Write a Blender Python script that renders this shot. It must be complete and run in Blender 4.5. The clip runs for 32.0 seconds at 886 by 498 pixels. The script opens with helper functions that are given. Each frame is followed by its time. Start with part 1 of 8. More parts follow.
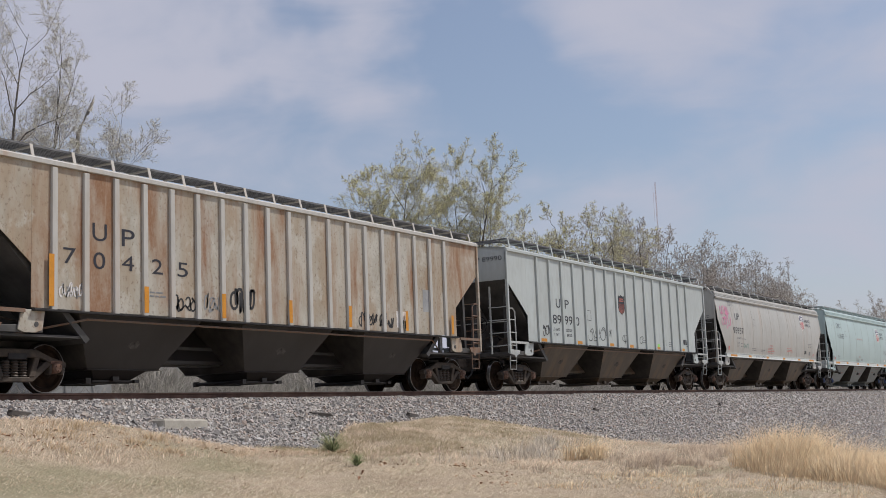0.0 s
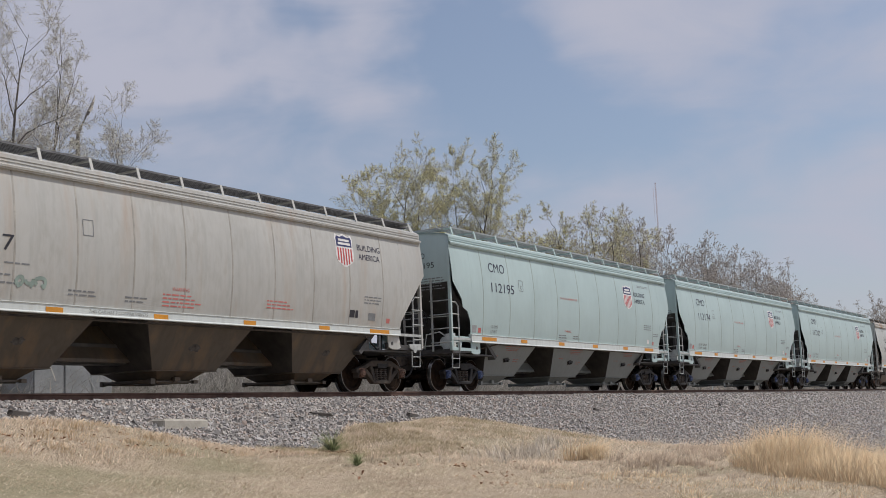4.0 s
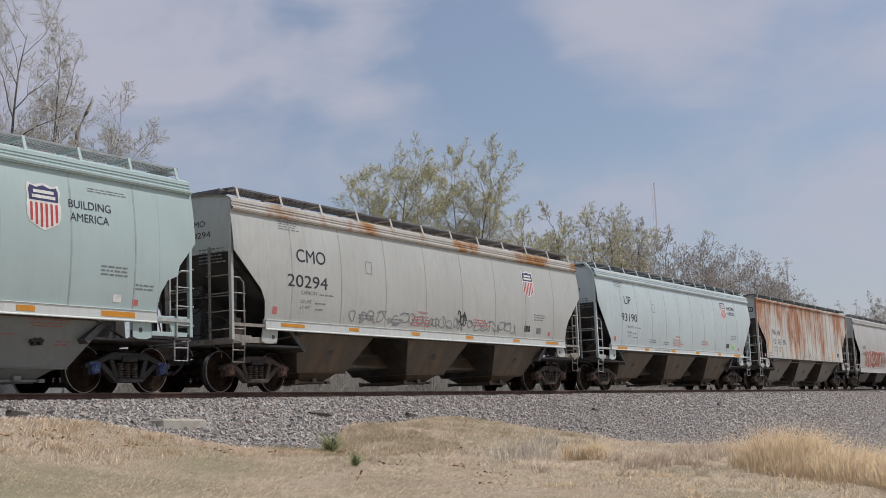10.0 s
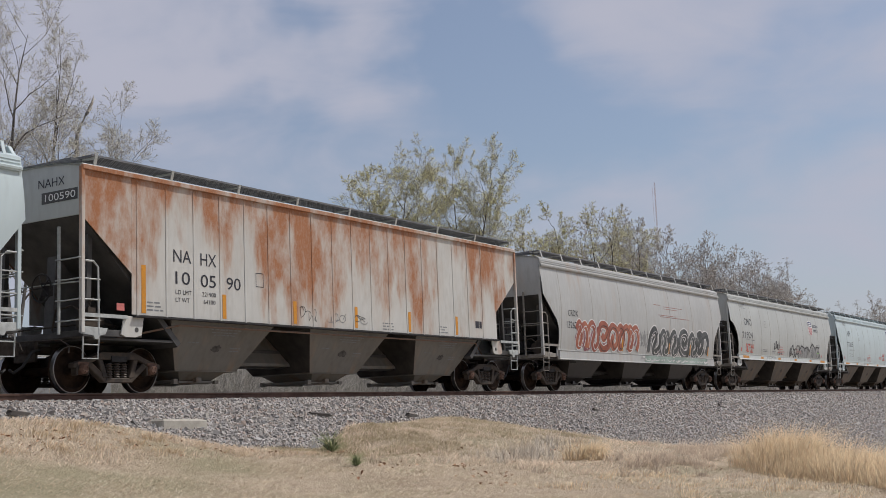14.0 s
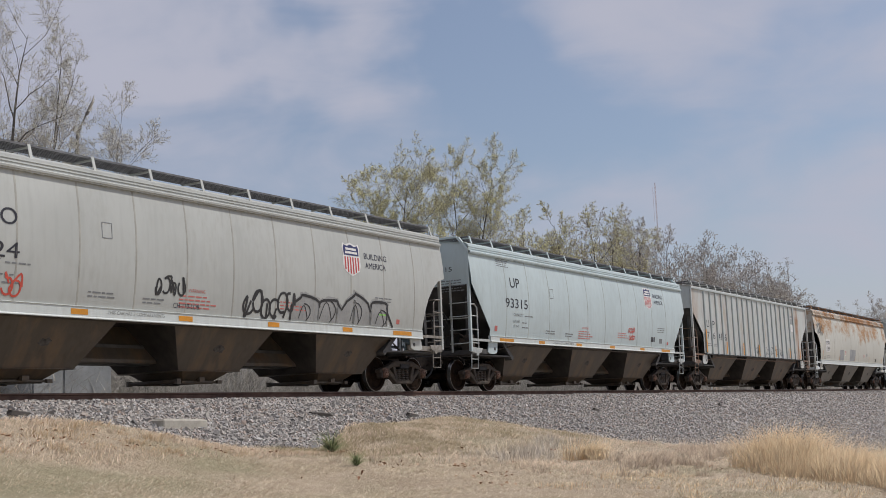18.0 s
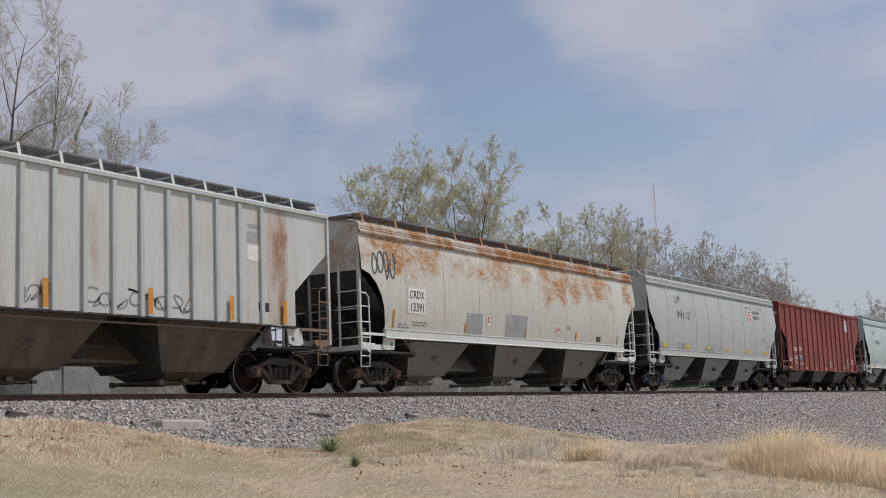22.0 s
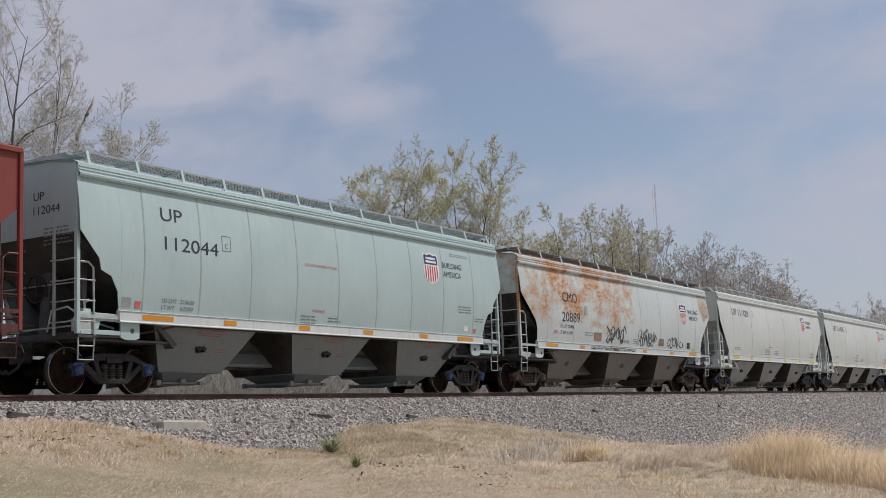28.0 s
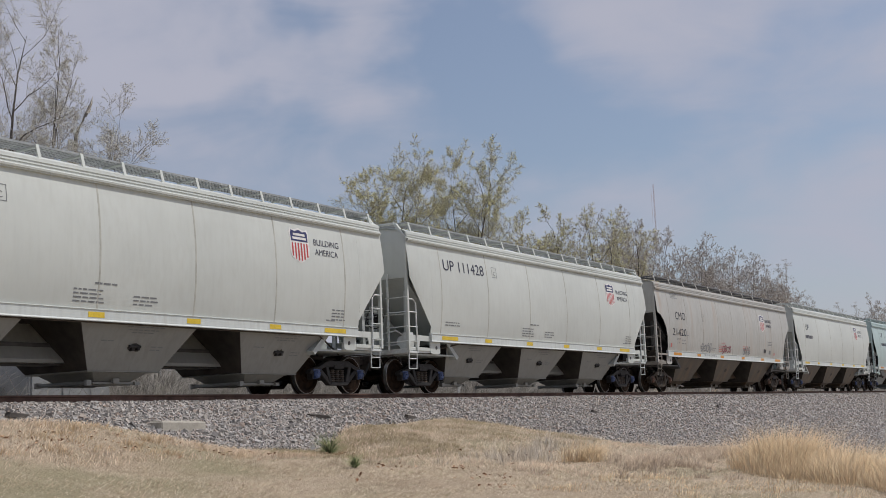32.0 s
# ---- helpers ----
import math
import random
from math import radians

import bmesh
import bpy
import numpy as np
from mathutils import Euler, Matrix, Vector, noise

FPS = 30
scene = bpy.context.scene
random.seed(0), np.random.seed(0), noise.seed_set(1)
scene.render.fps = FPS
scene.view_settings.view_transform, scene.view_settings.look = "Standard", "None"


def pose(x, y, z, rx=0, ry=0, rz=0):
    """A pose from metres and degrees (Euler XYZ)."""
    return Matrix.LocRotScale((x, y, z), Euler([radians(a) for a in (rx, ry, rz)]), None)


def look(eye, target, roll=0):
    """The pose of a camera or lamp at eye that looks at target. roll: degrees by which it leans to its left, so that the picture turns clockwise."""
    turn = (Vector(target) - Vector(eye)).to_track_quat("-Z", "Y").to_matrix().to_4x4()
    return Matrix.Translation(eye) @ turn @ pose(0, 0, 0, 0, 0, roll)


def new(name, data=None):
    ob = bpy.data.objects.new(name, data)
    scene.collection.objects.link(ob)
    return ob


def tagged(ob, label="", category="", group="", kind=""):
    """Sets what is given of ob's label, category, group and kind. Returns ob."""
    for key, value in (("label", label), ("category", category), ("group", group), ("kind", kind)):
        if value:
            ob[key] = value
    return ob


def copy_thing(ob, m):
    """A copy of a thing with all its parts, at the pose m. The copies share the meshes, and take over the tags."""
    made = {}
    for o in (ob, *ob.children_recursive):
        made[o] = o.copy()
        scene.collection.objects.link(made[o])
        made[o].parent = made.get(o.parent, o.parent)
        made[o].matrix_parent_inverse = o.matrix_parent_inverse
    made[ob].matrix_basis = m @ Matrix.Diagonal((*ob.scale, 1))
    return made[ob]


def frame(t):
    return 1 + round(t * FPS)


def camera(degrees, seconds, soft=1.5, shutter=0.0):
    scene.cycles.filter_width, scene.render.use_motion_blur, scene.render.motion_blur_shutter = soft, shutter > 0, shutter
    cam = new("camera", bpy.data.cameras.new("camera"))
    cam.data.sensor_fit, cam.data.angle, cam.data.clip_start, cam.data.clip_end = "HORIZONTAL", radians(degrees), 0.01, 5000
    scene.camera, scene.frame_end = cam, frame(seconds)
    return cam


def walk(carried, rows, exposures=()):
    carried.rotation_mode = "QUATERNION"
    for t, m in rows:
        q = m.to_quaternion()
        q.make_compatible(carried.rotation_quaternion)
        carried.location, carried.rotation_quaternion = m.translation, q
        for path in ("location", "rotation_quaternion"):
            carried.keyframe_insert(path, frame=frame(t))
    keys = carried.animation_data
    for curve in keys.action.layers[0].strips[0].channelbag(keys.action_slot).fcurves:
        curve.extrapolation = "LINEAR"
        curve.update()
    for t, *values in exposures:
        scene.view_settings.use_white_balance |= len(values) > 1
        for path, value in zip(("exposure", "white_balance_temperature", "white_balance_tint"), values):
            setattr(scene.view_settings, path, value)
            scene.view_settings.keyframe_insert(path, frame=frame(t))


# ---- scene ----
# World: the track runs along x, rail tops at z = 0, its middle at y = 0. The train runs towards -x.
cam = camera(40.07, 32.0, soft=0.7)
EYE = (0.0, -19.11, -0.747)
# slow wander of the head: seconds, then how far it drifts across and up, in 1/2150 of a radian
WANDER = [
    (0, 0.9, -0.7), (0.5, 1.6, -1.0), (1, 1.7, -0.7), (1.5, 1.9, -0.8), (2, 0.4, -0.8), (2.5, 0.5, -0.7),
    (3, -0.3, -0.7), (3.5, 1.2, -0.4), (5.5, 1.2, -0.7), (6, 1.5, -0.7), (6.5, 1.3, -0.6), (7, 2.2, -0.7),
    (7.5, 2.3, -0.2), (8, 1.4, -0.7), (8.5, 1.8, -0.7), (9, -0.3, -0.8), (9.5, -1.4, -0.8), (10, -1.1, -0.8),
    (11, -0.9, -0.7), (12, -0.0, -0.4), (13, -0.0, -0.5), (14, -0.2, -0.3), (14.5, 0.4, -0.3), (16.5, 0.9, -0.6),
    (17, 1.2, -0.6), (18, 0.4, -0.7), (19, -0.4, -0.6), (20, -0.5, -0.4), (21, -1.3, 0.0), (22, -1.9, 0.8),
    (23, -1.2, 0.5), (24, -1.2, -0.1), (25, -0.1, -0.2), (25.5, -0.0, -0.6), (27.5, 0.6, 0.8), (28, -0.2, 2.0),
    (29, 0.3, 1.9), (30, -0.6, 2.4), (31, -1.4, 2.5), (32, -2.4, 2.6)]
UNIT = math.degrees(1 / 2150)
walk(cam, [(t, pose(*EYE, 90 + 7.929 + b * UNIT, 2.285, -58.079 + a * UNIT)) for t, a, b in WANDER],
     exposures=[(0.0, -0.10), (2.0, -0.13), (4.0, -0.18), (6.0, -0.21), (23.0, -0.20), (25.2, -0.16), (29.0, -0.26), (32.0, -0.28)])

# speed of the train in m/s at some seconds; TRAVEL[i] is the way it has gone at frame i
SPEED_T = [0, 3.5, 7, 10.5, 14, 17.5, 21, 24.5, 28, 32]
SPEED_V = [9.865, 10.117, 10.165, 10.316, 10.214, 10.425, 10.444, 10.46, 10.474, 10.51]
_t = np.arange(0, 961) / 30.0
_v = np.interp(_t, SPEED_T, SPEED_V)
TRAVEL = np.concatenate([[0.0], np.cumsum((_v[1:] + _v[:-1]) / 60.0)])

# ---- world and sun ----
SUN_DIR = Vector((0.44, -0.42, 0.90)).normalized()
world = bpy.data.worlds.new("sky")
scene.world = world
world.use_nodes = True
wn, wl = world.node_tree.nodes, world.node_tree.links
wn.clear()
w_out, w_bg = wn.new("ShaderNodeOutputWorld"), wn.new("ShaderNodeBackground")
w_sky = wn.new("ShaderNodeTexSky")
w_sky.sky_type, w_sky.sun_disc = "NISHITA", False
w_sky.sun_elevation = math.asin(SUN_DIR.z)
w_sky.sun_rotation = math.atan2(SUN_DIR.x, SUN_DIR.y)
w_sky.air_density, w_sky.dust_density, w_sky.ozone_density = 1.0, 1.5, 2.0
w_co = wn.new("ShaderNodeTexCoord")


def sky_noise(scale, detail, stretch, turn, distort, rough=0.55, shift=(0, 0, 0)):
    mp, nz = wn.new("ShaderNodeMapping"), wn.new("ShaderNodeTexNoise")
    mp.inputs["Scale"].default_value, mp.inputs["Rotation"].default_value, mp.inputs["Location"].default_value = stretch, turn, shift
    nz.inputs["Scale"].default_value, nz.inputs["Detail"].default_value = scale, detail
    nz.inputs["Distortion"].default_value, nz.inputs["Roughness"].default_value = distort, rough
    wl.new(w_co.outputs["Generated"], mp.inputs["Vector"])
    wl.new(mp.outputs["Vector"], nz.inputs["Vector"])
    return nz


def sky_math(op, a, b, c=None):
    n = wn.new("ShaderNodeMath")
    n.operation = op
    for socket, v in zip(n.inputs, (a, b, c)):
        if v is None:
            continue
        if isinstance(v, (int, float)):
            socket.default_value = v
        else:
            wl.new(v, socket)
    return n.outputs[0]


# broken veil of cloud: noise in two sizes, thinned where the blue shows and thickened in the puffs
veil = sky_noise(3.4, 6, (1.0, 1.0, 2.4), (0.0, 0.25, 0.5), 0.5, 0.5, (0.4, 1.9, 2.2))
wisps = sky_noise(8.0, 7, (1.0, 1.0, 2.8), (0.1, 0.3, 0.2), 0.8)
cover = sky_math("MULTIPLY_ADD", veil.outputs["Fac"], 1.3, -0.10)
cover = sky_math("MULTIPLY_ADD", sky_math("SUBTRACT", wisps.outputs["Fac"], 0.5), 0.55, cover)
swirl = sky_noise(5.5, 4, (1, 1, 1), (0, 0, 0), 0.3)
w_off, w_warp = wn.new("ShaderNodeVectorMath"), wn.new("ShaderNodeVectorMath")
w_off.operation, w_warp.operation = "SUBTRACT", "MULTIPLY_ADD"
w_off.inputs[1].default_value = (0.5, 0.5, 0.5)
wl.new(swirl.outputs["Color"], w_off.inputs[0])
wl.new(w_off.outputs[0], w_warp.inputs[0])
w_warp.inputs[1].default_value = (0.22, 0.22, 0.13)
wl.new(w_co.outputs["Generated"], w_warp.inputs[2])
# heading and rise of the middle in degrees, half width and half height in degrees, gain
for heading, rise, wide, high, gain in ((60.0, 16.2, 2.6, 1.8, -0.75), (57.6, 18.0, 2.2, 1.4, -0.55), (51.5, 18.8, 1.5, 1.2, -0.35), (50.5, 14.2, 5.0, 1.2, -0.20), (63.5, 14.6, 4.0, 2.0, -0.30), (72.0, 12.0, 8.0, 1.5, -0.20),
                                        (79.5, 17.5, 3.5, 2.0, -0.25), (49.5, 15.8, 2.6, 0.9, 0.20), (54.0, 17.4, 2.4, 1.2, 0.16), (42.0, 18.5, 6.0, 4.0, 0.22), (69.5, 16.5, 5.0, 2.6, 0.20), (66.0, 10.0, 6.0, 2.0, 0.10), (77.0, 8.0, 5.0, 2.5, 0.16)):
    h, e = radians(heading), radians(rise)
    mid = Vector((math.sin(h) * math.cos(e), math.cos(h) * math.cos(e), math.sin(e)))
    d, mp, ln = wn.new("ShaderNodeVectorMath"), wn.new("ShaderNodeMapping"), wn.new("ShaderNodeVectorMath")
    d.operation, ln.operation = "SUBTRACT", "LENGTH"
    d.inputs[1].default_value = mid
    mp.vector_type = "TEXTURE"
    mp.inputs["Rotation"].default_value = (0, 0, -h)
    mp.inputs["Scale"].default_value = (radians(wide), 0.3, radians(high))
    wl.new(w_warp.outputs[0], d.inputs[0])
    wl.new(d.outputs[0], mp.inputs["Vector"])
    wl.new(mp.outputs[0], ln.inputs[0])
    soft = sky_math("EXPONENT", sky_math("MULTIPLY", sky_math("MULTIPLY", ln.outputs["Value"], ln.outputs["Value"]), -0.8), 0.0)
    cover = sky_math("MULTIPLY_ADD", soft, gain, cover)
w_ramp = wn.new("ShaderNodeValToRGB")
w_ramp.color_ramp.interpolation = "EASE"
w_ramp.color_ramp.elements[0].position, w_ramp.color_ramp.elements[1].position = 0.16, 0.86
w_ramp.color_ramp.elements[0].color, w_ramp.color_ramp.elements[1].color = (0.20, 0.20, 0.20, 1), (0.95, 0.95, 0.95, 1)
w_mix = wn.new("ShaderNodeMixRGB")
w_mix.inputs[2].default_value = (4.84, 4.93, 5.88, 1)
wl.new(cover, w_ramp.inputs["Fac"])
wl.new(w_ramp.outputs["Color"], w_mix.inputs[0])
wl.new(w_sky.outputs["Color"], w_mix.inputs[1])
wl.new(w_mix.outputs["Color"], w_bg.inputs["Color"])
w_bg.inputs["Strength"].default_value = 0.11
wl.new(w_bg.outputs["Background"], w_out.inputs["Surface"])

sun_data = bpy.data.lights.new("sun", "SUN")
sun_data.energy, sun_data.angle, sun_data.color = 3.3, radians(0.6), (1.0, 0.955, 0.90)
sun = new("sun", sun_data)
sun.matrix_world = look(SUN_DIR * 100, (0, 0, 0))


# ---- mesh and node tools ----
class Mesher:
    """Collects vertices and faces of one mesh."""

    def __init__(self):
        self.v, self.f = [], []

    def add(self, verts, faces):
        n = len(self.v)
        self.v += [tuple(p) for p in verts]
        self.f += [tuple(i + n for i in q) for q in faces]
        return self

    def box(self, x0, y0, z0, x1, y1, z1):
        p = [(x, y, z) for x in (x0, x1) for y in (y0, y1) for z in (z0, z1)]
        return self.add(p, [(0, 1, 3, 2), (4, 6, 7, 5), (0, 4, 5, 1), (2, 3, 7, 6), (0, 2, 6, 4), (1, 5, 7, 3)])

    def hexa(self, low, high):
        """Eight corners: four low ones round, then the four above them."""
        return self.add(list(low) + list(high), [(3, 2, 1, 0), (4, 5, 6, 7), (0, 1, 5, 4), (1, 2, 6, 5), (2, 3, 7, 6), (3, 0, 4, 7)])

    def prism(self, poly, axis, a, b):
        """A polygon drawn out along x, y or z from a to b."""
        def at(u, w, c):
            return (c, u, w) if axis == "x" else (u, c, w) if axis == "y" else (u, w, c)
        n = len(poly)
        verts = [at(u, w, a) for u, w in poly] + [at(u, w, b) for u, w in poly]
        faces = [tuple(range(n)), tuple(range(2 * n - 1, n - 1, -1))]
        faces += [(i, n + i, n + (i + 1) % n, (i + 1) % n) for i in range(n)]
        return self.add(verts, faces)

    def tube(self, points, r, n=6):
        pts = [Vector(p) for p in points]
        rings = []
        for i, p in enumerate(pts):
            d = (pts[min(i + 1, len(pts) - 1)] - pts[max(i - 1, 0)]).normalized()
            u = d.orthogonal().normalized() if abs(d.z) > 0.95 else d.cross(Vector((0, 0, 1))).normalized()
            w = d.cross(u)
            rr = r[i] if isinstance(r, (list, tuple)) else r
            rings.append([p + (u * math.cos(k * 2 * math.pi / n) + w * math.sin(k * 2 * math.pi / n)) * rr for k in range(n)])
        verts = [q for ring in rings for q in ring]
        faces = [(i * n + k, i * n + (k + 1) % n, (i + 1) * n + (k + 1) % n, (i + 1) * n + k) for i in range(len(pts) - 1) for k in range(n)]
        faces += [tuple(range(n - 1, -1, -1)), tuple((len(pts) - 1) * n + k for k in range(n))]
        return self.add(verts, faces)

    def lathe(self, profile, n=28, cx=0.0, cz=0.0, closed=True):
        """Profile of (radius, y) turned about the y axis through (cx, cz)."""
        verts = [(cx + r * math.cos(k * 2 * math.pi / n), y, cz + r * math.sin(k * 2 * math.pi / n)) for r, y in profile for k in range(n)]
        m = len(profile)
        faces = [(i * n + k, (i + 1) * n + k, (i + 1) * n + (k + 1) % n, i * n + (k + 1) % n) for i in range(m - 1) for k in range(n)]
        if closed:
            faces += [tuple(range(n)), tuple((m - 1) * n + k for k in range(n - 1, -1, -1))]
        return self.add(verts, faces)

    def sheet(self, fn, us, ws):
        """A grid of fn(u, w)."""
        verts = [fn(u, w) for u in us for w in ws]
        m = len(ws)
        return self.add(verts, [(i * m + j, (i + 1) * m + j, (i + 1) * m + j + 1, i * m + j + 1) for i in range(len(us) - 1) for j in range(m - 1)])

    def mesh(self, name, mat, bevel=0.0, smooth=False, fix=True):
        me = bpy.data.meshes.new(name)
        me.from_pydata(self.v, [], self.f)
        if fix or bevel:
            bm = bmesh.new()
            bm.from_mesh(me)
            bmesh.ops.recalc_face_normals(bm, faces=bm.faces)
            if bevel:
                sharp = [e for e in bm.edges if len(e.link_faces) == 2 and e.calc_face_angle(0) > 0.6]
                bmesh.ops.bevel(bm, geom=sharp, offset=bevel, segments=1, affect="EDGES", clamp_overlap=True)
            bm.to_mesh(me)
            bm.free()
        if smooth:
            me.polygons.foreach_set("use_smooth", [True] * len(me.polygons))
            me.set_sharp_from_angle(angle=radians(35))
        if mat:
            me.materials.append(mat)
        return me


MESHES = {}


def cached(key, make):
    if key not in MESHES:
        MESHES[key] = make()
    return MESHES[key]


def part(name, me, parent, label=""):
    ob = new(name, me)
    ob.parent = parent
    return tagged(ob, label)


def thing(name, label, category, group="", me=None, kind=""):
    return tagged(new(name, me), label, category, group, kind)


def np_mesh(name, verts, faces, mat):
    me = bpy.data.meshes.new(name)
    me.from_pydata(np.asarray(verts).tolist(), [], np.asarray(faces).tolist())
    me.materials.append(mat)
    return me


class Nodes:
    """A node material."""

    def __init__(self, name, rough=0.6, metal=0.0, spec=0.5):
        self.m = bpy.data.materials.new(name)
        self.m.use_nodes = True
        self.n, self.l = self.m.node_tree.nodes, self.m.node_tree.links
        self.b = self.n["Principled BSDF"]
        self.b.inputs["Roughness"].default_value = rough
        self.b.inputs["Metallic"].default_value = metal
        self.b.inputs["Specular IOR Level"].default_value = spec
        self.co = self.n.new("ShaderNodeTexCoord")

    def put(self, socket, value):
        if hasattr(value, "is_linked"):
            self.l.new(value, socket)
        elif isinstance(value, (tuple, list)) and len(value) == 3 and socket.type == "RGBA":
            socket.default_value = (*value, 1)
        else:
            socket.default_value = value

    def noise(self, scale, detail=4, stretch=(1, 1, 1), offset=(0, 0, 0), rough=0.55, distort=0.0, space="Object"):
        mp, nz = self.n.new("ShaderNodeMapping"), self.n.new("ShaderNodeTexNoise")
        self.l.new(self.co.outputs[space], mp.inputs["Vector"])
        mp.inputs["Scale"].default_value, mp.inputs["Location"].default_value = stretch, offset
        self.l.new(mp.outputs["Vector"], nz.inputs["Vector"])
        nz.inputs["Scale"].default_value, nz.inputs["Detail"].default_value = scale, detail
        nz.inputs["Roughness"].default_value, nz.inputs["Distortion"].default_value = rough, distort
        return nz.outputs["Fac"]

    def ramp(self, fac, stops):
        r = self.n.new("ShaderNodeValToRGB")
        e = r.color_ramp.elements
        while len(e) < len(stops):
            e.new(0.5)
        for k, (pos, c) in zip(e, stops):
            k.position = pos
            k.color = (c, c, c, 1) if isinstance(c, (int, float)) else (*c, 1)
        self.put(r.inputs["Fac"], fac)
        return r.outputs["Color"]

    def mix(self, fac, a, b, kind="MIX"):
        x = self.n.new("ShaderNodeMixRGB")
        x.blend_type = kind
        for s, v in zip(x.inputs, (fac, a, b)):
            self.put(s, v)
        return x.outputs["Color"]

    def math(self, op, a, b=0.0):
        x = self.n.new("ShaderNodeMath")
        x.operation = op
        self.put(x.inputs[0], a)
        self.put(x.inputs[1], b)
        return x.outputs[0]

    def axis(self, i):
        s = self.n.new("ShaderNodeSeparateXYZ")
        self.l.new(self.co.outputs["Object"], s.inputs[0])
        return s.outputs[i]

    def island(self):
        return self.n.new("ShaderNodeNewGeometry").outputs["Random Per Island"]

    def each(self):
        return self.n.new("ShaderNodeObjectInfo").outputs["Random"]

    def bump(self, height, strength=0.3, distance=0.02):
        b = self.n.new("ShaderNodeBump")
        b.inputs["Strength"].default_value, b.inputs["Distance"].default_value = strength, distance
        self.l.new(height, b.inputs["Height"])
        self.l.new(b.outputs["Normal"], self.b.inputs["Normal"])

    def done(self, colour, rough=None):
        self.put(self.b.inputs["Base Color"], colour)
        if rough is not None:
            self.put(self.b.inputs["Roughness"], rough)
        return self.m


# ---- materials ----
COLOURS = {}
RUST = (0.27, 0.10, 0.035)
DARK_RUST = (0.11, 0.045, 0.02)


def paint(name, colour, rust=0.0, grime=0.25, streak=0.0, rust_top=0.0, rust_spot=None, panels=0.0, rough=0.45, seed=0.0, rust_colour=RUST, rust_at=(), wide=False, mottle=None, run=(1.3, 0.16)):
    """Car paint: broad fading, grime, thin streaks and rust. rust 0 to 1; streak: how far rust runs down;
    rust_spot: (x0, x1, z0, z1), a stretch of the side on which the rust sits; rust_at: (x, width, gain), where it is worst."""
    k = Nodes(name, rough)
    colour = tuple(x * 0.96 for x in colour)
    COLOURS[name] = colour
    o = (seed, seed * 0.7, seed * 1.3)
    broad = k.noise(0.55, 3, (1, 1, 1), o)
    fine = k.noise(9, 5, (1, 1, 0.35), o)
    if panels:
        pale = k.ramp(k.each(), [(0.0, 0.0), (1.0, 1.0)])
    light = tuple(min(0.9, c * 1.10 + 0.015) for c in colour)
    c = k.mix(k.ramp(broad, [(0.3, 0.0), (0.7, 1.0)]), colour, light)
    if panels:
        c = k.mix(k.math("MULTIPLY", pale, panels), c, tuple(x * y for x, y in zip(colour, (0.74, 0.66, 0.56))))
    dirt = k.math("MULTIPLY", k.ramp(fine, [(0.42, 0.0), (0.75, 1.0)]), k.ramp(k.noise(0.9, 4, (1, 1, 0.5), o), [(0.35, 0.15), (0.7, 1.0)]))
    c = k.mix(k.math("MULTIPLY", dirt, grime), c, tuple(x * y for x, y in zip(colour, (0.66, 0.61, 0.55))))
    runs = k.noise(5.0, 3, (1.6, 1, 0.10), o)
    c = k.mix(k.math("MULTIPLY", k.ramp(runs, [(0.5, 0.0), (0.75, 1.0)]), grime * 0.6), c, tuple(x * 0.72 for x in colour))
    if mottle:
        c = k.mix(k.ramp(k.noise(1.1, 4, (1.5, 1, 0.55), (seed, 3, 1)), [(0.36, 0.0), (0.6, 0.85)]), c, mottle)
        c = k.mix(k.ramp(k.noise(1.6, 7, (1, 1, 0.8), (seed, 7, 5), rough=0.65), [(0.52, 0.0), (0.62, 0.8)]), c, light)
        c = k.mix(k.ramp(k.noise(14, 6, (1, 1, 0.7), (seed, 2, 8), rough=0.7), [(0.54, 0.0), (0.64, 0.55)]), c, DARK_RUST)
    if rust > 0:
        if wide:
            big = k.noise(1.25, 9, (0.75, 1, 1.0), o, rough=0.68, distort=0.25)
            big = k.math("ADD", big, k.math("MULTIPLY", k.math("SUBTRACT", k.each(), 0.5), 0.16))
        else:
            big = k.noise(0.8, 6, (1.2, 1, 0.45 if streak < 0.5 else 0.28), o, rough=0.62, distort=0.3)
        lo = 0.72 - 0.42 * rust
        if rust_spot:
            inside = 1.0
            for i, a, b, soft in ((0, rust_spot[0], rust_spot[1], 1.2), (2, rust_spot[2], rust_spot[3], 0.9)):
                for edge in (k.math("SUBTRACT", k.axis(i), a), k.math("SUBTRACT", b, k.axis(i))):
                    inside = k.math("MINIMUM", inside, k.math("MULTIPLY", edge, 1.0 / soft))
            inside = k.math("MULTIPLY", k.math("SUBTRACT", k.math("MAXIMUM", inside, -1.0), 1.0), 0.22)
            big = k.math("ADD", big, inside)
        for x, w, gain in rust_at:
            near = k.math("SUBTRACT", 1.0, k.math("MULTIPLY", k.math("ABSOLUTE", k.math("SUBTRACT", k.axis(0), x)), 1.0 / w))
            near = k.math("MULTIPLY", k.math("MAXIMUM", near, 0.0), gain)
            big = k.math("ADD", big, near)
            extra = near if x == rust_at[0][0] else k.math("ADD", extra, near)
        if rust_top:
            lift = k.math("ADD", k.math("MULTIPLY", k.math("SUBTRACT", k.axis(2), 2.75), rust_top), k.math("MULTIPLY", k.math("SUBTRACT", k.noise(0.28, 2, (1, 0, 0), (seed * 3.1, 0, 0)), 0.5), 0.55))
            big = k.math("ADD", big, lift)
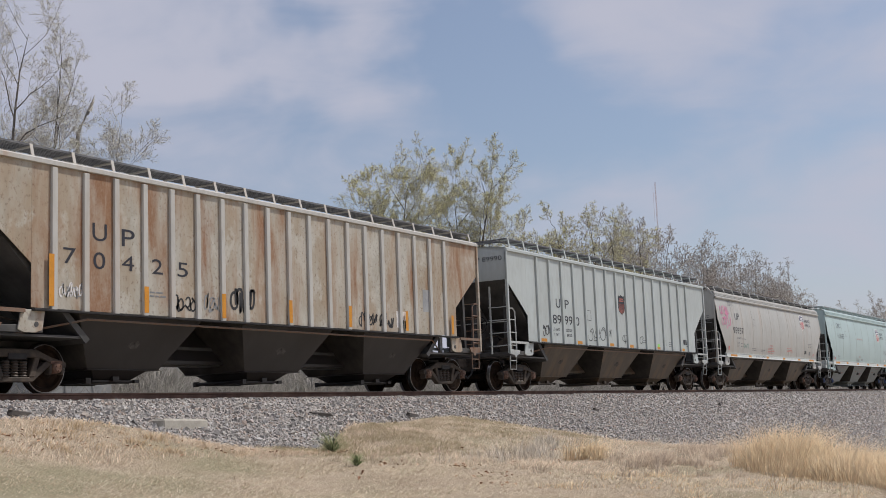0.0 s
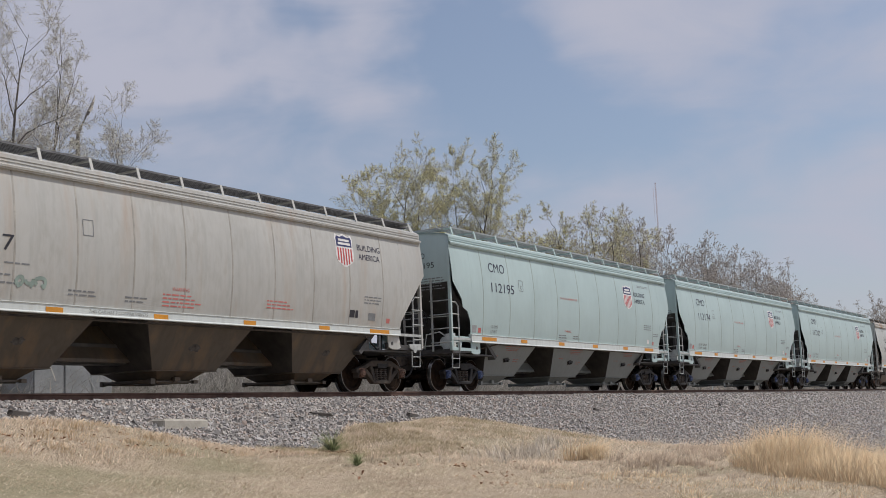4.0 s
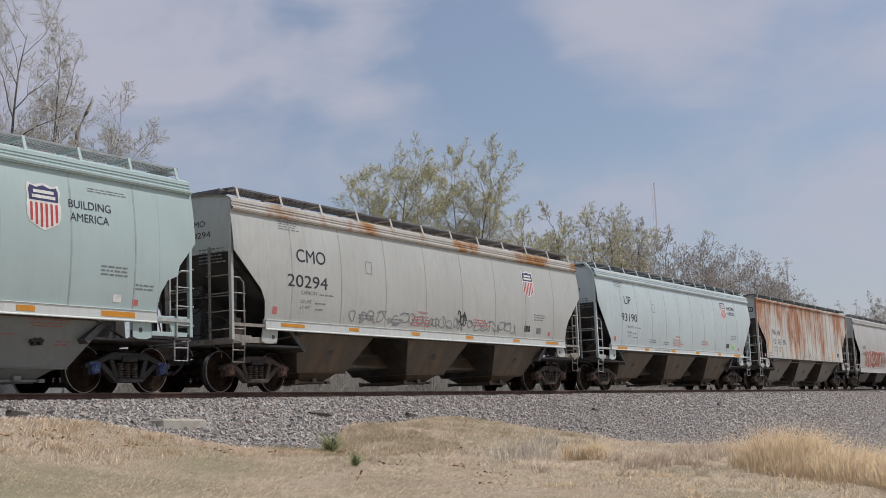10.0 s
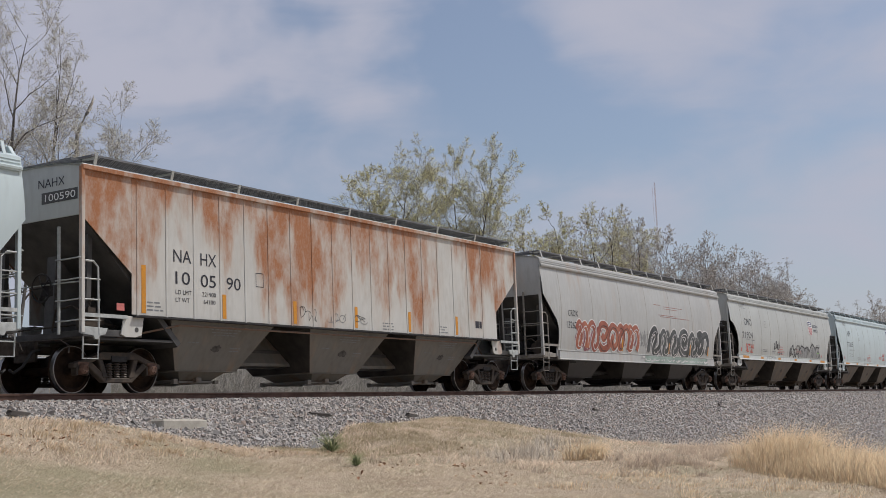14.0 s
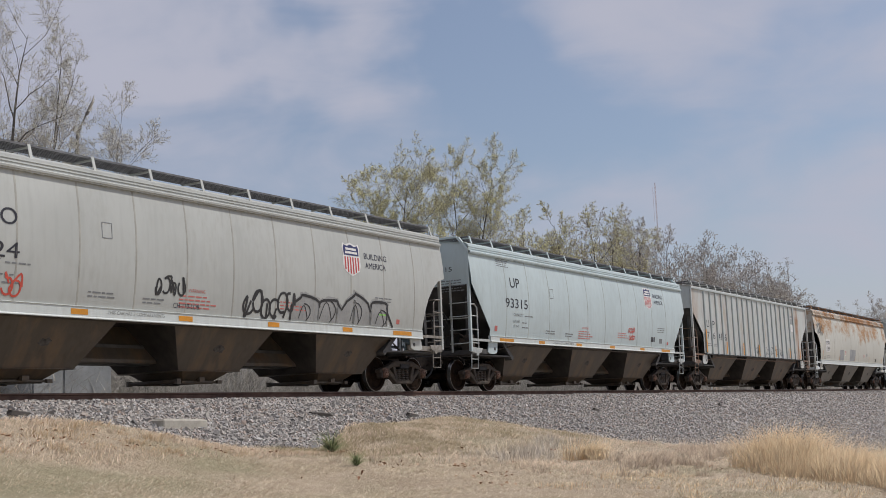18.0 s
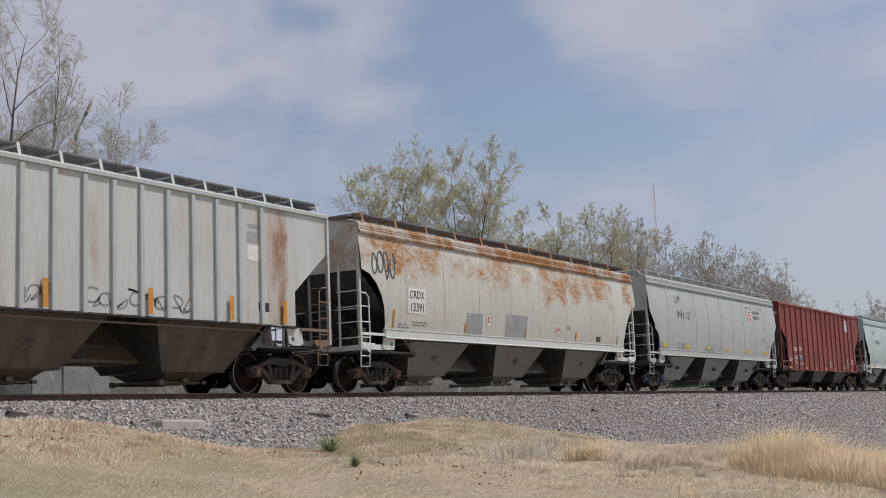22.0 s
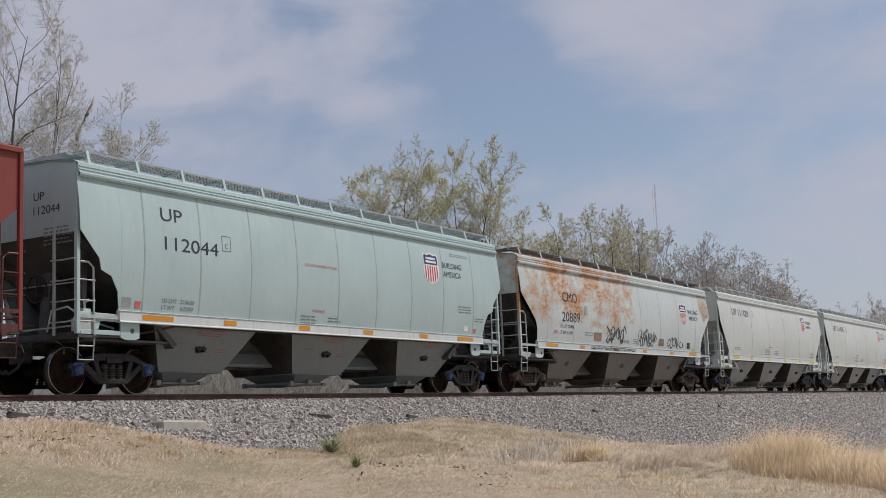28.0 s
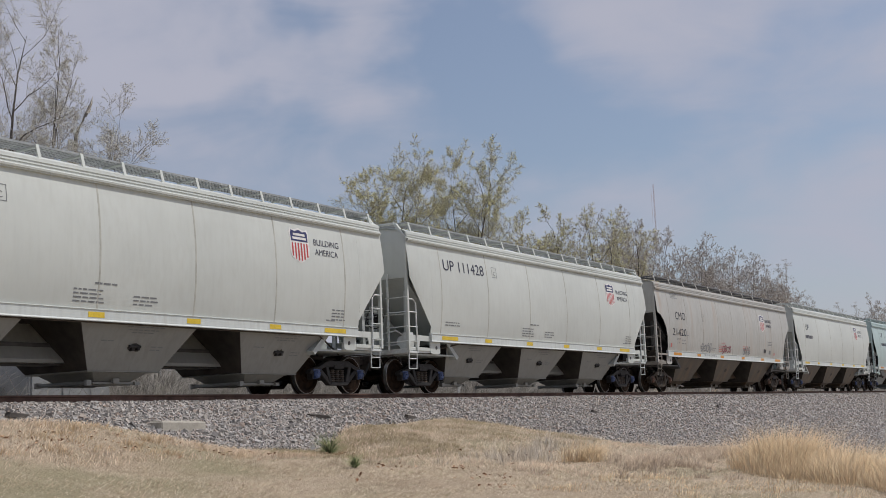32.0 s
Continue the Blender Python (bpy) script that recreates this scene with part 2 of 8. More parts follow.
        m = k.ramp(big, [(lo, 0.0), (lo + (0.19 if wide else 0.13), 1.0)])
        if streak > 0:
            across, down = run
            run = k.noise(1.7, 5, (across, 1, down), (seed + 4, 0, 2), rough=0.6)
            if rust_spot:
                run = k.math("ADD", run, inside)
            if rust_at:
                run = k.math("ADD", run, extra)
            if rust_top:
                run = k.math("ADD", run, lift)
            m2 = k.ramp(run, [(0.66 - 0.22 * streak, 0.0), (0.80 - 0.2 * streak, 1.0)])
            m = k.math("MAXIMUM", k.math("MULTIPLY", m, 1.0 - 0.35 * streak), k.math("MULTIPLY", m2, min(1.0, streak * 1.15 + (0.15 if streak > 0.5 else 0.0))))
            torn = k.ramp(k.noise(1.3, 6, (1.6, 1, 0.7), (seed, 9, 4), rough=0.65), [(0.36, 0.25), (0.56, 1.0)])
            m = k.math("MULTIPLY", m, torn)
            halo = k.math("MULTIPLY", k.ramp(run, [(0.56 - 0.22 * streak, 0.0), (0.74 - 0.2 * streak, 0.6)]), k.ramp(torn, [(0.3, 0.5), (1.0, 1.0)]))
            c = k.mix(halo, c, tuple(0.55 * x + 0.45 * y for x, y in zip(colour, (0.42, 0.24, 0.11))))
        speck = k.ramp(k.noise(9 if wide else 22, 7, (0.6, 1, 1.4) if wide else (1, 1, 0.6), o, rough=0.7), [(0.36, 0.35 if wide else 0.8), (0.56, 1.0)])
        m = k.math("MULTIPLY", m, speck)
        tone = k.mix(k.noise(3, 4, (1, 1, 0.5), o), rust_colour, tuple(min(0.8, x * 1.35 + 0.01) for x in rust_colour))
        c = k.mix(m, c, tone)
        k.put(k.b.inputs["Specular IOR Level"], k.math("SUBTRACT", 0.5, k.math("MULTIPLY", m, 0.42)))
        k.put(k.b.inputs["Roughness"], k.math("ADD", k.math("MULTIPLY", m, 0.4), rough))
    k.bump(k.math("ADD", k.noise(1.1, 2, (1, 1, 0.6), o), k.math("MULTIPLY", fine, 0.05)), 0.35, 0.03)
    return k.done(c)


def seam_paint(name, colour):
    deep = (0.66, 0.62, 0.58) if "cool_grey" in name else (0.84, 0.80, 0.76)
    return plain(name, tuple(x * y for x, y in zip(colour, deep)), 0.6, 0.0, 0.2, 3)


def plain(name, colour, rough=0.6, metal=0.0, vary=0.25, scale=6.0, second=None, bump=0.2):
    k = Nodes(name, rough, metal)
    a = k.noise(scale, 5)
    b = k.noise(scale * 7, 3)
    c = k.mix(k.ramp(a, [(0.3, 0.0), (0.72, 1.0)]), tuple(x * (1 - vary) for x in colour), second or tuple(min(0.9, x * (1 + vary)) for x in colour))
    c = k.mix(k.math("MULTIPLY", k.ramp(b, [(0.5, 0.0), (0.8, 1.0)]), 0.5), c, tuple(x * 0.6 for x in colour))
    k.bump(k.math("ADD", a, k.math("MULTIPLY", b, 0.3)), bump, 0.01)
    return k.done(c)


MINT = (0.415, 0.525, 0.522)
P = {
    "mint": paint("mint_paint", MINT, grime=0.16, seed=1),
    "mint_old": paint("pale_mint_paint", (0.50, 0.585, 0.60), grime=0.35, seed=2),
    "pale_grey": paint("pale_grey_paint", (0.46, 0.505, 0.50), grime=0.45, seed=20, panels=0.12),
    "grey": paint("light_grey_paint", (0.465, 0.482, 0.460), grime=0.4, seed=3),
    "grey_brown": paint("dusty_grey_paint", (0.455, 0.455, 0.43), grime=0.55, seed=4, rust=0.1, streak=0.1),
    "cool_grey": paint("cool_grey_paint", (0.42, 0.45, 0.44), grime=0.2, seed=5),
    "white": paint("white_paint", (0.575, 0.605, 0.575), grime=0.22, seed=6),
    "white_sill": paint("sill_paint", (0.60, 0.64, 0.625), grime=0.5, seed=7),
    "rusty_tan": paint("rusted_beige_paint", (0.47, 0.455, 0.40), rust=0.40, streak=0.55, panels=0.35, grime=0.7, seed=8, rust_colour=(0.20, 0.085, 0.035), mottle=(0.34, 0.265, 0.18), rust_at=((8.1, 1.3, 0.12), (-5.75, 0.45, 0.26), (-7.2, 0.3, 0.08))),
    "rusty_white": paint("rust_streaked_white_paint", (0.56, 0.555, 0.52), rust=0.14, streak=0.62, rust_top=0.115, grime=0.5, seed=9, rust_colour=(0.29, 0.095, 0.024), run=(0.75, 0.20), rust_at=((-7.7, 1.7, 0.16), (-4.6, 0.7, 0.09), (-2.9, 0.8, 0.10), (-0.8, 1.9, 0.18), (3.2, 0.6, 0.08), (6.6, 1.1, 0.16))),
    "flaked": paint("flaking_cream_paint", (0.56, 0.555, 0.50), rust=0.70, wide=True, grime=0.45, seed=11, rust_spot=(-20, 20, 2.35, 7), rust_colour=(0.31, 0.150, 0.050)),
    "patch_rust": paint("rust_patched_pale_paint", (0.54, 0.59, 0.58), rust=0.88, wide=True, grime=0.35, seed=12, rust_spot=(-9.6, 1.0, 1.75, 5.5), rust_colour=(0.38, 0.16, 0.042)),
    "old_white": paint("chalky_white_paint", (0.53, 0.55, 0.535), rust=0.10, streak=0.30, grime=0.35, panels=0.04, seed=13, rust_at=((-8.3, 0.8, 0.20), (6.8, 0.7, 0.24)), rust_colour=(0.24, 0.11, 0.045)),
    "rib_grey": paint("chalky_post_paint", (0.50, 0.49, 0.46), grime=0.6, seed=18, rust=0.12, streak=0.2),
    "rusty_post": paint("streaked_post_paint", (0.60, 0.615, 0.60), grime=0.4, rust=0.3, streak=0.5, seed=19, rust_colour=(0.30, 0.09, 0.025)),
    "red": paint("oxide_red_paint", (0.20, 0.030, 0.021), grime=0.15, seed=14, rough=0.62),
    "mauve_grey": paint("weathered_grey_paint", (0.45, 0.455, 0.44), grime=0.45, seed=15, rust=0.08, streak=0.1),
    "rusty_band": paint("rust_stained_roof_paint", (0.50, 0.48, 0.44), rust=0.62, grime=0.5, seed=16, rust_colour=(0.30, 0.15, 0.06)),
    "rust_roof": paint("rusted_roof_paint", (0.52, 0.47, 0.40), rust=0.74, grime=0.5, seed=17, rust_colour=(0.30, 0.145, 0.058)),
}
RUSTED_CORNER = paint("flaked_corner_paint", (0.50, 0.46, 0.38), rust=0.8, grime=0.6, seed=27, wide=True, rust_colour=(0.26, 0.13, 0.055))
BLACK_END = plain("black_end_paint", (0.066, 0.064, 0.062), 0.55, vary=0.5, scale=2)
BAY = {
    # clean and white: car paint darkened, the shade under the body put into it
    "clean": paint("bay_shaded_grey_paint", (0.205, 0.225, 0.222), grime=0.5, seed=21),
    "white": paint("bay_shaded_white_paint", (0.27, 0.275, 0.26), grime=0.5, seed=22),
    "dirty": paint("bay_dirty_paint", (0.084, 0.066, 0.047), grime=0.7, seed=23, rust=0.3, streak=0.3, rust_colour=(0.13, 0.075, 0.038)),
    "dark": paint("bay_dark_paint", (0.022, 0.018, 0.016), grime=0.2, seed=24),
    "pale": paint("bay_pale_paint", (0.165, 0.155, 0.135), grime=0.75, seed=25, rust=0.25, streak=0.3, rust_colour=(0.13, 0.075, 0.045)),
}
# grime plus painted shade: near-black colour for sheets that face down and away
BAY_SLOPE_SHADE = plain("shaded_grimy_slope_sheet", (0.036, 0.031, 0.027), 0.8, 0, 0.5, 2, (0.066, 0.056, 0.046))
TRUCK = plain("brown_truck_steel", (0.048, 0.040, 0.035), 0.75, 0.1, 0.5, 5, (0.095, 0.070, 0.050))
TRUCK_DARK = plain("dark_truck_steel", (0.028, 0.026, 0.026), 0.6, 0.4, 0.5, 5)
WHEEL = plain("wheel_steel", (0.015, 0.012, 0.011), 0.95, 0.0, 0.5, 4, (0.042, 0.025, 0.016))
WHEEL.node_tree.nodes["Principled BSDF"].inputs["Specular IOR Level"].default_value = 0.1
TREAD = plain("worn_tread_steel", (0.30, 0.29, 0.285), 0.35, 1.0, 0.2, 8)
CAP_BLUE = plain("blue_bearing_cap", (0.04, 0.068, 0.17), 0.5, 0.0, 0.4, 20)
CAP_RUST = plain("rusty_bearing_cap", (0.15, 0.085, 0.06), 0.7, 0.2, 0.4, 20)
SPRING = plain("spring_steel", (0.12, 0.10, 0.085), 0.55, 0.5, 0.4, 20)
COUPLER = plain("coupler_steel", (0.06, 0.048, 0.04), 0.65, 0.4, 0.5, 8)
GRATE = plain("galvanised_grating", (0.40, 0.42, 0.42), 0.5, 0.5, 0.25, 5)
GRATE_MID = plain("grey_walkway_steel", (0.15, 0.155, 0.16), 0.6, 0.2, 0.3, 4)
GRATE_DARK = plain("dark_walkway_steel", (0.15, 0.153, 0.16), 0.6, 0.2, 0.4, 5)
HOSE = plain("black_rubber_hose", (0.02, 0.02, 0.02), 0.7)
SCUFF = plain("scuffed_bare_steel", (0.05, 0.046, 0.042), 0.7, 0, 0.5, 9, (0.13, 0.12, 0.11))
YELLOW = plain("yellow_reflector", (0.70, 0.50, 0.04), 0.4, 0.0, 0.12, 3)
ORANGE = plain("orange_reflector", (0.62, 0.26, 0.02), 0.4, 0.0, 0.12, 3)
BLACK_INK = plain("black_lettering", (0.025, 0.025, 0.035), 0.5, 0, 0.3, 8)
NAVY_INK = plain("navy_lettering", (0.03, 0.03, 0.06), 0.5, 0, 0.3, 8)
GREY_INK = plain("faded_small_lettering", (0.20, 0.21, 0.22), 0.5, 0, 0.2, 8)
RED_INK = plain("red_lettering", (0.58, 0.17, 0.15), 0.5, 0, 0.2, 8)
WHITE_INK = plain("white_lettering", (0.75, 0.74, 0.72), 0.5, 0, 0.15, 8)
LOGO_BLUE = plain("shield_blue", (0.035, 0.04, 0.13), 0.5, 0, 0.2, 8)
LOGO_RED = plain("shield_red", (0.50, 0.06, 0.06), 0.5, 0, 0.2, 8)
FADED_RED = plain("faded_shield_red", (0.36, 0.12, 0.09), 0.6, 0, 0.3, 8)
GREY_PATCH = plain("grey_patch_paint", (0.33, 0.34, 0.35), 0.6, 0, 0.2, 2)
SPRAY = {
    "black": plain("black_spray", (0.03, 0.03, 0.032), 0.5, 0, 0.3, 3),
    "charcoal": plain("charcoal_spray", (0.055, 0.06, 0.065), 0.5, 0, 0.6, 2, (0.12, 0.13, 0.13)),
    "rust_red": plain("red_spray", (0.42, 0.10, 0.07), 0.5, 0, 0.4, 1.5, (0.50, 0.19, 0.11)),
    "white": plain("white_spray", (0.72, 0.70, 0.69), 0.5, 0, 0.15, 3),
    "pink": plain("pink_spray", (0.62, 0.22, 0.36), 0.5, 0, 0.25, 3),
    "teal": plain("green_grey_spray", (0.30, 0.38, 0.34), 0.5, 0, 0.3, 1.5),
    "maroon": plain("maroon_spray", (0.25, 0.09, 0.11), 0.5, 0, 0.4, 2),
    "haze": plain("pale_smoke_spray", (0.33, 0.335, 0.33), 0.6, 0, 0.12, 2),
    "grey": plain("smoky_grey_spray", (0.24, 0.245, 0.25), 0.6, 0, 0.2, 3),
    "brown": plain("brown_vent_paint", (0.26, 0.19, 0.13), 0.6, 0, 0.3, 6),
    "lime": plain("lime_sticker", (0.30, 0.72, 0.14), 0.5, 0, 0.15, 6),
    "red": plain("scarlet_spray", (0.60, 0.09, 0.06), 0.5, 0, 0.25, 3),
}


# ---- ground, track bed and rails ----
def smooth(a, b, x):
    t = np.clip((np.asarray(x, float) - a) / (b - a), 0, 1)
    return t * t * (3 - 2 * t)


def ballast_z(y):
    """Top of the track bed: a flat crown and two even shoulders."""
    a = np.abs(np.asarray(y, float))
    return np.where(a < 1.95, -0.19, -0.19 - (a - 1.95) * 0.46)


def waves(x, y):
    return (0.03 * np.sin(x * 0.83 + 1.3 * np.sin(y * 0.41)) + 0.02 * np.sin(x * 1.9 - y * 1.1 + 0.7) + 0.015 * np.sin(y * 2.3 + x * 0.6))


def ground_z(x, y):
    x, y = np.asarray(x, float), np.asarray(y, float)
    front = -1.28 + 0.062 * np.clip(y + 4, -40, 6) + waves(x, y) * smooth(3, -6, y)
    lift = 0.72 * smooth(18.4, 13.2, x) + 0.46 * smooth(18.8, 22.0, x) * smooth(30, 25.5, x)
    front = front - 0.42 * smooth(24, 40, x) - 0.9 * smooth(27, 40, x)
    front = front + lift * np.exp(-((y + 3.4) / np.where(y > -3.4, 1.5, 2.6)) ** 2)
    back = -1.0 + 1.5 * smooth(3.5, 9.0, y) + 1.3 * smooth(9, 30, y) + waves(x * 0.7, y) * 2
    return np.where(y < 0, front, np.where(y > 3, back, front + (back - front) * smooth(0, 3, y)))


def ground_material():
    k = Nodes("dry_grass_soil", 0.95, 0, 0.1)
    a, b, c = k.noise(0.45, 5), k.noise(3.5, 6), k.noise(28, 5)
    col = k.mix(k.ramp(a, [(0.35, 0), (0.65, 1)]), (0.40, 0.318, 0.232), (0.48, 0.39, 0.295))
    col = k.mix(k.ramp(b, [(0.45, 0), (0.7, 0.7)]), col, (0.29, 0.225, 0.16))
    col = k.mix(k.ramp(c, [(0.45, 0), (0.8, 0.7)]), col, (0.60, 0.50, 0.375))
    green = k.ramp(k.noise(0.30, 4, offset=(4, 2.6, 0)), [(0.50, 0), (0.64, 0.55)])
    col = k.mix(green, col, (0.19, 0.20, 0.11))
    col = k.mix(k.ramp(k.noise(75, 3, rough=0.7), [(0.50, 0), (0.66, 0.75)]), col, (0.17, 0.128, 0.085))
    k.bump(k.math("ADD", b, k.math("MULTIPLY", c, 0.6)), 0.8, 0.06)
    return k.done(col)


def stone_material(name, seed):
    k = Nodes(name, 0.85, 0, 0.3)
    r = k.island()
    col = k.ramp(r, [(0.0, (0.20, 0.19, 0.185)), (0.3, (0.40, 0.375, 0.345)), (0.55, (0.53, 0.495, 0.45)), (0.75, (0.44, 0.35, 0.29)), (0.88, (0.33, 0.325, 0.32)), (1.0, (0.68, 0.65, 0.62))])
    col = k.mix(k.math("MULTIPLY", k.noise(40, 4), 0.5), col, (0.18, 0.165, 0.155))
    k.bump(k.noise(60, 4), 0.4, 0.01)
    return k.done(col)


def bed_material():
    k = Nodes("crushed_stone_bed", 0.95, 0, 0.2)
    v = k.n.new("ShaderNodeTexVoronoi")
    k.l.new(k.co.outputs["Object"], v.inputs["Vector"])
    v.inputs["Scale"].default_value = 17
    tone = k.n.new("ShaderNodeSeparateXYZ")
    k.l.new(v.outputs["Color"], tone.inputs[0])
    col = k.ramp(tone.outputs[0], [(0.0, (0.16, 0.155, 0.15)), (0.4, (0.37, 0.35, 0.335)), (0.75, (0.46, 0.42, 0.395)), (1.0, (0.58, 0.56, 0.54))])
    col = k.mix(k.ramp(k.noise(0.8, 4), [(0.4, 0), (0.7, 0.35)]), col, (0.24, 0.185, 0.14))
    k.bump(k.math("MULTIPLY", v.outputs["Distance"], -1.0), 1.0, 0.06)
    return k.done(col)


GROUND_MAT, STONE_MAT, BED_MAT = ground_material(), stone_material("crushed_stone", 1), bed_material()


def axis_steps(*spans):
    out = []
    for a, b, d in spans:
        out += list(np.arange(a, b, d))
    return np.array(out + [spans[-1][1]])


gx = axis_steps((-1500, -100, 100), (-100, -10, 8), (-10, 50, 0.3), (50, 120, 1.2), (120, 400, 10), (400, 2600, 200))
gy = axis_steps((-900, -60, 60), (-60, -20, 4), (-20, 5, 0.28), (5, 40, 1.6), (40, 200, 15), (200, 2600, 200))
GX, GY = np.meshgrid(gx, gy, indexing="ij")
gv = np.stack([GX, GY, ground_z(GX, GY)], -1).reshape(-1, 3)
ii, jj = np.meshgrid(np.arange(len(gx) - 1), np.arange(len(gy) - 1), indexing="ij")
q = (ii * len(gy) + jj).ravel()
ground = thing("ground", "dry tan grass slope below the railway", "ground", kind="structure",
               me=np_mesh("ground", gv, np.stack([q, q + len(gy), q + len(gy) + 1, q + 1], 1), GROUND_MAT))
ground.data.polygons.foreach_set("use_smooth", [True] * len(ground.data.polygons))

bed = Mesher()
prof = [(-9.0, ballast_z(-9.0)), (-1.95, -0.19), (-1.3, -0.17), (1.3, -0.17), (1.95, -0.19), (4.6, ballast_z(4.6))]
bed.sheet(lambda x, i: (x, prof[int(i)][0], float(prof[int(i)][1])), [-300, -50, 0, 30, 60, 100, 200, 400, 900], range(len(prof)))
thing("track_bed", "grey crushed stone railway track bed", "ballast", me=bed.mesh("track_bed", BED_MAT), kind="structure")

rng = np.random.default_rng(5)


def scatter_stones(name, count, xs, ys, sizes, lift=0.0):
    x = rng.uniform(*xs, count) if xs[1] < 45 else xs[0] + (xs[1] - xs[0]) * rng.random(count) ** 1.5
    y = rng.uniform(*ys, count)
    z = ballast_z(y) + lift
    keep = z > ground_z(x, y) - 0.02
    x, y, z = x[keep], y[keep], z[keep]
    n = len(x)
    s = rng.uniform(*sizes, n)[:, None]
    base = np.array([(sx, sy, sz) for sx in (-1, 1) for sy in (-1, 1) for sz in (-1, 1)], float)
    v = base[None] * rng.uniform(0.45, 1.0, (n, 8, 3)) * s[:, :, None] * rng.uniform(0.6, 1.0, (n, 1, 3))
    qa = rng.normal(size=(n, 4))
    qa /= np.linalg.norm(qa, axis=1, keepdims=True)
    a, b, c, d = qa.T
    rot = np.stack([np.stack([1 - 2 * (c * c + d * d), 2 * (b * c - a * d), 2 * (b * d + a * c)], -1),
                    np.stack([2 * (b * c + a * d), 1 - 2 * (b * b + d * d), 2 * (c * d - a * b)], -1),
                    np.stack([2 * (b * d - a * c), 2 * (c * d + a * b), 1 - 2 * (b * b + c * c)], -1)], 1)
    v = np.einsum("nij,nkj->nki", rot, v) + np.stack([x, y, z], -1)[:, None, :]
    f = np.array([(0, 1, 3, 2), (4, 6, 7, 5), (0, 4, 5, 1), (2, 3, 7, 6), (0, 2, 6, 4), (1, 5, 7, 3)])
    faces = (np.arange(n) * 8)[:, None, None] + f[None]
    return thing(name, "loose grey and brown crushed stone on the track bed", "gravel", kind="stuff", me=np_mesh(name, v.reshape(-1, 3), faces.reshape(-1, 4), STONE_MAT))


scatter_stones("ballast_stones", 36000, (8, 36), (-5.4, -0.85), (0.022, 0.046))
scatter_stones("ballast_stones", 36000, (36, 110), (-8.0, -0.85), (0.032, 0.06))
scatter_stones("scattered_stones", 1500, (9, 34), (-5.4, -2.2), (0.04, 0.075), 0.01)

RAIL_MAT = plain("rusty_rail_steel", (0.115, 0.062, 0.045), 0.75, 0.2, 0.4, 3, (0.17, 0.10, 0.075))
TIE_MAT = plain("weathered_tie_wood", (0.10, 0.075, 0.06), 0.9, 0, 0.4, 4, (0.17, 0.14, 0.115))
rail_poly = [(-0.07, -0.185), (0.07, -0.185), (0.07, -0.172), (0.012, -0.15), (0.012, -0.045), (0.036, -0.035), (0.036, -0.004), (0.028, 0.0), (-0.028, 0.0), (-0.036, -0.004), (-0.036, -0.035), (-0.012, -0.045), (-0.012, -0.15), (-0.07, -0.172)]
for side in (-1, 1):
    rail = thing("rail", "rust brown steel rail with a bright worn head", "rail", "rails of the track", kind="structure")
    steel = Mesher()
    steel.prism([(u + side * 0.7535, w) for u, w in rail_poly], "x", -250, 900)
    part("rail_bar", steel.mesh("rail_bar", RAIL_MAT), rail)
    head = Mesher()
    head.box(-250, side * 0.7535 - 0.022, -0.001, 900, side * 0.7535 + 0.022, 0.003)
    part("worn_head", head.mesh("worn_head", TREAD), rail, "bright worn rail head")


def tie_mesh():
    m = Mesher()
    m.box(-0.115, -1.3, -0.40, 0.115, 1.3, -0.205)
    return m.mesh("tie", TIE_MAT, 0.012)


def plate_mesh():
    m = Mesher()
    m.box(-0.09, -0.2, -0.203, 0.09, 0.2, -0.186)
    for dx in (-0.05, 0.05):
        for dy in (-0.1, 0.1):
            m.box(dx - 0.012, dy - 0.02, -0.19, dx + 0.012, dy + 0.02, -0.16)
    return m.mesh("tie_plate", RAIL_MAT)


def joint_bar_mesh():
    m = Mesher()
    m.prism([(-0.03, -0.15), (-0.03, -0.05), (-0.016, -0.05), (-0.016, -0.15)], "x", -0.45, 0.45)
    for i in range(6):
        x = -0.36 + i * 0.144
        m.tube([(x, -0.03, -0.1), (x, -0.052, -0.1)], 0.016, 6)
    return m.mesh("joint_bar", RAIL_MAT)


track = thing("cross_ties", "weathered timber cross ties under the rails", "railway ties", kind="structure")
for i in range(150):
    x = 6 + i * 0.53
    ob = part("tie", cached("tie", tie_mesh), track)
    ob.location = (x, rng.uniform(-0.03, 0.03), 0.028)
    ob.rotation_euler.z = rng.uniform(-0.02, 0.02)
    ob = part("tie_plate", cached("tie_plate", plate_mesh), track)
    ob.location = (x, -0.7535, 0.02)
ob = part("joint_bar", joint_bar_mesh(), track)
ob.location = (27.0, -0.7535, 0)

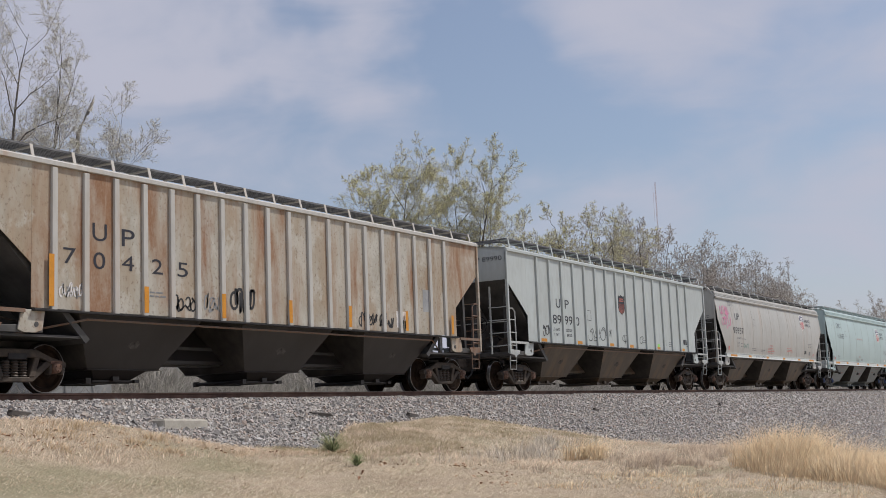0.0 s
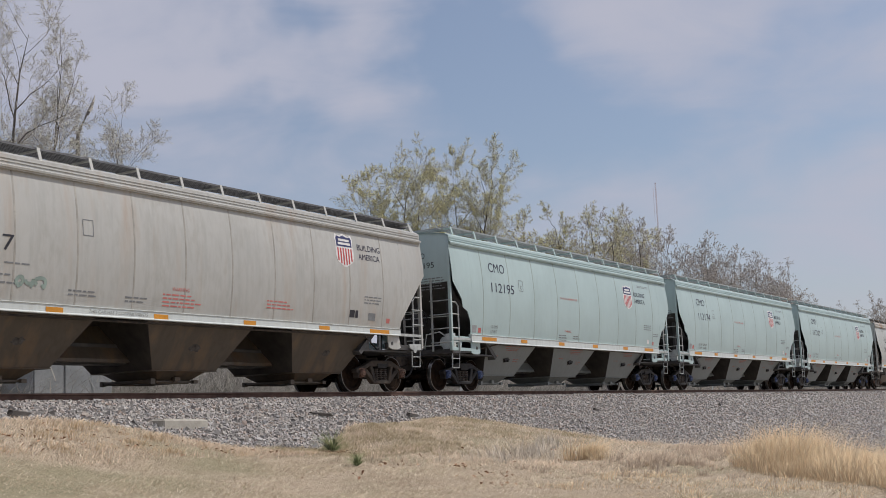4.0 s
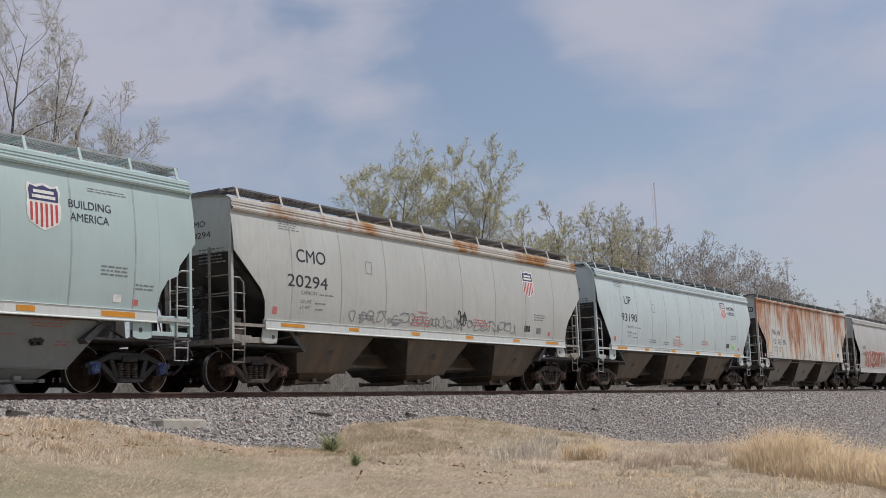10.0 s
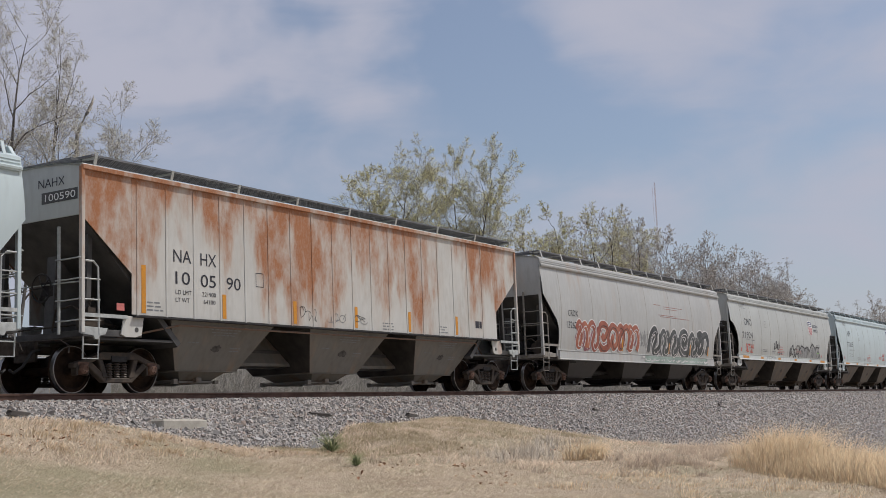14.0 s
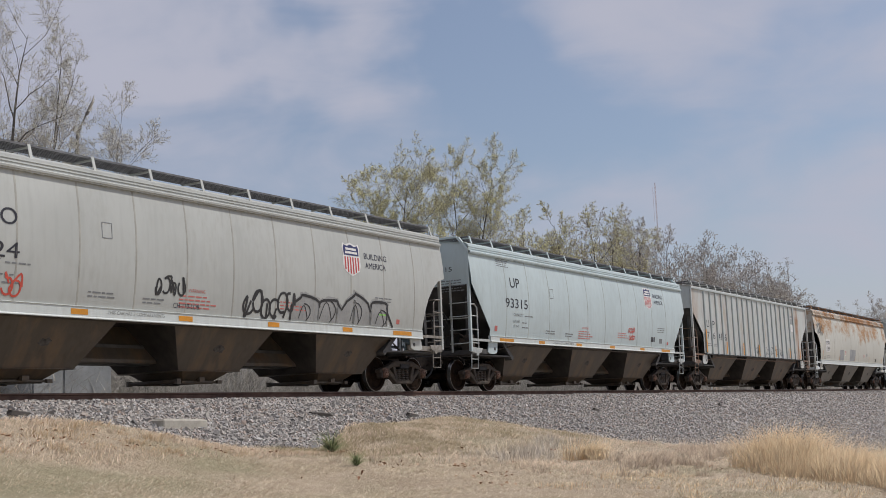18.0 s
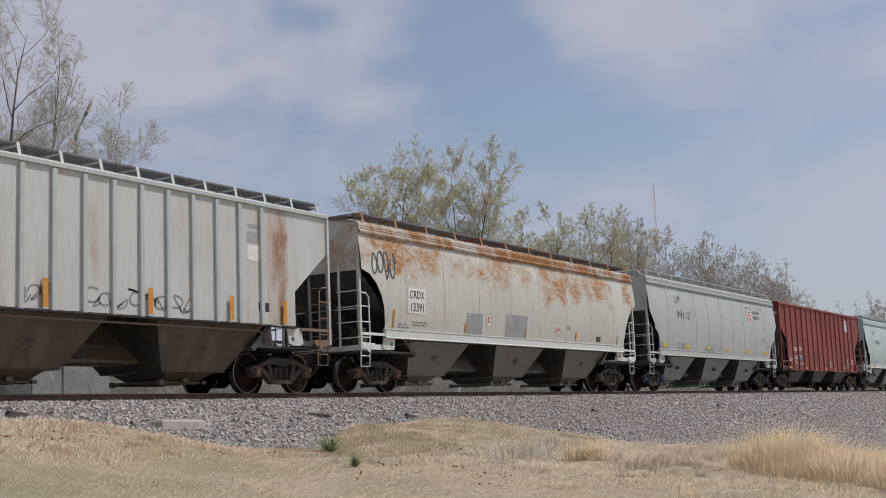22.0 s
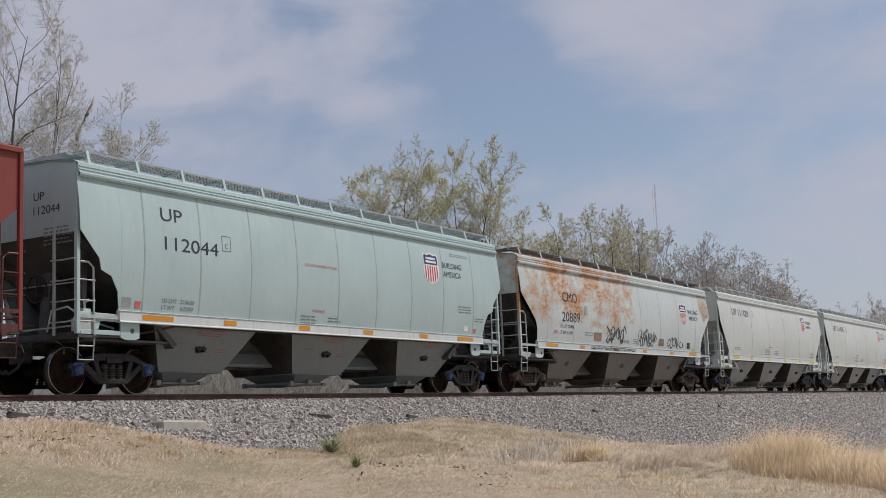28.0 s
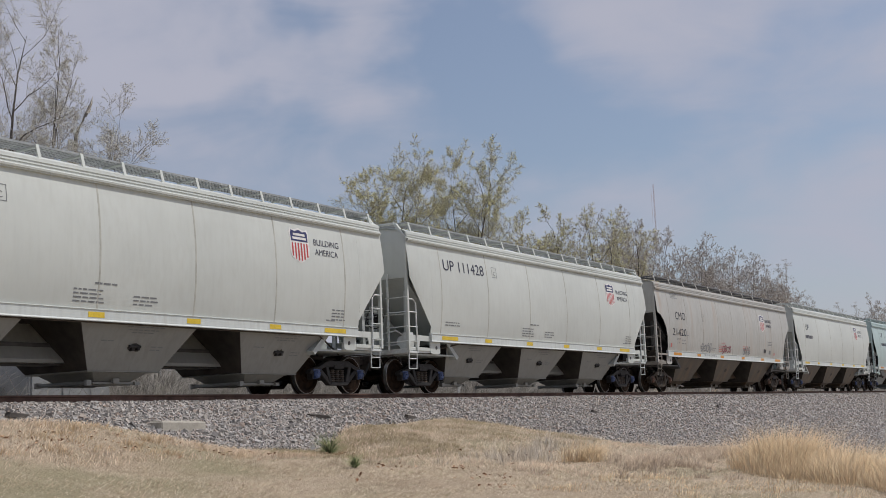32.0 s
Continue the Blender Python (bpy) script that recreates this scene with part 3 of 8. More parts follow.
# ---- dry grass ----
def blade_material(name, stops, clear=0.12, upright=2.6):
    """Thin dry leaves: light passes through them, and their many turned faces together shade like a soft mat."""
    k = Nodes(name, 0.8, 0, 0.2)
    geo, add, norm = k.n.new("ShaderNodeNewGeometry"), k.n.new("ShaderNodeVectorMath"), k.n.new("ShaderNodeVectorMath")
    norm.operation = "NORMALIZE"
    add.inputs[1].default_value = (0, 0, upright)
    k.l.new(geo.outputs["Normal"], add.inputs[0])
    k.l.new(add.outputs[0], norm.inputs[0])
    k.l.new(norm.outputs[0], k.b.inputs["Normal"])
    col = k.ramp(k.island(), stops)
    col = k.mix(k.math("MULTIPLY", k.noise(0.5, 4), 0.25), col, stops[1][1])
    if clear:
        thin, both = k.n.new("ShaderNodeBsdfTranslucent"), k.n.new("ShaderNodeMixShader")
        k.l.new(col, thin.inputs["Color"])
        both.inputs["Fac"].default_value = clear
        k.l.new(k.b.outputs["BSDF"], both.inputs[1])
        k.l.new(thin.outputs["BSDF"], both.inputs[2])
        k.l.new(both.outputs["Shader"], k.n["Material Output"].inputs["Surface"])
    return k.done(col)


STRAW = blade_material("straw_blades", [(0.0, (0.26, 0.19, 0.12)), (0.35, (0.47, 0.37, 0.26)), (0.65, (0.66, 0.54, 0.39)), (0.9, (0.84, 0.73, 0.56)), (1.0, (0.30, 0.32, 0.17))])
BUNCH = blade_material("bunch_grass_blades", [(0.0, (0.74, 0.50, 0.28)), (0.35, (0.91, 0.66, 0.40)), (0.7, (0.95, 0.75, 0.49)), (1.0, (0.96, 0.82, 0.58))])
REDDISH = blade_material("reddish_dry_blades", [(0.0, (0.50, 0.36, 0.25)), (0.4, (0.75, 0.58, 0.43)), (0.8, (0.92, 0.78, 0.60)), (1.0, (0.62, 0.45, 0.32))])
RIM = blade_material("olive_brown_blades", [(0.0, (0.24, 0.18, 0.10)), (0.4, (0.42, 0.33, 0.20)), (0.8, (0.60, 0.50, 0.34)), (1.0, (0.30, 0.27, 0.14))])
GOLD = blade_material("gold_dry_blades", [(0.0, (0.42, 0.27, 0.14)), (0.4, (0.66, 0.47, 0.28)), (0.8, (0.84, 0.66, 0.44)), (1.0, (0.52, 0.34, 0.20))])
STALK = blade_material("grey_straw_stalks", [(0.0, (0.56, 0.47, 0.38)), (0.4, (0.76, 0.66, 0.54)), (0.8, (0.90, 0.81, 0.68)), (1.0, (0.62, 0.50, 0.39))])
YUCCA = blade_material("yucca_leaves", [(0.0, (0.15, 0.19, 0.08)), (0.5, (0.26, 0.30, 0.14)), (0.8, (0.42, 0.42, 0.23)), (1.0, (0.60, 0.50, 0.32))])


def blades(x, y, z, height, width, lean, heading=None):
    """One bent tapering blade of five corners at each root."""
    n = len(x)
    ang = rng.uniform(0, 2 * math.pi, n) if heading is None else heading
    face = rng.uniform(0, math.pi, n)
    wx, wy = np.cos(face) * width / 2, np.sin(face) * width / 2
    lx, ly = np.cos(ang) * lean, np.sin(ang) * lean
    v = np.zeros((n, 5, 3))
    v[:, 0] = np.stack([x - wx, y - wy, z], -1)
    v[:, 1] = np.stack([x + wx, y + wy, z], -1)
    v[:, 2] = np.stack([x + wx * 0.8 + lx * 0.35, y + wy * 0.8 + ly * 0.35, z + height * 0.6], -1)
    v[:, 3] = np.stack([x - wx * 0.8 + lx * 0.35, y - wy * 0.8 + ly * 0.35, z + height * 0.6], -1)
    v[:, 4] = np.stack([x + lx, y + ly, z + height], -1)
    base = np.arange(n) * 5
    quads = np.stack([base, base + 1, base + 2, base + 3], 1).tolist()
    tris = np.stack([base + 3, base + 2, base + 4], 1).tolist()
    return v.reshape(-1, 3), quads + tris


def blade_thing(name, label, mat, v, f, category="grass", kind="stuff"):
    me = bpy.data.meshes.new(name)
    me.from_pydata(v.tolist(), [], f)
    me.materials.append(mat)
    return thing(name, label, category, me=me, kind=kind)


def turf(count, xs, ys, hs, name, label, mat, clump=0.5, lay=(0.4, 1.6)):
    x, y = rng.uniform(*xs, count), rng.uniform(*ys, count)
    dens = 0.5 + 0.5 * np.sin(x * 1.7 + 2 * np.sin(y * 1.1)) * np.sin(y * 1.9 + np.sin(x * 0.8))
    keep = (rng.random(count) < 1 - clump + clump * dens) & (ground_z(x, y) > ballast_z(y) - 0.03)
    x, y, dens = x[keep], y[keep], dens[keep]
    h = rng.uniform(*hs, len(x)) * (0.6 + 0.7 * dens)
    v, f = blades(x, y, ground_z(x, y) - 0.01, h, rng.uniform(0.006, 0.014, len(x)), h * rng.uniform(*lay, len(x)), rng.normal(0.1, 1.1, len(x)))
    blade_thing(name, label, mat, v, f)


turf(200000, (6, 27), (-16.5, -2.4), (0.015, 0.045), "mown_grass", "short dry straw coloured grass on the slope", STRAW, 0.35, (1.0, 3.6))
turf(40000, (24, 60), (-16, -2.6), (0.04, 0.11), "far_grass", "dry straw coloured grass beyond the slope", STRAW, 0.5, (0.8, 2.4))
turf(30000, (17.5, 40), (-11.5, -3.2), (0.03, 0.10), "matted_grass", "matted pale dry grass on the slope", REDDISH, 0.7, (0.9, 2.6))
turf(9000, (36, 62), (-11, -4.0), (0.08, 0.22), "long_far_grass", "long pale dry grass further along the slope", REDDISH, 0.8)
turf(24000, (8, 22), (-6.2, -2.4), (0.03, 0.10), "rough_grass", "longer reddish dry grass beside the track bed", REDDISH, 0.85)


def bunches(spots, name, label, mat, per, hs, spread, wind=(0.0, 0.0), broad=(0.005, 0.011)):
    vs, fs, n = [], [], 0
    for cx, cy, k in spots:
        m = int(per * k)
        ang, rad = rng.uniform(0, 2 * math.pi, m), spread * k * np.sqrt(rng.random(m))
        x, y = cx + np.cos(ang) * rad, cy + np.sin(ang) * rad
        h = rng.uniform(hs[0] * 0.55, hs[1], m) * k * (1.05 - 0.5 * rad / (spread * k))
        bend, way = h * rng.uniform(0.05, 1.3, m) ** 1.4, ang + rng.normal(0, 1.0, m)
        px, py = np.cos(way) * bend + wind[0] * h, np.sin(way) * bend + wind[1] * h
        v, f = blades(x, y, ground_z(x, y) - 0.02, h, rng.uniform(*broad, m), np.hypot(px, py), np.arctan2(py, px))
        vs.append(v)
        fs += [tuple(i + n for i in q) for q in f]
        n += len(v)
    blade_thing(name, label, mat, np.concatenate(vs), fs)


# ---- trees, brush and the things behind the track ----
BARK = plain("grey_brown_bark", (0.11, 0.097, 0.086), 0.9, 0, 0.35, 3, (0.20, 0.18, 0.16))
BARK_PALE = plain("pale_limb_bark", (0.26, 0.24, 0.22), 0.9, 0, 0.3, 3, (0.38, 0.355, 0.33))
BARK_DARK = plain("dark_bark", (0.065, 0.055, 0.050), 0.9, 0, 0.4, 3, (0.13, 0.115, 0.10))
BARK_GREY = plain("grey_wood_bark", (0.30, 0.28, 0.26), 0.9, 0, 0.3, 2, (0.33, 0.305, 0.285))
WHITE_WOOD = plain("pale_split_wood", (0.62, 0.57, 0.50), 0.8, 0, 0.15, 4)
TWIGS = plain("pale_grey_twigs", (0.42, 0.395, 0.355), 0.9, 0, 0.25, 2, (0.58, 0.55, 0.50))
TWIGS_MID = plain("brown_grey_twigs", (0.37, 0.345, 0.265), 0.9, 0, 0.25, 2, (0.52, 0.49, 0.385))
TWIGS_GREY = plain("grey_wood_twigs", (0.41, 0.38, 0.35), 0.9, 0, 0.25, 0.4, (0.54, 0.505, 0.47))
BUDS = blade_material("spring_buds", [(0.0, (0.42, 0.41, 0.15)), (0.4, (0.60, 0.58, 0.26)), (0.8, (0.72, 0.70, 0.42)), (1.0, (0.58, 0.48, 0.28))])
BUDS_PALE = blade_material("pale_buds", [(0.0, (0.36, 0.34, 0.25)), (0.4, (0.52, 0.51, 0.40)), (0.8, (0.66, 0.65, 0.53)), (1.0, (0.44, 0.38, 0.30))])


def grow_tree(seed, height, stems, branches=10, twigs=(7, 6, 4), buds=3000, bud_size=0.045, twig=0.006, thick=1.0, reach=0.34, bare=0.3, wind=0.1):
    """Stems that rise through the crown, upswept gnarled branches, twigs in three orders and small leaf buds along the last two.
    stems: (foot x, lean to x, lean to y, share of the height, share of the girth)."""
    r = random.Random(seed)
    wood, fine, spots = Mesher(), Mesher(), []

    def limb(p, d, length, rad, level):
        steps = (9, 5, 4, 3, 2)[level]
        gnarl = (0.05, 0.16, 0.21, 0.25, 0.28)[level]
        rise = (0.04, 0.07, 0.06, 0.04, 0.02)[level]
        pts, rs = [p], [rad]
        for i in range(steps):
            d = (d + Vector((r.gauss(wind * 0.12, gnarl), r.gauss(0, gnarl), r.gauss(rise, gnarl * 0.7)))).normalized()
            p = p + d * (length / steps)
            pts.append(p)
            rs.append(max(twig, rad * (1 - (0.95, 0.88, 0.8, 0.8, 0.8)[level] * (i + 1) / steps)))
        (wood if level < 2 else fine).tube(pts, rs, (7, 5, 3, 3, 3)[level])
        if level >= 3:
            spots.extend(pts[1:])
        if level == 4:
            return
        kids = branches if level == 0 else twigs[level - 1] + r.randint(-1, 1)
        low = bare if level == 0 else 0.22
        for i in range(kids):
            t = min(0.985, low + (1 - low) * (i + r.random()) / kids)
            k = min(steps - 1, int(t * steps))
            q = pts[k].lerp(pts[k + 1], t * steps - k)
            along = (pts[k + 1] - pts[k]).normalized()
            turn = r.uniform(0, 2 * math.pi) if level else i * 2.4 + r.uniform(-0.5, 0.5)
            side = along.orthogonal().normalized()
            side = side * math.cos(turn) + along.cross(side) * math.sin(turn)
            open_by = r.uniform(0.5, 1.1) * (1.2 - 0.35 * t)
            nd = (along * math.cos(open_by) + side * math.sin(open_by)).normalized()
            share = reach if level == 0 else 0.52
            limb(q, nd, length * share * r.uniform(0.7, 1.25) * (1.1 - (0.30 if level == 0 else 0.5) * t), max(twig, rs[k] * r.uniform(0.42, 0.62)), level + 1)

    for fx, lx, ly, share, girth in stems:
        foot = Vector((fx, r.uniform(-0.2, 0.2), -0.4))
        limb(foot, Vector((lx * 0.55, ly * 0.55, 1)).normalized(), height * share, 0.017 * height * thick * girth, 0)
    leaves = Mesher()
    for i in range(buds):
        c = r.choice(spots) + Vector((r.gauss(0, 0.05), r.gauss(0, 0.05), r.gauss(0, 0.05)))
        s = bud_size * r.uniform(0.6, 1.5)
        u = Vector((r.gauss(0, 1), r.gauss(0, 1), r.gauss(0, 1))).normalized()
        w = u.orthogonal().normalized()
        leaves.add([c + u * s, c + w * s * 0.55, c - u * s, c - w * s * 0.55], [(0, 1, 2, 3)])
    return wood, fine, leaves


def fit_crown(meshes, height, width):
    """Brings a grown tree to its true height and crown width."""
    pts = np.array(meshes[0].v)
    top = np.percentile(pts[:, 2], 99.8)
    kz = height / top
    hi = pts[pts[:, 2] > 0.45 * top]
    mid = np.median(hi[:, 0])
    kw = width / (np.percentile(hi[:, 0], 97) - np.percentile(hi[:, 0], 3))
    for m in meshes:
        m.v = [((x - mid * min(1, z / top)) * kw, y * kw, z * kz) for x, y, z in m.v]


def tree(label, seed, height, at, width, bark, budmat, twig_mat, stems, group="trees behind the track", **kw):
    wood, fine, leaves = grow_tree(seed, height, stems, **kw)
    fit_crown((fine, wood, leaves), height, width)
    t = thing("tree", label, "tree", group)
    part("trunk", wood.mesh("trunk", bark, fix=False, smooth=True), t)
    part("twig_crown", fine.mesh("twig_crown", twig_mat, fix=False), t, "tangle of thin twigs")
    if leaves.v:
        part("crown", leaves.mesh("crown", budmat, fix=False), t, "sparse small leaf buds")
    t.matrix_basis = pose(at[0], at[1], float(ground_z(at[0], at[1])), 0, 0, at[2])
    return t


def again(t, x, y, turn, size, tall=1.0):
    c = copy_thing(t, pose(x, y, float(ground_z(x, y)), 0, 0, turn))
    c.scale = (size, size, size * tall)
    return c


# tall pale trees behind the cabinet
tree_a = tree("tall bare tree with pale twigs and first buds", 3, 13.9, (26.7, 14.2, -39), 4.6, BARK, BUDS_PALE, TWIGS,
              [(0.25, -0.10, 0.1, 1.0, 1.0), (-0.5, -0.30, -0.1, 0.85, 0.75), (0.0, -0.02, 0.3, 0.8, 0.6)], buds=30000, bud_size=0.020, branches=15, twigs=(8, 6, 5), thick=0.75, reach=0.25)
tree("slender bare tree with a dark forked trunk", 8, 13.1, (28.75, 14.6, -40), 2.3, BARK_DARK, BUDS_PALE, TWIGS,
              [(0.0, -0.02, 0.0, 1.0, 1.0), (0.15, 0.09, 0.1, 0.82, 0.7)], buds=13000, bud_size=0.020, branches=13, twigs=(8, 6, 4), thick=0.75, reach=0.19)
tree_c = tree("bare tree with limbs leaning to one side", 12, 11.7, (31.3, 14.6, -43), 3.0, BARK_DARK, BUDS_PALE, TWIGS,
              [(0.0, 0.20, 0.0, 0.92, 0.8), (-0.2, 0.0, 0.1, 1.0, 0.6)], buds=14000, bud_size=0.020, branches=13, twigs=(8, 6, 4), thick=0.7, reach=0.25, bare=0.45)
again(tree_a, 42.0, 27.0, 140, 0.66)
again(tree_c, 46.6, 27.0, 60, 0.86)
snag = thing("broken_branch", "pale splintered stump of a broken limb", "branch")
m = Mesher()
m.tube([(0, 0, 0), (0.10, 0.0, 3.2), (0.30, 0.02, 9.6), (0.62, 0.02, 10.35)], [0.10, 0.09, 0.07, 0.05], 7)
m.tube([(0.62, 0.02, 10.3), (0.80, 0.03, 10.72), (0.86, 0.03, 11.0)], [0.06, 0.05, 0.006], 5)
part("stub", m.mesh("stub", BARK_PALE, smooth=True), snag)
m = Mesher()
m.tube([(0.68, -0.03, 10.4), (0.82, -0.04, 10.74), (0.87, -0.03, 11.02)], [0.055, 0.045, 0.006], 5)
part("bare_wood", m.mesh("bare_wood", WHITE_WOOD, smooth=True), snag, "pale bare splintered wood")
snag.matrix_basis = pose(29.4, 14.6, float(ground_z(29.4, 14.6)) - 0.3, 0, 0, -41)
# the two budding trees
tree("broad budding tree with yellow green leaf buds", 21, 14.0, (57.3, 19.5, -52), 5.0, BARK, BUDS, TWIGS_MID,
              [(0.2, 0.08, 0.0, 0.97, 1.0), (-0.2, -0.16, 0.1, 0.97, 0.7), (0.0, -0.42, -0.1, 0.88, 0.6), (0.3, 0.26, 0.1, 0.95, 0.6)], buds=52000, bud_size=0.028, twig=0.008, branches=12, bare=0.4, twigs=(9, 7, 5), thick=0.75, reach=0.23)
tree("broad budding tree with many ascending limbs", 25, 16.0, (66.9, 20.5, -56), 5.9, BARK_DARK, BUDS, TWIGS_MID,
              [(0.0, -0.03, 0.0, 0.97, 1.0), (0.2, 0.14, 0.1, 0.97, 0.8), (-0.2, -0.24, -0.1, 0.92, 0.6), (0.4, 0.40, 0.0, 0.92, 0.6)], buds=56000, bud_size=0.030, twig=0.009, branches=12, bare=0.4, twigs=(9, 7, 5), thick=0.75, reach=0.23)
# smaller trees further along
tree_f = tree("budding tree with a dark upright trunk", 31, 15.0, (88.8, 27.0, -62), 4.2, BARK, BUDS, TWIGS_MID,
              [(0.0, 0.0, 0.0, 1.0, 1.0), (0.2, 0.16, 0.1, 0.9, 0.7), (-0.2, -0.2, 0.1, 0.85, 0.6)], buds=12000, bud_size=0.036, twig=0.013, branches=9, twigs=(7, 6, 4), thick=0.8, reach=0.19, bare=0.4)
tree_g = tree("budding tree with dark forked limbs", 36, 17.0, (104.6, 28.0, -65), 5.2, BARK_DARK, BUDS, TWIGS_MID,
              [(0.0, -0.08, 0.0, 1.0, 1.0), (0.3, 0.25, 0.1, 0.95, 0.9)], buds=10000, bud_size=0.036, twig=0.013, branches=10, twigs=(7, 6, 4), thick=0.9, reach=0.25, bare=0.4)
again(tree_f, 94.3, 27.0, 80, 1.02)
again(tree_f, 99.5, 31.0, 200, 1.0)
again(tree_g, 112.3, 28.5, 290, 1.04)
again(tree_f, 81.0, 29.0, 250, 0.80)
again(tree_f, 118.0, 31.0, 320, 1.02)
tree_h = tree("leafless grey wood tree", 44, 20.5, (126.0, 33.0, 0), 6.0, BARK_GREY, BUDS_PALE, TWIGS_GREY,
              [(0.0, 0.0, 0.0, 1.0, 1.0), (0.3, 0.16, 0.1, 0.92, 0.8), (-0.3, -0.16, 0.0, 0.9, 0.8), (0.0, 0.0, 0.3, 0.95, 0.8)], group="bare wood along the track", buds=700, bud_size=0.06, twig=0.022, branches=9, twigs=(5, 4, 3), thick=0.7, reach=0.20, bare=0.35)
tree_i = tree("leafless grey wood tree", 47, 20.0, (134.0, 36.0, 90), 5.4, BARK_GREY, BUDS_PALE, TWIGS_GREY,
              [(0.0, 0.04, 0.0, 1.0, 1.0), (0.3, -0.2, 0.15, 0.9, 0.8), (-0.3, 0.2, -0.1, 0.9, 0.8)], group="bare wood along the track", buds=500, bud_size=0.06, twig=0.022, branches=9, twigs=(5, 4, 3), thick=0.7, reach=0.20, bare=0.35)
wr = random.Random(77)
for i in range(30):
    x = 120 + i * 2.75 + wr.uniform(-1.5, 1.5)
    again(wr.choice((tree_h, tree_i)), x, 33 + wr.uniform(0, 9), wr.uniform(0, 360), wr.uniform(0.82, 0.98) + 0.0013 * (x - 120))
for i in range(7):
    x = 206 + i * 5.0 + wr.uniform(-1.5, 1.5)
    again(wr.choice((tree_h, tree_i)), x, 41 + wr.uniform(0, 5), wr.uniform(0, 360), wr.uniform(0.85, 1.0) if i < 5 else 0.75)
for i in range(22):
    x = 318 + i * 7 + wr.uniform(-3, 3)
    again(wr.choice((tree_h, tree_i)), x, 50 + wr.uniform(0, 12), wr.uniform(0, 360), wr.uniform(0.95, 1.35))

# tangle of dead brush on the bank behind the track
BRUSH = blade_material("dead_brush_twigs", [(0.0, (0.12, 0.11, 0.10)), (0.35, (0.25, 0.235, 0.215)), (0.75, (0.38, 0.36, 0.33)), (1.0, (0.50, 0.47, 0.43))])


def brush(count, xs, ys, hs, width, name):
    x = xs[0] + (xs[1] - xs[0]) * rng.random(count)
    y = rng.uniform(*ys, count)
    h = rng.uniform(*hs, count) * (0.55 + 0.45 * np.sin(x * 0.9 + np.sin(y * 1.3)) ** 2)
    v, f = blades(x, y, ground_z(x, y) - 0.05, h, rng.uniform(*width, count), h * rng.uniform(0.1, 2.2, count))
    blade_thing(name, "tangle of leafless grey brown brush on the bank", BRUSH, v, f, "brush")


brush(40000, (12, 60), (4.6, 13), (0.5, 1.9), (0.012, 0.03), "brush")
brush(16000, (60, 180), (4.6, 16), (0.6, 2.0), (0.025, 0.06), "far_brush")

# signal cabinet, posts and the mast
CABINET = plain("brushed_cabinet_metal", (0.40, 0.42, 0.44), 0.45, 0.4, 0.12, 2, (0.50, 0.52, 0.54))
POST_WOOD = plain("old_post_wood", (0.11, 0.085, 0.065), 0.9, 0, 0.4, 8, (0.2, 0.17, 0.14))
WHITE_POST = plain("white_marker_paint", (0.75, 0.76, 0.76), 0.5, 0, 0.1, 6)
cab = thing("equipment_cabinet", "grey metal trackside equipment cabinet with two doors", "cabinet")
m = Mesher()
m.box(0, 0, -0.95, 2.6, 1.1, 1.05)
part("cabinet_body", m.mesh("cabinet_body", CABINET, 0.02), cab)
m = Mesher()
m.prism([(-0.06, 1.05), (1.16, 1.05), (1.16, 1.09), (0.55, 1.17), (-0.06, 1.09)], "x", -0.06, 2.66)
part("cabinet_roof", m.mesh("cabinet_roof", CABINET), cab)
for x in (0.06, 1.02, 1.86):
    m = Mesher()
    m.box(x, -0.035, -0.85, x + (0.86 if x < 1.5 else 0.68), -0.002, 0.98)
    d = part("door", m.mesh("door", CABINET, 0.012), cab)
    m = Mesher()
    m.tube([(x + 0.74 if x < 1.5 else x + 0.1, -0.07, 0.02), (x + 0.74 if x < 1.5 else x + 0.1, -0.07, 0.24)], 0.015, 6)
    part("handle", m.mesh("handle", WHITE_POST), d, "pale upright door handle")
cab.matrix_basis = pose(19.95, 5.1, 0.0)
post = thing("fence_post", "old dark wooden post in the brush", "post")
m = Mesher()
m.tube([(0, 0, -1.2), (0.02, 0.01, 0.4), (0.03, 0.0, 2.2)], [0.2, 0.18, 0.17], 10)
part("post_shaft", m.mesh("post_shaft", POST_WOOD, smooth=True), post)
post.matrix_basis = pose(18.9, 6.0, 0)
for x, y in ((40.3, 5.2), (71.0, 6.0)):
    mk = thing("marker_post", "thin white marker post standing in brush", "post", "white marker posts")
    m = Mesher()
    m.prism([(-0.055, -0.02), (0.055, -0.02), (0.055, 0.02), (-0.055, 0.02)], "z", -1.0, 1.25)
    part("post_shaft", m.mesh("post_shaft", WHITE_POST, 0.006), mk)
    m = Mesher()
    m.box(-0.056, -0.024, 0.95, 0.056, 0.024, 1.1)
    part("band", m.mesh("band", GREY_PATCH), mk)
    mk.matrix_basis = pose(x, y, 0, 0, 7 if x < 50 else 0, -30)

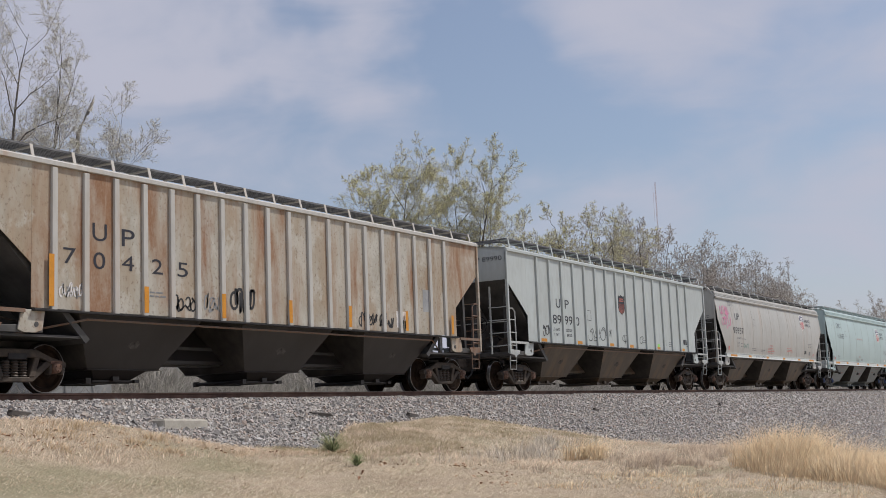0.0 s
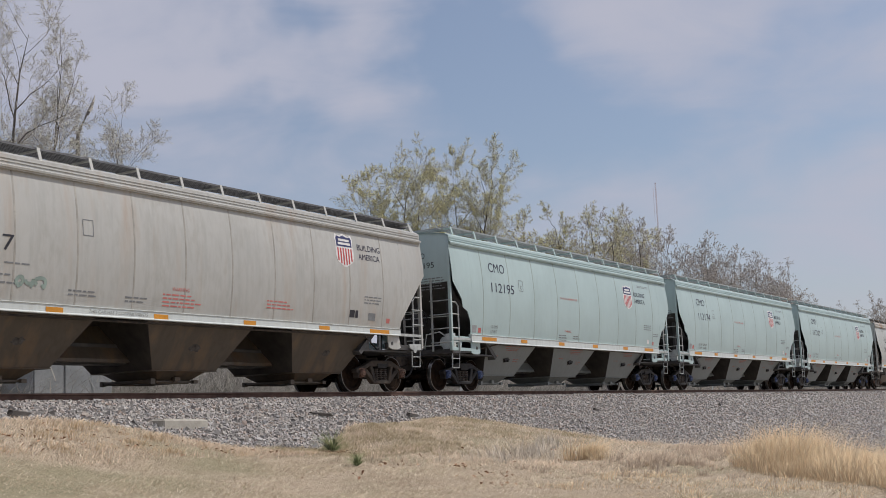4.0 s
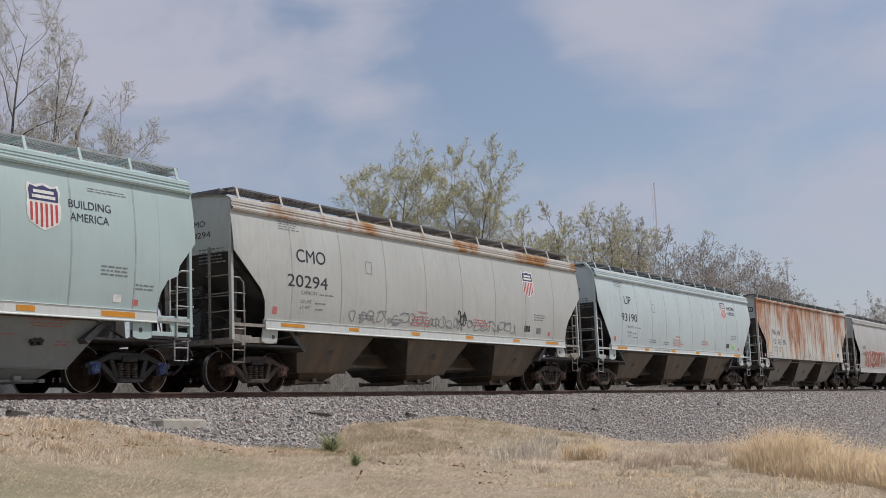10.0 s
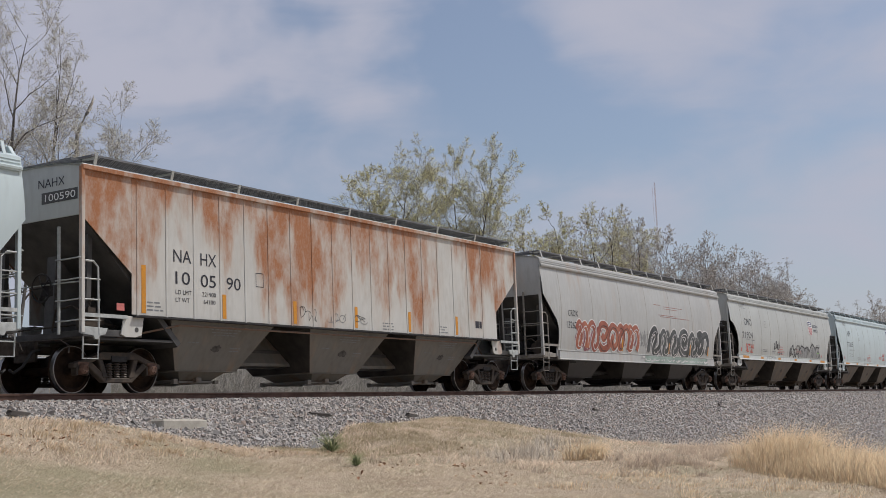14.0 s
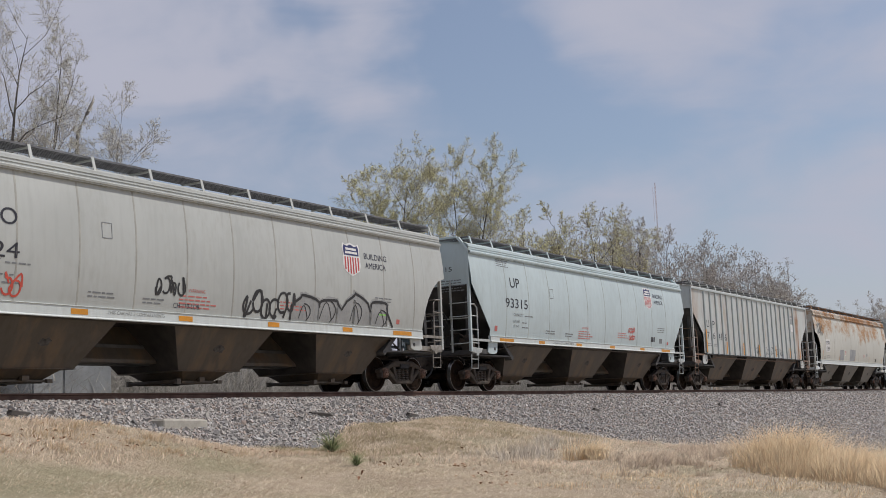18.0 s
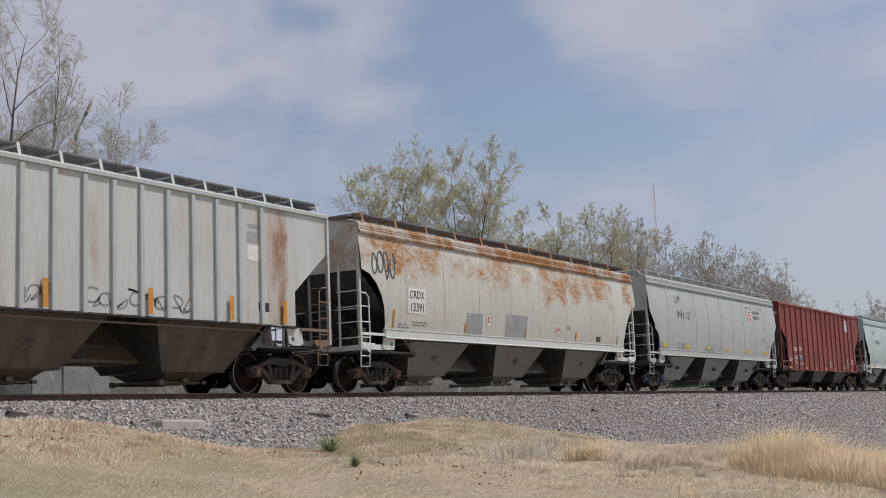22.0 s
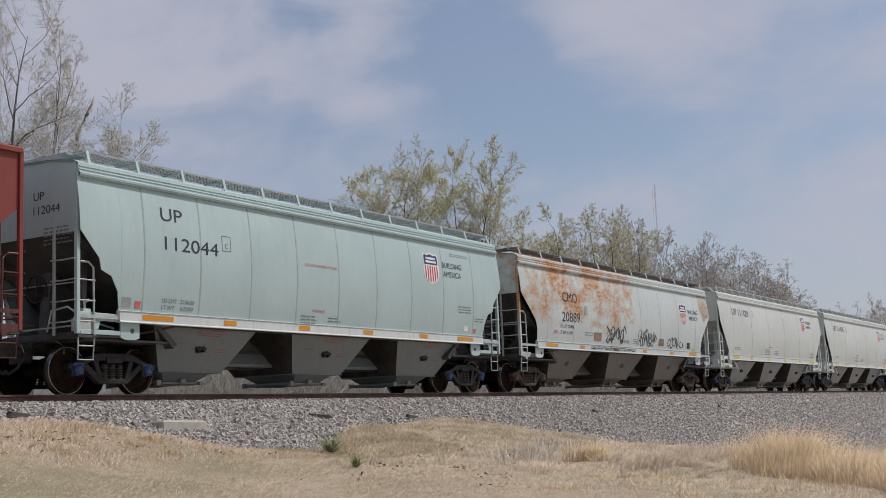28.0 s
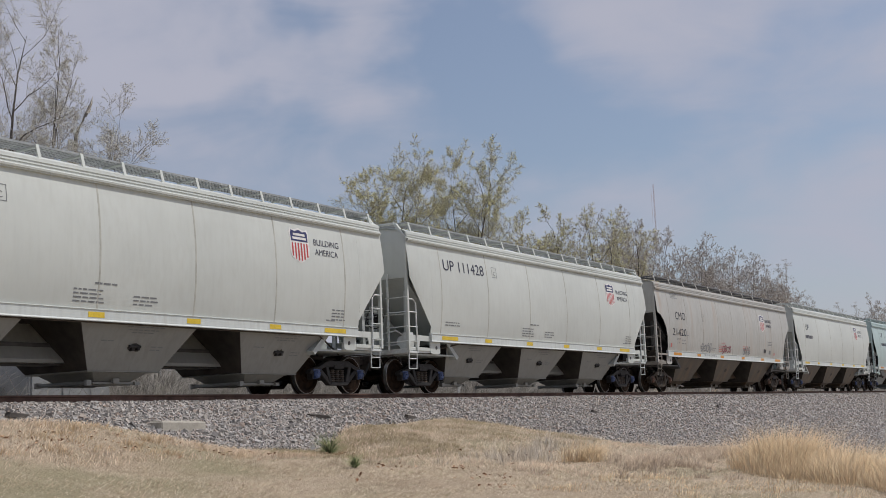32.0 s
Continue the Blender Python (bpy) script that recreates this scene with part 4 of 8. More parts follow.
# the red is paled: haze of the distance is mixed into its colour
MAST_RED_HAZED = plain("hazed_mast_red", (0.55, 0.46, 0.47), 0.6, 0, 0.1, 0.1)
MAST_WHITE = plain("mast_white", (0.68, 0.68, 0.70), 0.6, 0, 0.1, 0.1)
mast = thing("radio_mast", "far thin lattice radio mast above the wood", "mast")
for k in range(8):
    m = Mesher()
    z0, z1 = k * 14.0, (k + 1) * 14.0
    legs = [(0.3 * math.cos(a), 0.3 * math.sin(a)) for a in (0.4, 2.5, 4.6)]
    for x, y in legs:
        m.tube([(x, y, z0), (x, y, z1)], 0.05, 4)
    for i in range(7):
        for j in range(3):
            (xa, ya), (xb, yb) = legs[j], legs[(j + 1) % 3]
            m.tube([(xa, ya, z0 + i * 2), (xb, yb, z0 + i * 2 + 2)], 0.03, 3)
    part("mast_section", m.mesh("mast_section", MAST_WHITE if k in (1, 3, 5) else MAST_RED_HAZED, fix=False), mast)
m = Mesher()
m.tube([(-3.2, 0, 92), (-3.2, 0, 109)], 0.06, 4)
m.tube([(-3.2, 0, 96), (0, 0, 96)], 0.05, 4)
m.tube([(-3.2, 0, 106), (0, 0, 106)], 0.05, 4)
part("side_antenna", m.mesh("side_antenna", MAST_RED_HAZED), mast)
mast.matrix_basis = pose(557.5, 200, -2)

# ---- things on the near slope ----
block = thing("concrete_block", "pale concrete pull box half sunk in ballast", "concrete block")
m = Mesher()
m.box(0, 0, -0.4, 1.15, 0.62, 0.0)
part("box_body", m.mesh("box_body", plain("pale_concrete", (0.40, 0.37, 0.32), 0.9, 0, 0.15, 5, (0.50, 0.47, 0.41)), 0.02), block)
m = Mesher()
m.box(0.05, 0.05, -0.02, 1.10, 0.57, 0.015)
part("lid", m.mesh("lid", plain("concrete_lid", (0.46, 0.43, 0.37), 0.9, 0, 0.15, 6), 0.01), block)
block.matrix_basis = pose(16.05, -3.2, -0.575, 0, 1.5, 0)


def spike_plant(x, y, size, count, label):
    a = rng.uniform(0, 2 * math.pi, count)
    up = rng.uniform(0.25, 1.0, count)
    h, lean = size * up, size * np.sqrt(1.05 - up * up * 0.95)
    v, f = blades(np.full(count, x), np.full(count, y), np.full(count, float(ground_z(x, y))), h, np.full(count, 0.016), lean, a)
    blade_thing("yucca", label, YUCCA, v, f, "plant", "")


spike_plant(18.6, -5.0, 0.52, 150, "green spiky yucca with a ring of dead leaves")
spike_plant(15.9, -7.55, 0.27, 70, "small green spiky yucca in dry grass")
tall = random.Random(9)
clumps = []
ridge = [(21.0, -12.95, 1.06), (20.5, -13.4, 1.06), (19.8, -14.0, 0.94), (19.0, -14.6, 0.82), (18.2, -15.2, 0.74), (17.6, -15.9, 0.70)]
for i in range(64):
    x, y, k = tall.choice(ridge)
    clumps.append((x + tall.gauss(0, 0.34), y + tall.gauss(0, 0.26), k * tall.uniform(0.72, 1.05)))
for i in range(44):
    x, y, k = tall.choice(ridge)
    clumps.append((x - tall.uniform(0.2, 1.3), y - tall.uniform(-0.1, 0.9), k * tall.uniform(0.3, 0.6)))
bunches(clumps, "tall_bunch_grass", "tall golden bunch grass leaning in the wind", BUNCH, 400, (0.5, 1.0), 0.38, (0.38, -0.10), (0.003, 0.007))
br = random.Random(4)


def scatter(spots, n, sx, sy, k0, k1):
    """Tufts of size k0 to k1 strewn round each of the spots."""
    return [(x + br.gauss(0, sx), y + br.gauss(0, sy), k * br.uniform(k0, k1)) for x, y, k in spots for _ in range(n)]


fans = [(19.8, -10.65, 0.5), (20.2, -10.9, 0.6), (20.6, -10.4, 0.5), (22.6, -11.0, 0.42), (23.3, -11.2, 0.44), (24.1, -11.2, 0.40)]
fans += [(br.uniform(19.4, 25.0), br.uniform(-11.6, -9.8), br.uniform(0.28, 0.5)) for _ in range(16)]
bunches(scatter(fans, 4, 0.25, 0.18, 0.5, 1.0), "fan_grass", "pinkish dry grass in fanned tufts", REDDISH, 260, (0.5, 1.0), 0.40, (0.42, -0.12), (0.004, 0.009))
gold = [(20.97, -9.14, 0.70), (21.4, -9.0, 0.55), (20.6, -9.5, 0.45)]
bunches(scatter(gold, 3, 0.16, 0.12, 0.6, 1.0), "golden_tuft", "round tuft of golden dry grass", BUNCH, 380, (0.5, 1.0), 0.36, (0.42, -0.12))
stalks = [(19.9, -7.9, 0.55), (20.6, -8.1, 0.55), (21.6, -7.6, 0.6), (22.4, -7.7, 0.5), (18.2, -8.2, 0.4), (24.0, -7.4, 0.5), (26.5, -8.2, 0.5)]
bunches(scatter(stalks, 5, 0.4, 0.25, 0.45, 1.0), "dry_stalks", "thin grey straw stalks standing on the slope", STALK, 90, (0.6, 1.1), 0.50, (0.16, -0.04))
loose = [(br.uniform(16.5, 32), br.uniform(-13, -6.2), br.uniform(0.12, 0.34)) for _ in range(90)]
bunches(loose, "small_bunch_grass", "low tufts of pale dry straw grass", REDDISH, 200, (0.4, 0.8), 0.5, (0.40, -0.10))
fringe = [(br.uniform(14.5, 18.5), br.uniform(-15.5, -11), br.uniform(0.12, 0.26)) for _ in range(90)] + [(br.uniform(18.6, 20.4), br.uniform(-15.2, -13.2), br.uniform(0.25, 0.45)) for _ in range(40)]
bunches(fringe, "low_bunch_grass", "low tufts of golden dry grass", BUNCH, 150, (0.3, 0.8), 0.8, (0.38, -0.10))
rim = [(br.uniform(19.5, 29), br.uniform(-4.6, -3.3), br.uniform(0.10, 0.26)) for _ in range(80)] + [(br.uniform(28, 42), br.uniform(-6.4, -4.6), br.uniform(0.15, 0.34)) for _ in range(50)]
bunches(rim, "rim_tufts", "rough olive brown tufts at the edge of the stones", RIM, 170, (0.3, 0.8), 0.8, (0.3, -0.05))
crest = [(br.uniform(18.6, 28), br.uniform(-7.2, -3.5), br.uniform(0.08, 0.2)) for _ in range(260)] + [(br.uniform(16.8, 21.5), br.uniform(-6.2, -3.7), br.uniform(0.10, 0.26)) for _ in range(110)]
bunches(crest, "crest_grass", "matted olive brown grass on the low crest", RIM, 900, (0.25, 0.7), 1.5, (0.5, -0.1))
edge = [(br.uniform(8.5, 14), br.uniform(-5.6, -3.9), br.uniform(0.14, 0.30)) for _ in range(60)] + [(br.uniform(13, 17.4), br.uniform(-6.0, -4.6), br.uniform(0.12, 0.26)) for _ in range(50)]
bunches(edge, "border_tufts", "low orange gold tufts beside the stones", GOLD, 240, (0.3, 0.7), 0.7, (0.35, -0.05))
low = [(br.uniform(12, 17), br.uniform(-10, -5), br.uniform(0.10, 0.18)) for _ in range(40)] + [(16.6, -7.3, 0.35), (16.2, -7.0, 0.3), (16.9, -7.7, 0.3)]
bunches(low, "low_tufts", "low tufts of straw grass on the mown slope", STRAW, 220, (0.3, 0.7), 0.7, (0.35, -0.05))
# curled fallen leaves caught in the grass
LEAF = blade_material("fallen_leaves", [(0.0, (0.28, 0.14, 0.08)), (0.4, (0.44, 0.24, 0.14)), (0.8, (0.58, 0.37, 0.23)), (1.0, (0.68, 0.50, 0.35))], 0.2, 1.0)
lv, lf = [], []
for cx, cy, n, sx, sy in ((18.45, -5.15, 60, 0.28, 0.14), (17.1, -8.8, 16, 0.20, 0.12), (16.4, -7.95, 10, 0.16, 0.10), (15.9, -9.95, 9, 0.22, 0.12), (14.3, -11.1, 6, 0.2, 0.1), (11.6, -5.0, 60, 1.0, 0.4), (13.6, -5.2, 40, 0.9, 0.35), (20, -9, 70, 3.0, 1.6), (16.2, -5.6, 24, 0.5, 0.2)):
    for _ in range(n):
        x, y = cx + br.gauss(0, sx), cy + br.gauss(0, sy)
        c = Vector((x, y, float(ground_z(x, y)) + br.uniform(0.015, 0.05)))
        u = Vector((br.gauss(0, 1), br.gauss(0, 1), br.gauss(0, 0.4))).normalized() * br.uniform(0.02, 0.045)
        w = u.cross(Vector((br.gauss(0, 0.4), br.gauss(0, 0.4), 1))).normalized() * u.length * 0.55
        k = len(lv)
        lift = Vector((0, 0, u.length * 0.5))
        lv += [c - u, c - w + lift, c + w + lift, c + u + lift * 0.6]
        lf.append((k, k + 1, k + 3, k + 2))
blade_thing("fallen_leaves", "curled brown fallen leaves in the grass", LEAF, np.array([tuple(p) for p in lv]), lf, "leaves")
# splinters of old tie wood on the stones
for x, y, turn, ln in ((21.1, -2.87, -35, 0.55), (34.6, -3.13, 5, 0.5), (24.4, -3.05, 10, 0.6), (13.5, -2.5, 10, 0.6), (46.0, -3.1, 15, 0.7)):
    m = Mesher()
    m.hexa([(-ln / 2, -0.05, 0), (ln / 2, -0.03, 0), (ln / 2, 0.03, 0), (-ln / 2, 0.05, 0)], [(-ln / 2 + 0.05, -0.03, 0.07), (ln / 2 - 0.1, -0.02, 0.05), (ln / 2 - 0.08, 0.02, 0.06), (-ln / 2, 0.03, 0.08)])
    w = thing("wood_splinter", "dark splinter of old tie wood on ballast", "wood", "splinters on the ballast", me=m.mesh("wood_splinter", BARK_DARK))
    w.matrix_basis = pose(x, y, float(ballast_z(y)) + 0.015, 12, 3, turn)


# ---- the train: shared parts of a hopper car ----
WHEEL_R = 0.457
AXLE_HALF = 0.89


def wheelset_mesh():
    m = Mesher()
    for s in (-1, 1):
        prof = [(0.09, 0.60), (0.16, 0.61), (0.19, 0.655), (0.33, 0.675), (0.37, 0.66), (0.375, 0.655), (0.482, 0.655), (0.487, 0.668), (0.480, 0.685)]
        prof += [(0.462, 0.692), (0.455, 0.79), (0.375, 0.79), (0.37, 0.775), (0.345, 0.735), (0.20, 0.755), (0.17, 0.79), (0.09, 0.80)]
        m.lathe([(r, s * y) for r, y in prof], 30)
    m.lathe([(0.085, -1.08), (0.085, 1.08)], 12)
    return m.mesh("wheelset", WHEEL, smooth=True)


def tread_mesh(s):
    m = Mesher()
    m.lathe([(r, s * y) for r, y in [(0.462, 0.694), (0.4645, 0.696), (0.4575, 0.788), (0.450, 0.7915), (0.44, 0.7915), (0.44, 0.785)]], 36, closed=False)
    return m.mesh("wheel_tread", TREAD, smooth=True)


def side_frame_mesh(s, mat):
    """Cast side frame of a two axle truck, in the truck's space."""
    m = Mesher()
    y0, y1 = s * 0.93, s * 1.10
    m.prism([(-1.12, 0.56), (-0.80, 0.64), (-0.42, 0.79), (0.42, 0.79), (0.80, 0.64), (1.12, 0.56), (1.12, 0.46), (0.86, 0.50), (0.52, 0.635), (-0.52, 0.635), (-0.86, 0.50), (-1.12, 0.46)], "y", y0, y1)
    for k in (-1, 1):
        m.prism([(k * 0.40, 0.64), (k * 0.52, 0.64), (k * 0.40, 0.28), (k * 0.27, 0.28)], "y", y0, y1)
        m.prism([(k * 0.80, 0.53), (k * 0.66, 0.575), (k * 0.30, 0.30), (k * 0.30, 0.19), (k * 0.36, 0.19)], "y", y0 + s * 0.01, y1 - s * 0.01)
        m.prism([(k * 0.74, 0.34), (k * 0.74, 0.52), (k * 1.06, 0.52), (k * 1.06, 0.34), (k * 1.02, 0.32), (k * 0.99, 0.44), (k * 0.80, 0.44), (k * 0.78, 0.32)], "y", y0, y1)
    m.prism([(-0.36, 0.19), (0.36, 0.19), (0.30, 0.28), (-0.30, 0.28)], "y", y0, y1)
    return m.mesh("side_frame", mat, 0.014)


def spring_mesh():
    m = Mesher()
    prof = []
    for k in range(6):
        z = 0.285 + k * 0.05
        prof += [(0.068, z), (0.082, z + 0.016), (0.068, z + 0.032), (0.05, z + 0.042)]
    n = 10
    m.add([(r * math.cos(a * 2 * math.pi / n), r * math.sin(a * 2 * math.pi / n), z) for r, z in prof for a in range(n)],
          [(i2 * n + a, i2 * n + (a + 1) % n, (i2 + 1) * n + (a + 1) % n, (i2 + 1) * n + a) for i2 in range(len(prof) - 1) for a in range(n)])
    return m.mesh("spring", SPRING, smooth=True)


def bolster_mesh():
    m = Mesher()
    m.prism([(-1.12, 0.60), (-0.9, 0.55), (-0.4, 0.42), (0.4, 0.42), (0.9, 0.55), (1.12, 0.60), (1.12, 0.70), (0.5, 0.86), (-0.5, 0.86), (-1.12, 0.70)], "x", -0.20, 0.20)
    m.lathe([(0.2, 0.0), (0.2, 0.001)], 4)
    m.box(-0.7, -0.5, 0.36, -0.62, 0.5, 0.46)
    m.box(0.62, -0.5, 0.36, 0.7, 0.5, 0.46)
    for x in (-0.40, 0.40):
        for y in (-0.745, 0.745):
            m.box(x - 0.03, y - 0.05, 0.33, x + 0.03, y + 0.05, 0.60)
    return m.mesh("bolster", TRUCK_DARK, 0.01)


def cap_mesh(mat, key):
    m = Mesher()
    m.lathe([(0.02, 1.165), (0.07, 1.165), (0.085, 1.15), (0.105, 1.13), (0.115, 1.05), (0.115, 0.95), (0.02, 0.95)], 16)
    for i in range(3):
        a = i * 2.094 + 0.5
        m.tube([(0.055 * math.cos(a), 1.16, 0.055 * math.sin(a)), (0.055 * math.cos(a), 1.185, 0.055 * math.sin(a))], 0.016, 6)
    m.box(-0.13, 0.95, 0.07, 0.13, 1.11, 0.125)
    return m.mesh("bearing_cap", mat, smooth=True)


WHEELSETS = []


def truck(car, x, caps):
    """Two axle freight truck centred at x under the car."""
    t = part("truck", cached("bolster", bolster_mesh), car)
    t.location = (x, 0, 0)
    for s in (-1, 1):
        part("side_frame", cached(("side_frame", s, caps), lambda: side_frame_mesh(s, TRUCK_DARK if caps == "blue" else TRUCK)), t)
        for x in (-0.19, 0.0, 0.19):
            part("spring", cached("spring", spring_mesh), t).location = (x, s * 1.02, 0)
    for k in (-1, 1):
        w = part("wheelset", cached("wheelset", wheelset_mesh), t)
        w.matrix_parent_inverse = Matrix.Translation((k * AXLE_HALF, 0, WHEEL_R))
        WHEELSETS.append(w)
        for s in (-1, 1):
            w = part("wheel_tread", cached(("wheel_tread", s), lambda: tread_mesh(s)), t, "bright worn wheel tread")
            w.location = (k * AXLE_HALF, 0, WHEEL_R)
            c = part("bearing_cap", cached(("cap", caps), lambda: cap_mesh(CAP_BLUE if caps == "blue" else CAP_RUST, caps)), t, "blue bearing end cap" if caps == "blue" else "rusty bearing end cap")
            c.location = (k * AXLE_HALF, 0, WHEEL_R)
            if s > 0:
                continue
            c.rotation_euler.z = math.pi
    return t


# Pieces of a car's end stand in the end's own space: x runs inwards from the end, f is +1 or -1.
def post_mesh(f, s, top, mat, hood):
    m = Mesher()
    m.box(0.0, s * 1.46, 1.10, f * 0.085, s * 1.545, top)
    if hood:
        m.hexa([(0, s * 1.46, top), (f * 0.085, s * 1.46, top), (f * 0.085, s * 1.545, top), (0, s * 1.545, top)],
               [(0, s * 1.16, top + 0.36), (f * 0.085, s * 1.16, top + 0.36), (f * 0.085, s * 1.24, top + 0.40), (0, s * 1.24, top + 0.40)])
        m.box(0.0, 0.0, top + 0.36, f * 0.085, s * 1.18, top + 0.42)
    return m.mesh("corner_post", mat, 0.008)


RUNGS = (1.34, 1.73, 2.12, 2.51)


def side_ladder_mesh(f, s, mat, top, bar):
    m = Mesher()
    y = s * 1.52
    m.tube([(f * 0.10, y, top + 0.10), (f * 0.30, y, top + 0.10), (f * 0.42, y, top), (f * 0.44, y, 1.08)], 0.022, 6)
    for z in RUNGS[:3]:
        m.tube([(0.0, y, z), (f * 0.44, y, z), (f * 0.47, y, z)], 0.015, 5)
    if bar:
        m.box(f * 0.02, y - 0.02, 1.40, f * 1.15, y + 0.02, 1.47)
    return m.mesh("side_ladder", mat)


def step_mesh(f, s, mat):
    m = Mesher()
    y = s * 1.49
    m.tube([(f * 0.08, y, 1.14), (f * 0.09, y * 0.985, 0.62), (f * 0.46, y * 0.985, 0.62), (f * 0.48, y, 1.14)], 0.018, 5)
    m.tube([(f * 0.09, y * 0.99, 0.88), (f * 0.47, y * 0.99, 0.88)], 0.014, 5)
    return m.mesh("sill_step", mat)


def end_ladder_mesh(f, s, mat):
    m = Mesher()
    m.box(-f * 0.01, s * 0.88, 1.10, f * 0.035, s * 0.925, 3.16)
    for z in RUNGS:
        m.tube([(-f * 0.03, s * 0.86, z), (-f * 0.045, s * 1.2, z - 0.012), (-f * 0.03, s * 1.54, z)], 0.015, 5)
    return m.mesh("end_ladder", mat)


def platform_mesh(f, mat):
    m = Mesher()
    m.prism([(f * 0.05, 1.03), (f * 0.05, 1.15), (f * 0.12, 1.15), (f * 0.12, 1.08), (f * 0.5, 1.08), (f * 0.5, 1.03)], "y", -1.52, 1.52)
    for s in (-1, 1):
        m.prism([(f * 0.05, 1.04), (f * 0.05, 1.16), (f * 1.6, 1.20), (f * 1.6, 1.06)], "y", s * 1.40, s * 1.46)
    return m.mesh("end_platform", mat, 0.006)


def pad_mesh(f, s, mat, new_style):
    m = Mesher()
    y0, y1 = s * 1.465, s * 1.50
    if new_style:
        m.prism([(f * 0.06, 1.36), (f * 0.06, 1.52), (f * 1.62, 1.50), (f * 1.62, 1.36)], "y", y0, y1)
        m.prism([(f * 0.06, 1.10), (f * 0.06, 1.19), (f * 1.12, 1.19), (f * 1.12, 1.10)], "y", y0, y1)
        m.prism([(f * 1.12, 1.06), (f * 1.12, 1.36), (f * 1.62, 1.36), (f * 1.62, 1.06), (f * 1.5, 1.02), (f * 1.25, 1.02)], "y", y0, y1)
        m.prism([(f * 0.40, 1.19), (f * 0.40, 1.36), (f * 0.62, 1.36), (f * 0.56, 1.19)], "y", y0, y1)
    else:
        m.prism([(f * 1.02, 1.10), (f * 1.10, 1.46), (f * 1.62, 1.46), (f * 1.56, 1.10), (f * 1.40, 1.05), (f * 1.15, 1.05)], "y", y0, y1)
    return m.mesh("jacking_pad", mat, 0.006)


def foot_plate_mesh(f, s, mat):
    m = Mesher()
    m.prism([(f * 0.0, 1.08), (f * 0.0, 1.22), (f * 0.66, 1.20), (f * 0.60, 1.08), (f * 0.46, 1.05), (f * 0.42, 0.98), (f * 0.34, 0.98), (f * 0.30, 1.05)], "y", s * 1.50, s * 1.53)
    return m.mesh("foot_plate", mat, 0.006)


def pad_hole_mesh(f, s):
    m = Mesher()
    # black disc on the pad, its colour standing for the dark inside a hole
    m.tube([(f * 1.42, s * 1.497, 1.2), (f * 1.42, s * 1.506, 1.2)], 0.05, 10)
    return m.mesh("jacking_hole", BLACK_END)


def coupler_mesh(f):
    m = Mesher()
    m.box(f * 0.7, -0.16, 0.66, f * 2.2, 0.16, 1.02)
    m.box(-f * 0.32, -0.075, 0.78, f * 0.75, 0.075, 0.94)
    m.prism([(-f * 0.30, -0.17), (-f * 0.36, 0.10), (-f * 0.50, 0.17), (-f * 0.66, 0.08), (-f * 0.60, -0.02), (-f * 0.68, -0.10), (-f * 0.55, -0.17)], "z", 0.72, 1.0)
    m.box(-f * 0.05, -0.3, 0.62, f * 0.04, 0.3, 1.03)
    return m.mesh("coupler", COUPLER, 0.012)


def air_hose_mesh(f):
    m = Mesher()
    m.tube([(f * 0.05, -0.33, 0.84), (-f * 0.16, -0.36, 0.80), (-f * 0.36, -0.35, 0.52), (-f * 0.55, -0.33, 0.40), (-f * 0.64, -0.32, 0.46)], 0.03, 6)
    return m.mesh("air_hose", HOSE, smooth=True)


def cut_lever_mesh(f):
    m = Mesher()
    m.tube([(-f * 0.28, -0.1, 0.98), (-f * 0.2, -0.25, 1.0), (-f * 0.12, -1.1, 0.98), (-f * 0.12, -1.35, 0.86), (-f * 0.16, -1.38, 0.72)], 0.014, 5)
    return m.mesh("cut_lever", COUPLER)


def brake_gear_mesh(f, mat):
    m = Mesher()
    m.tube([(f * 0.55, -0.95, 1.38), (f * 0.95, -0.95, 1.38)], 0.16, 12)
    m.tube([(f * 0.95, -0.95, 1.38), (f * 1.5, -0.9, 1.30)], 0.022, 6)
    m.box(f * 0.30, -1.3, 1.12, f * 0.62, -1.05, 1.42)
    m.box(f * 0.34, -1.34, 1.42, f * 0.52, -1.12, 1.60)
    m.tube([(f * 0.42, -1.28, 1.60), (f * 0.42, -1.28, 1.74), (f * 0.60, -1.18, 1.78)], 0.035, 6)
    m.tube([(f * 0.2, -0.5, 1.2), (f * 0.25, -0.55, 1.6), (f * 0.3, -0.95, 1.66), (f * 0.4, -1.15, 1.5)], 0.022, 6)
    m.tube([(f * 0.1, 0.6, 1.25), (f * 0.4, -1.2, 1.30)], 0.018, 5)
    return m.mesh("brake_valve", mat, 0.0)


def brake_wheel_mesh(f):
    m = Mesher()
    n = 18
    m.tube([(-f * 0.10, -0.55 + 0.27 * math.cos(i * 2 * math.pi / n), 2.0 + 0.27 * math.sin(i * 2 * math.pi / n)) for i in range(n + 1)], 0.018, 5)
    return m.mesh("hand_brake_wheel", TRUCK_DARK)


def brake_spoke_mesh(f, i):
    m = Mesher()
    a = i * 2 * math.pi / 5
    m.tube([(-f * 0.07, -0.55, 2.0), (-f * 0.10, -0.55 + 0.26 * math.cos(a), 2.0 + 0.26 * math.sin(a))], 0.012, 4)
    return m.mesh("spoke", TRUCK_DARK)


def brake_hub_mesh(f):
    m = Mesher()
    m.box(-f * 0.02, -0.65, 1.85, f * 0.10, -0.45, 2.12)
    return m.mesh("gear_housing", TRUCK_DARK, 0.01)


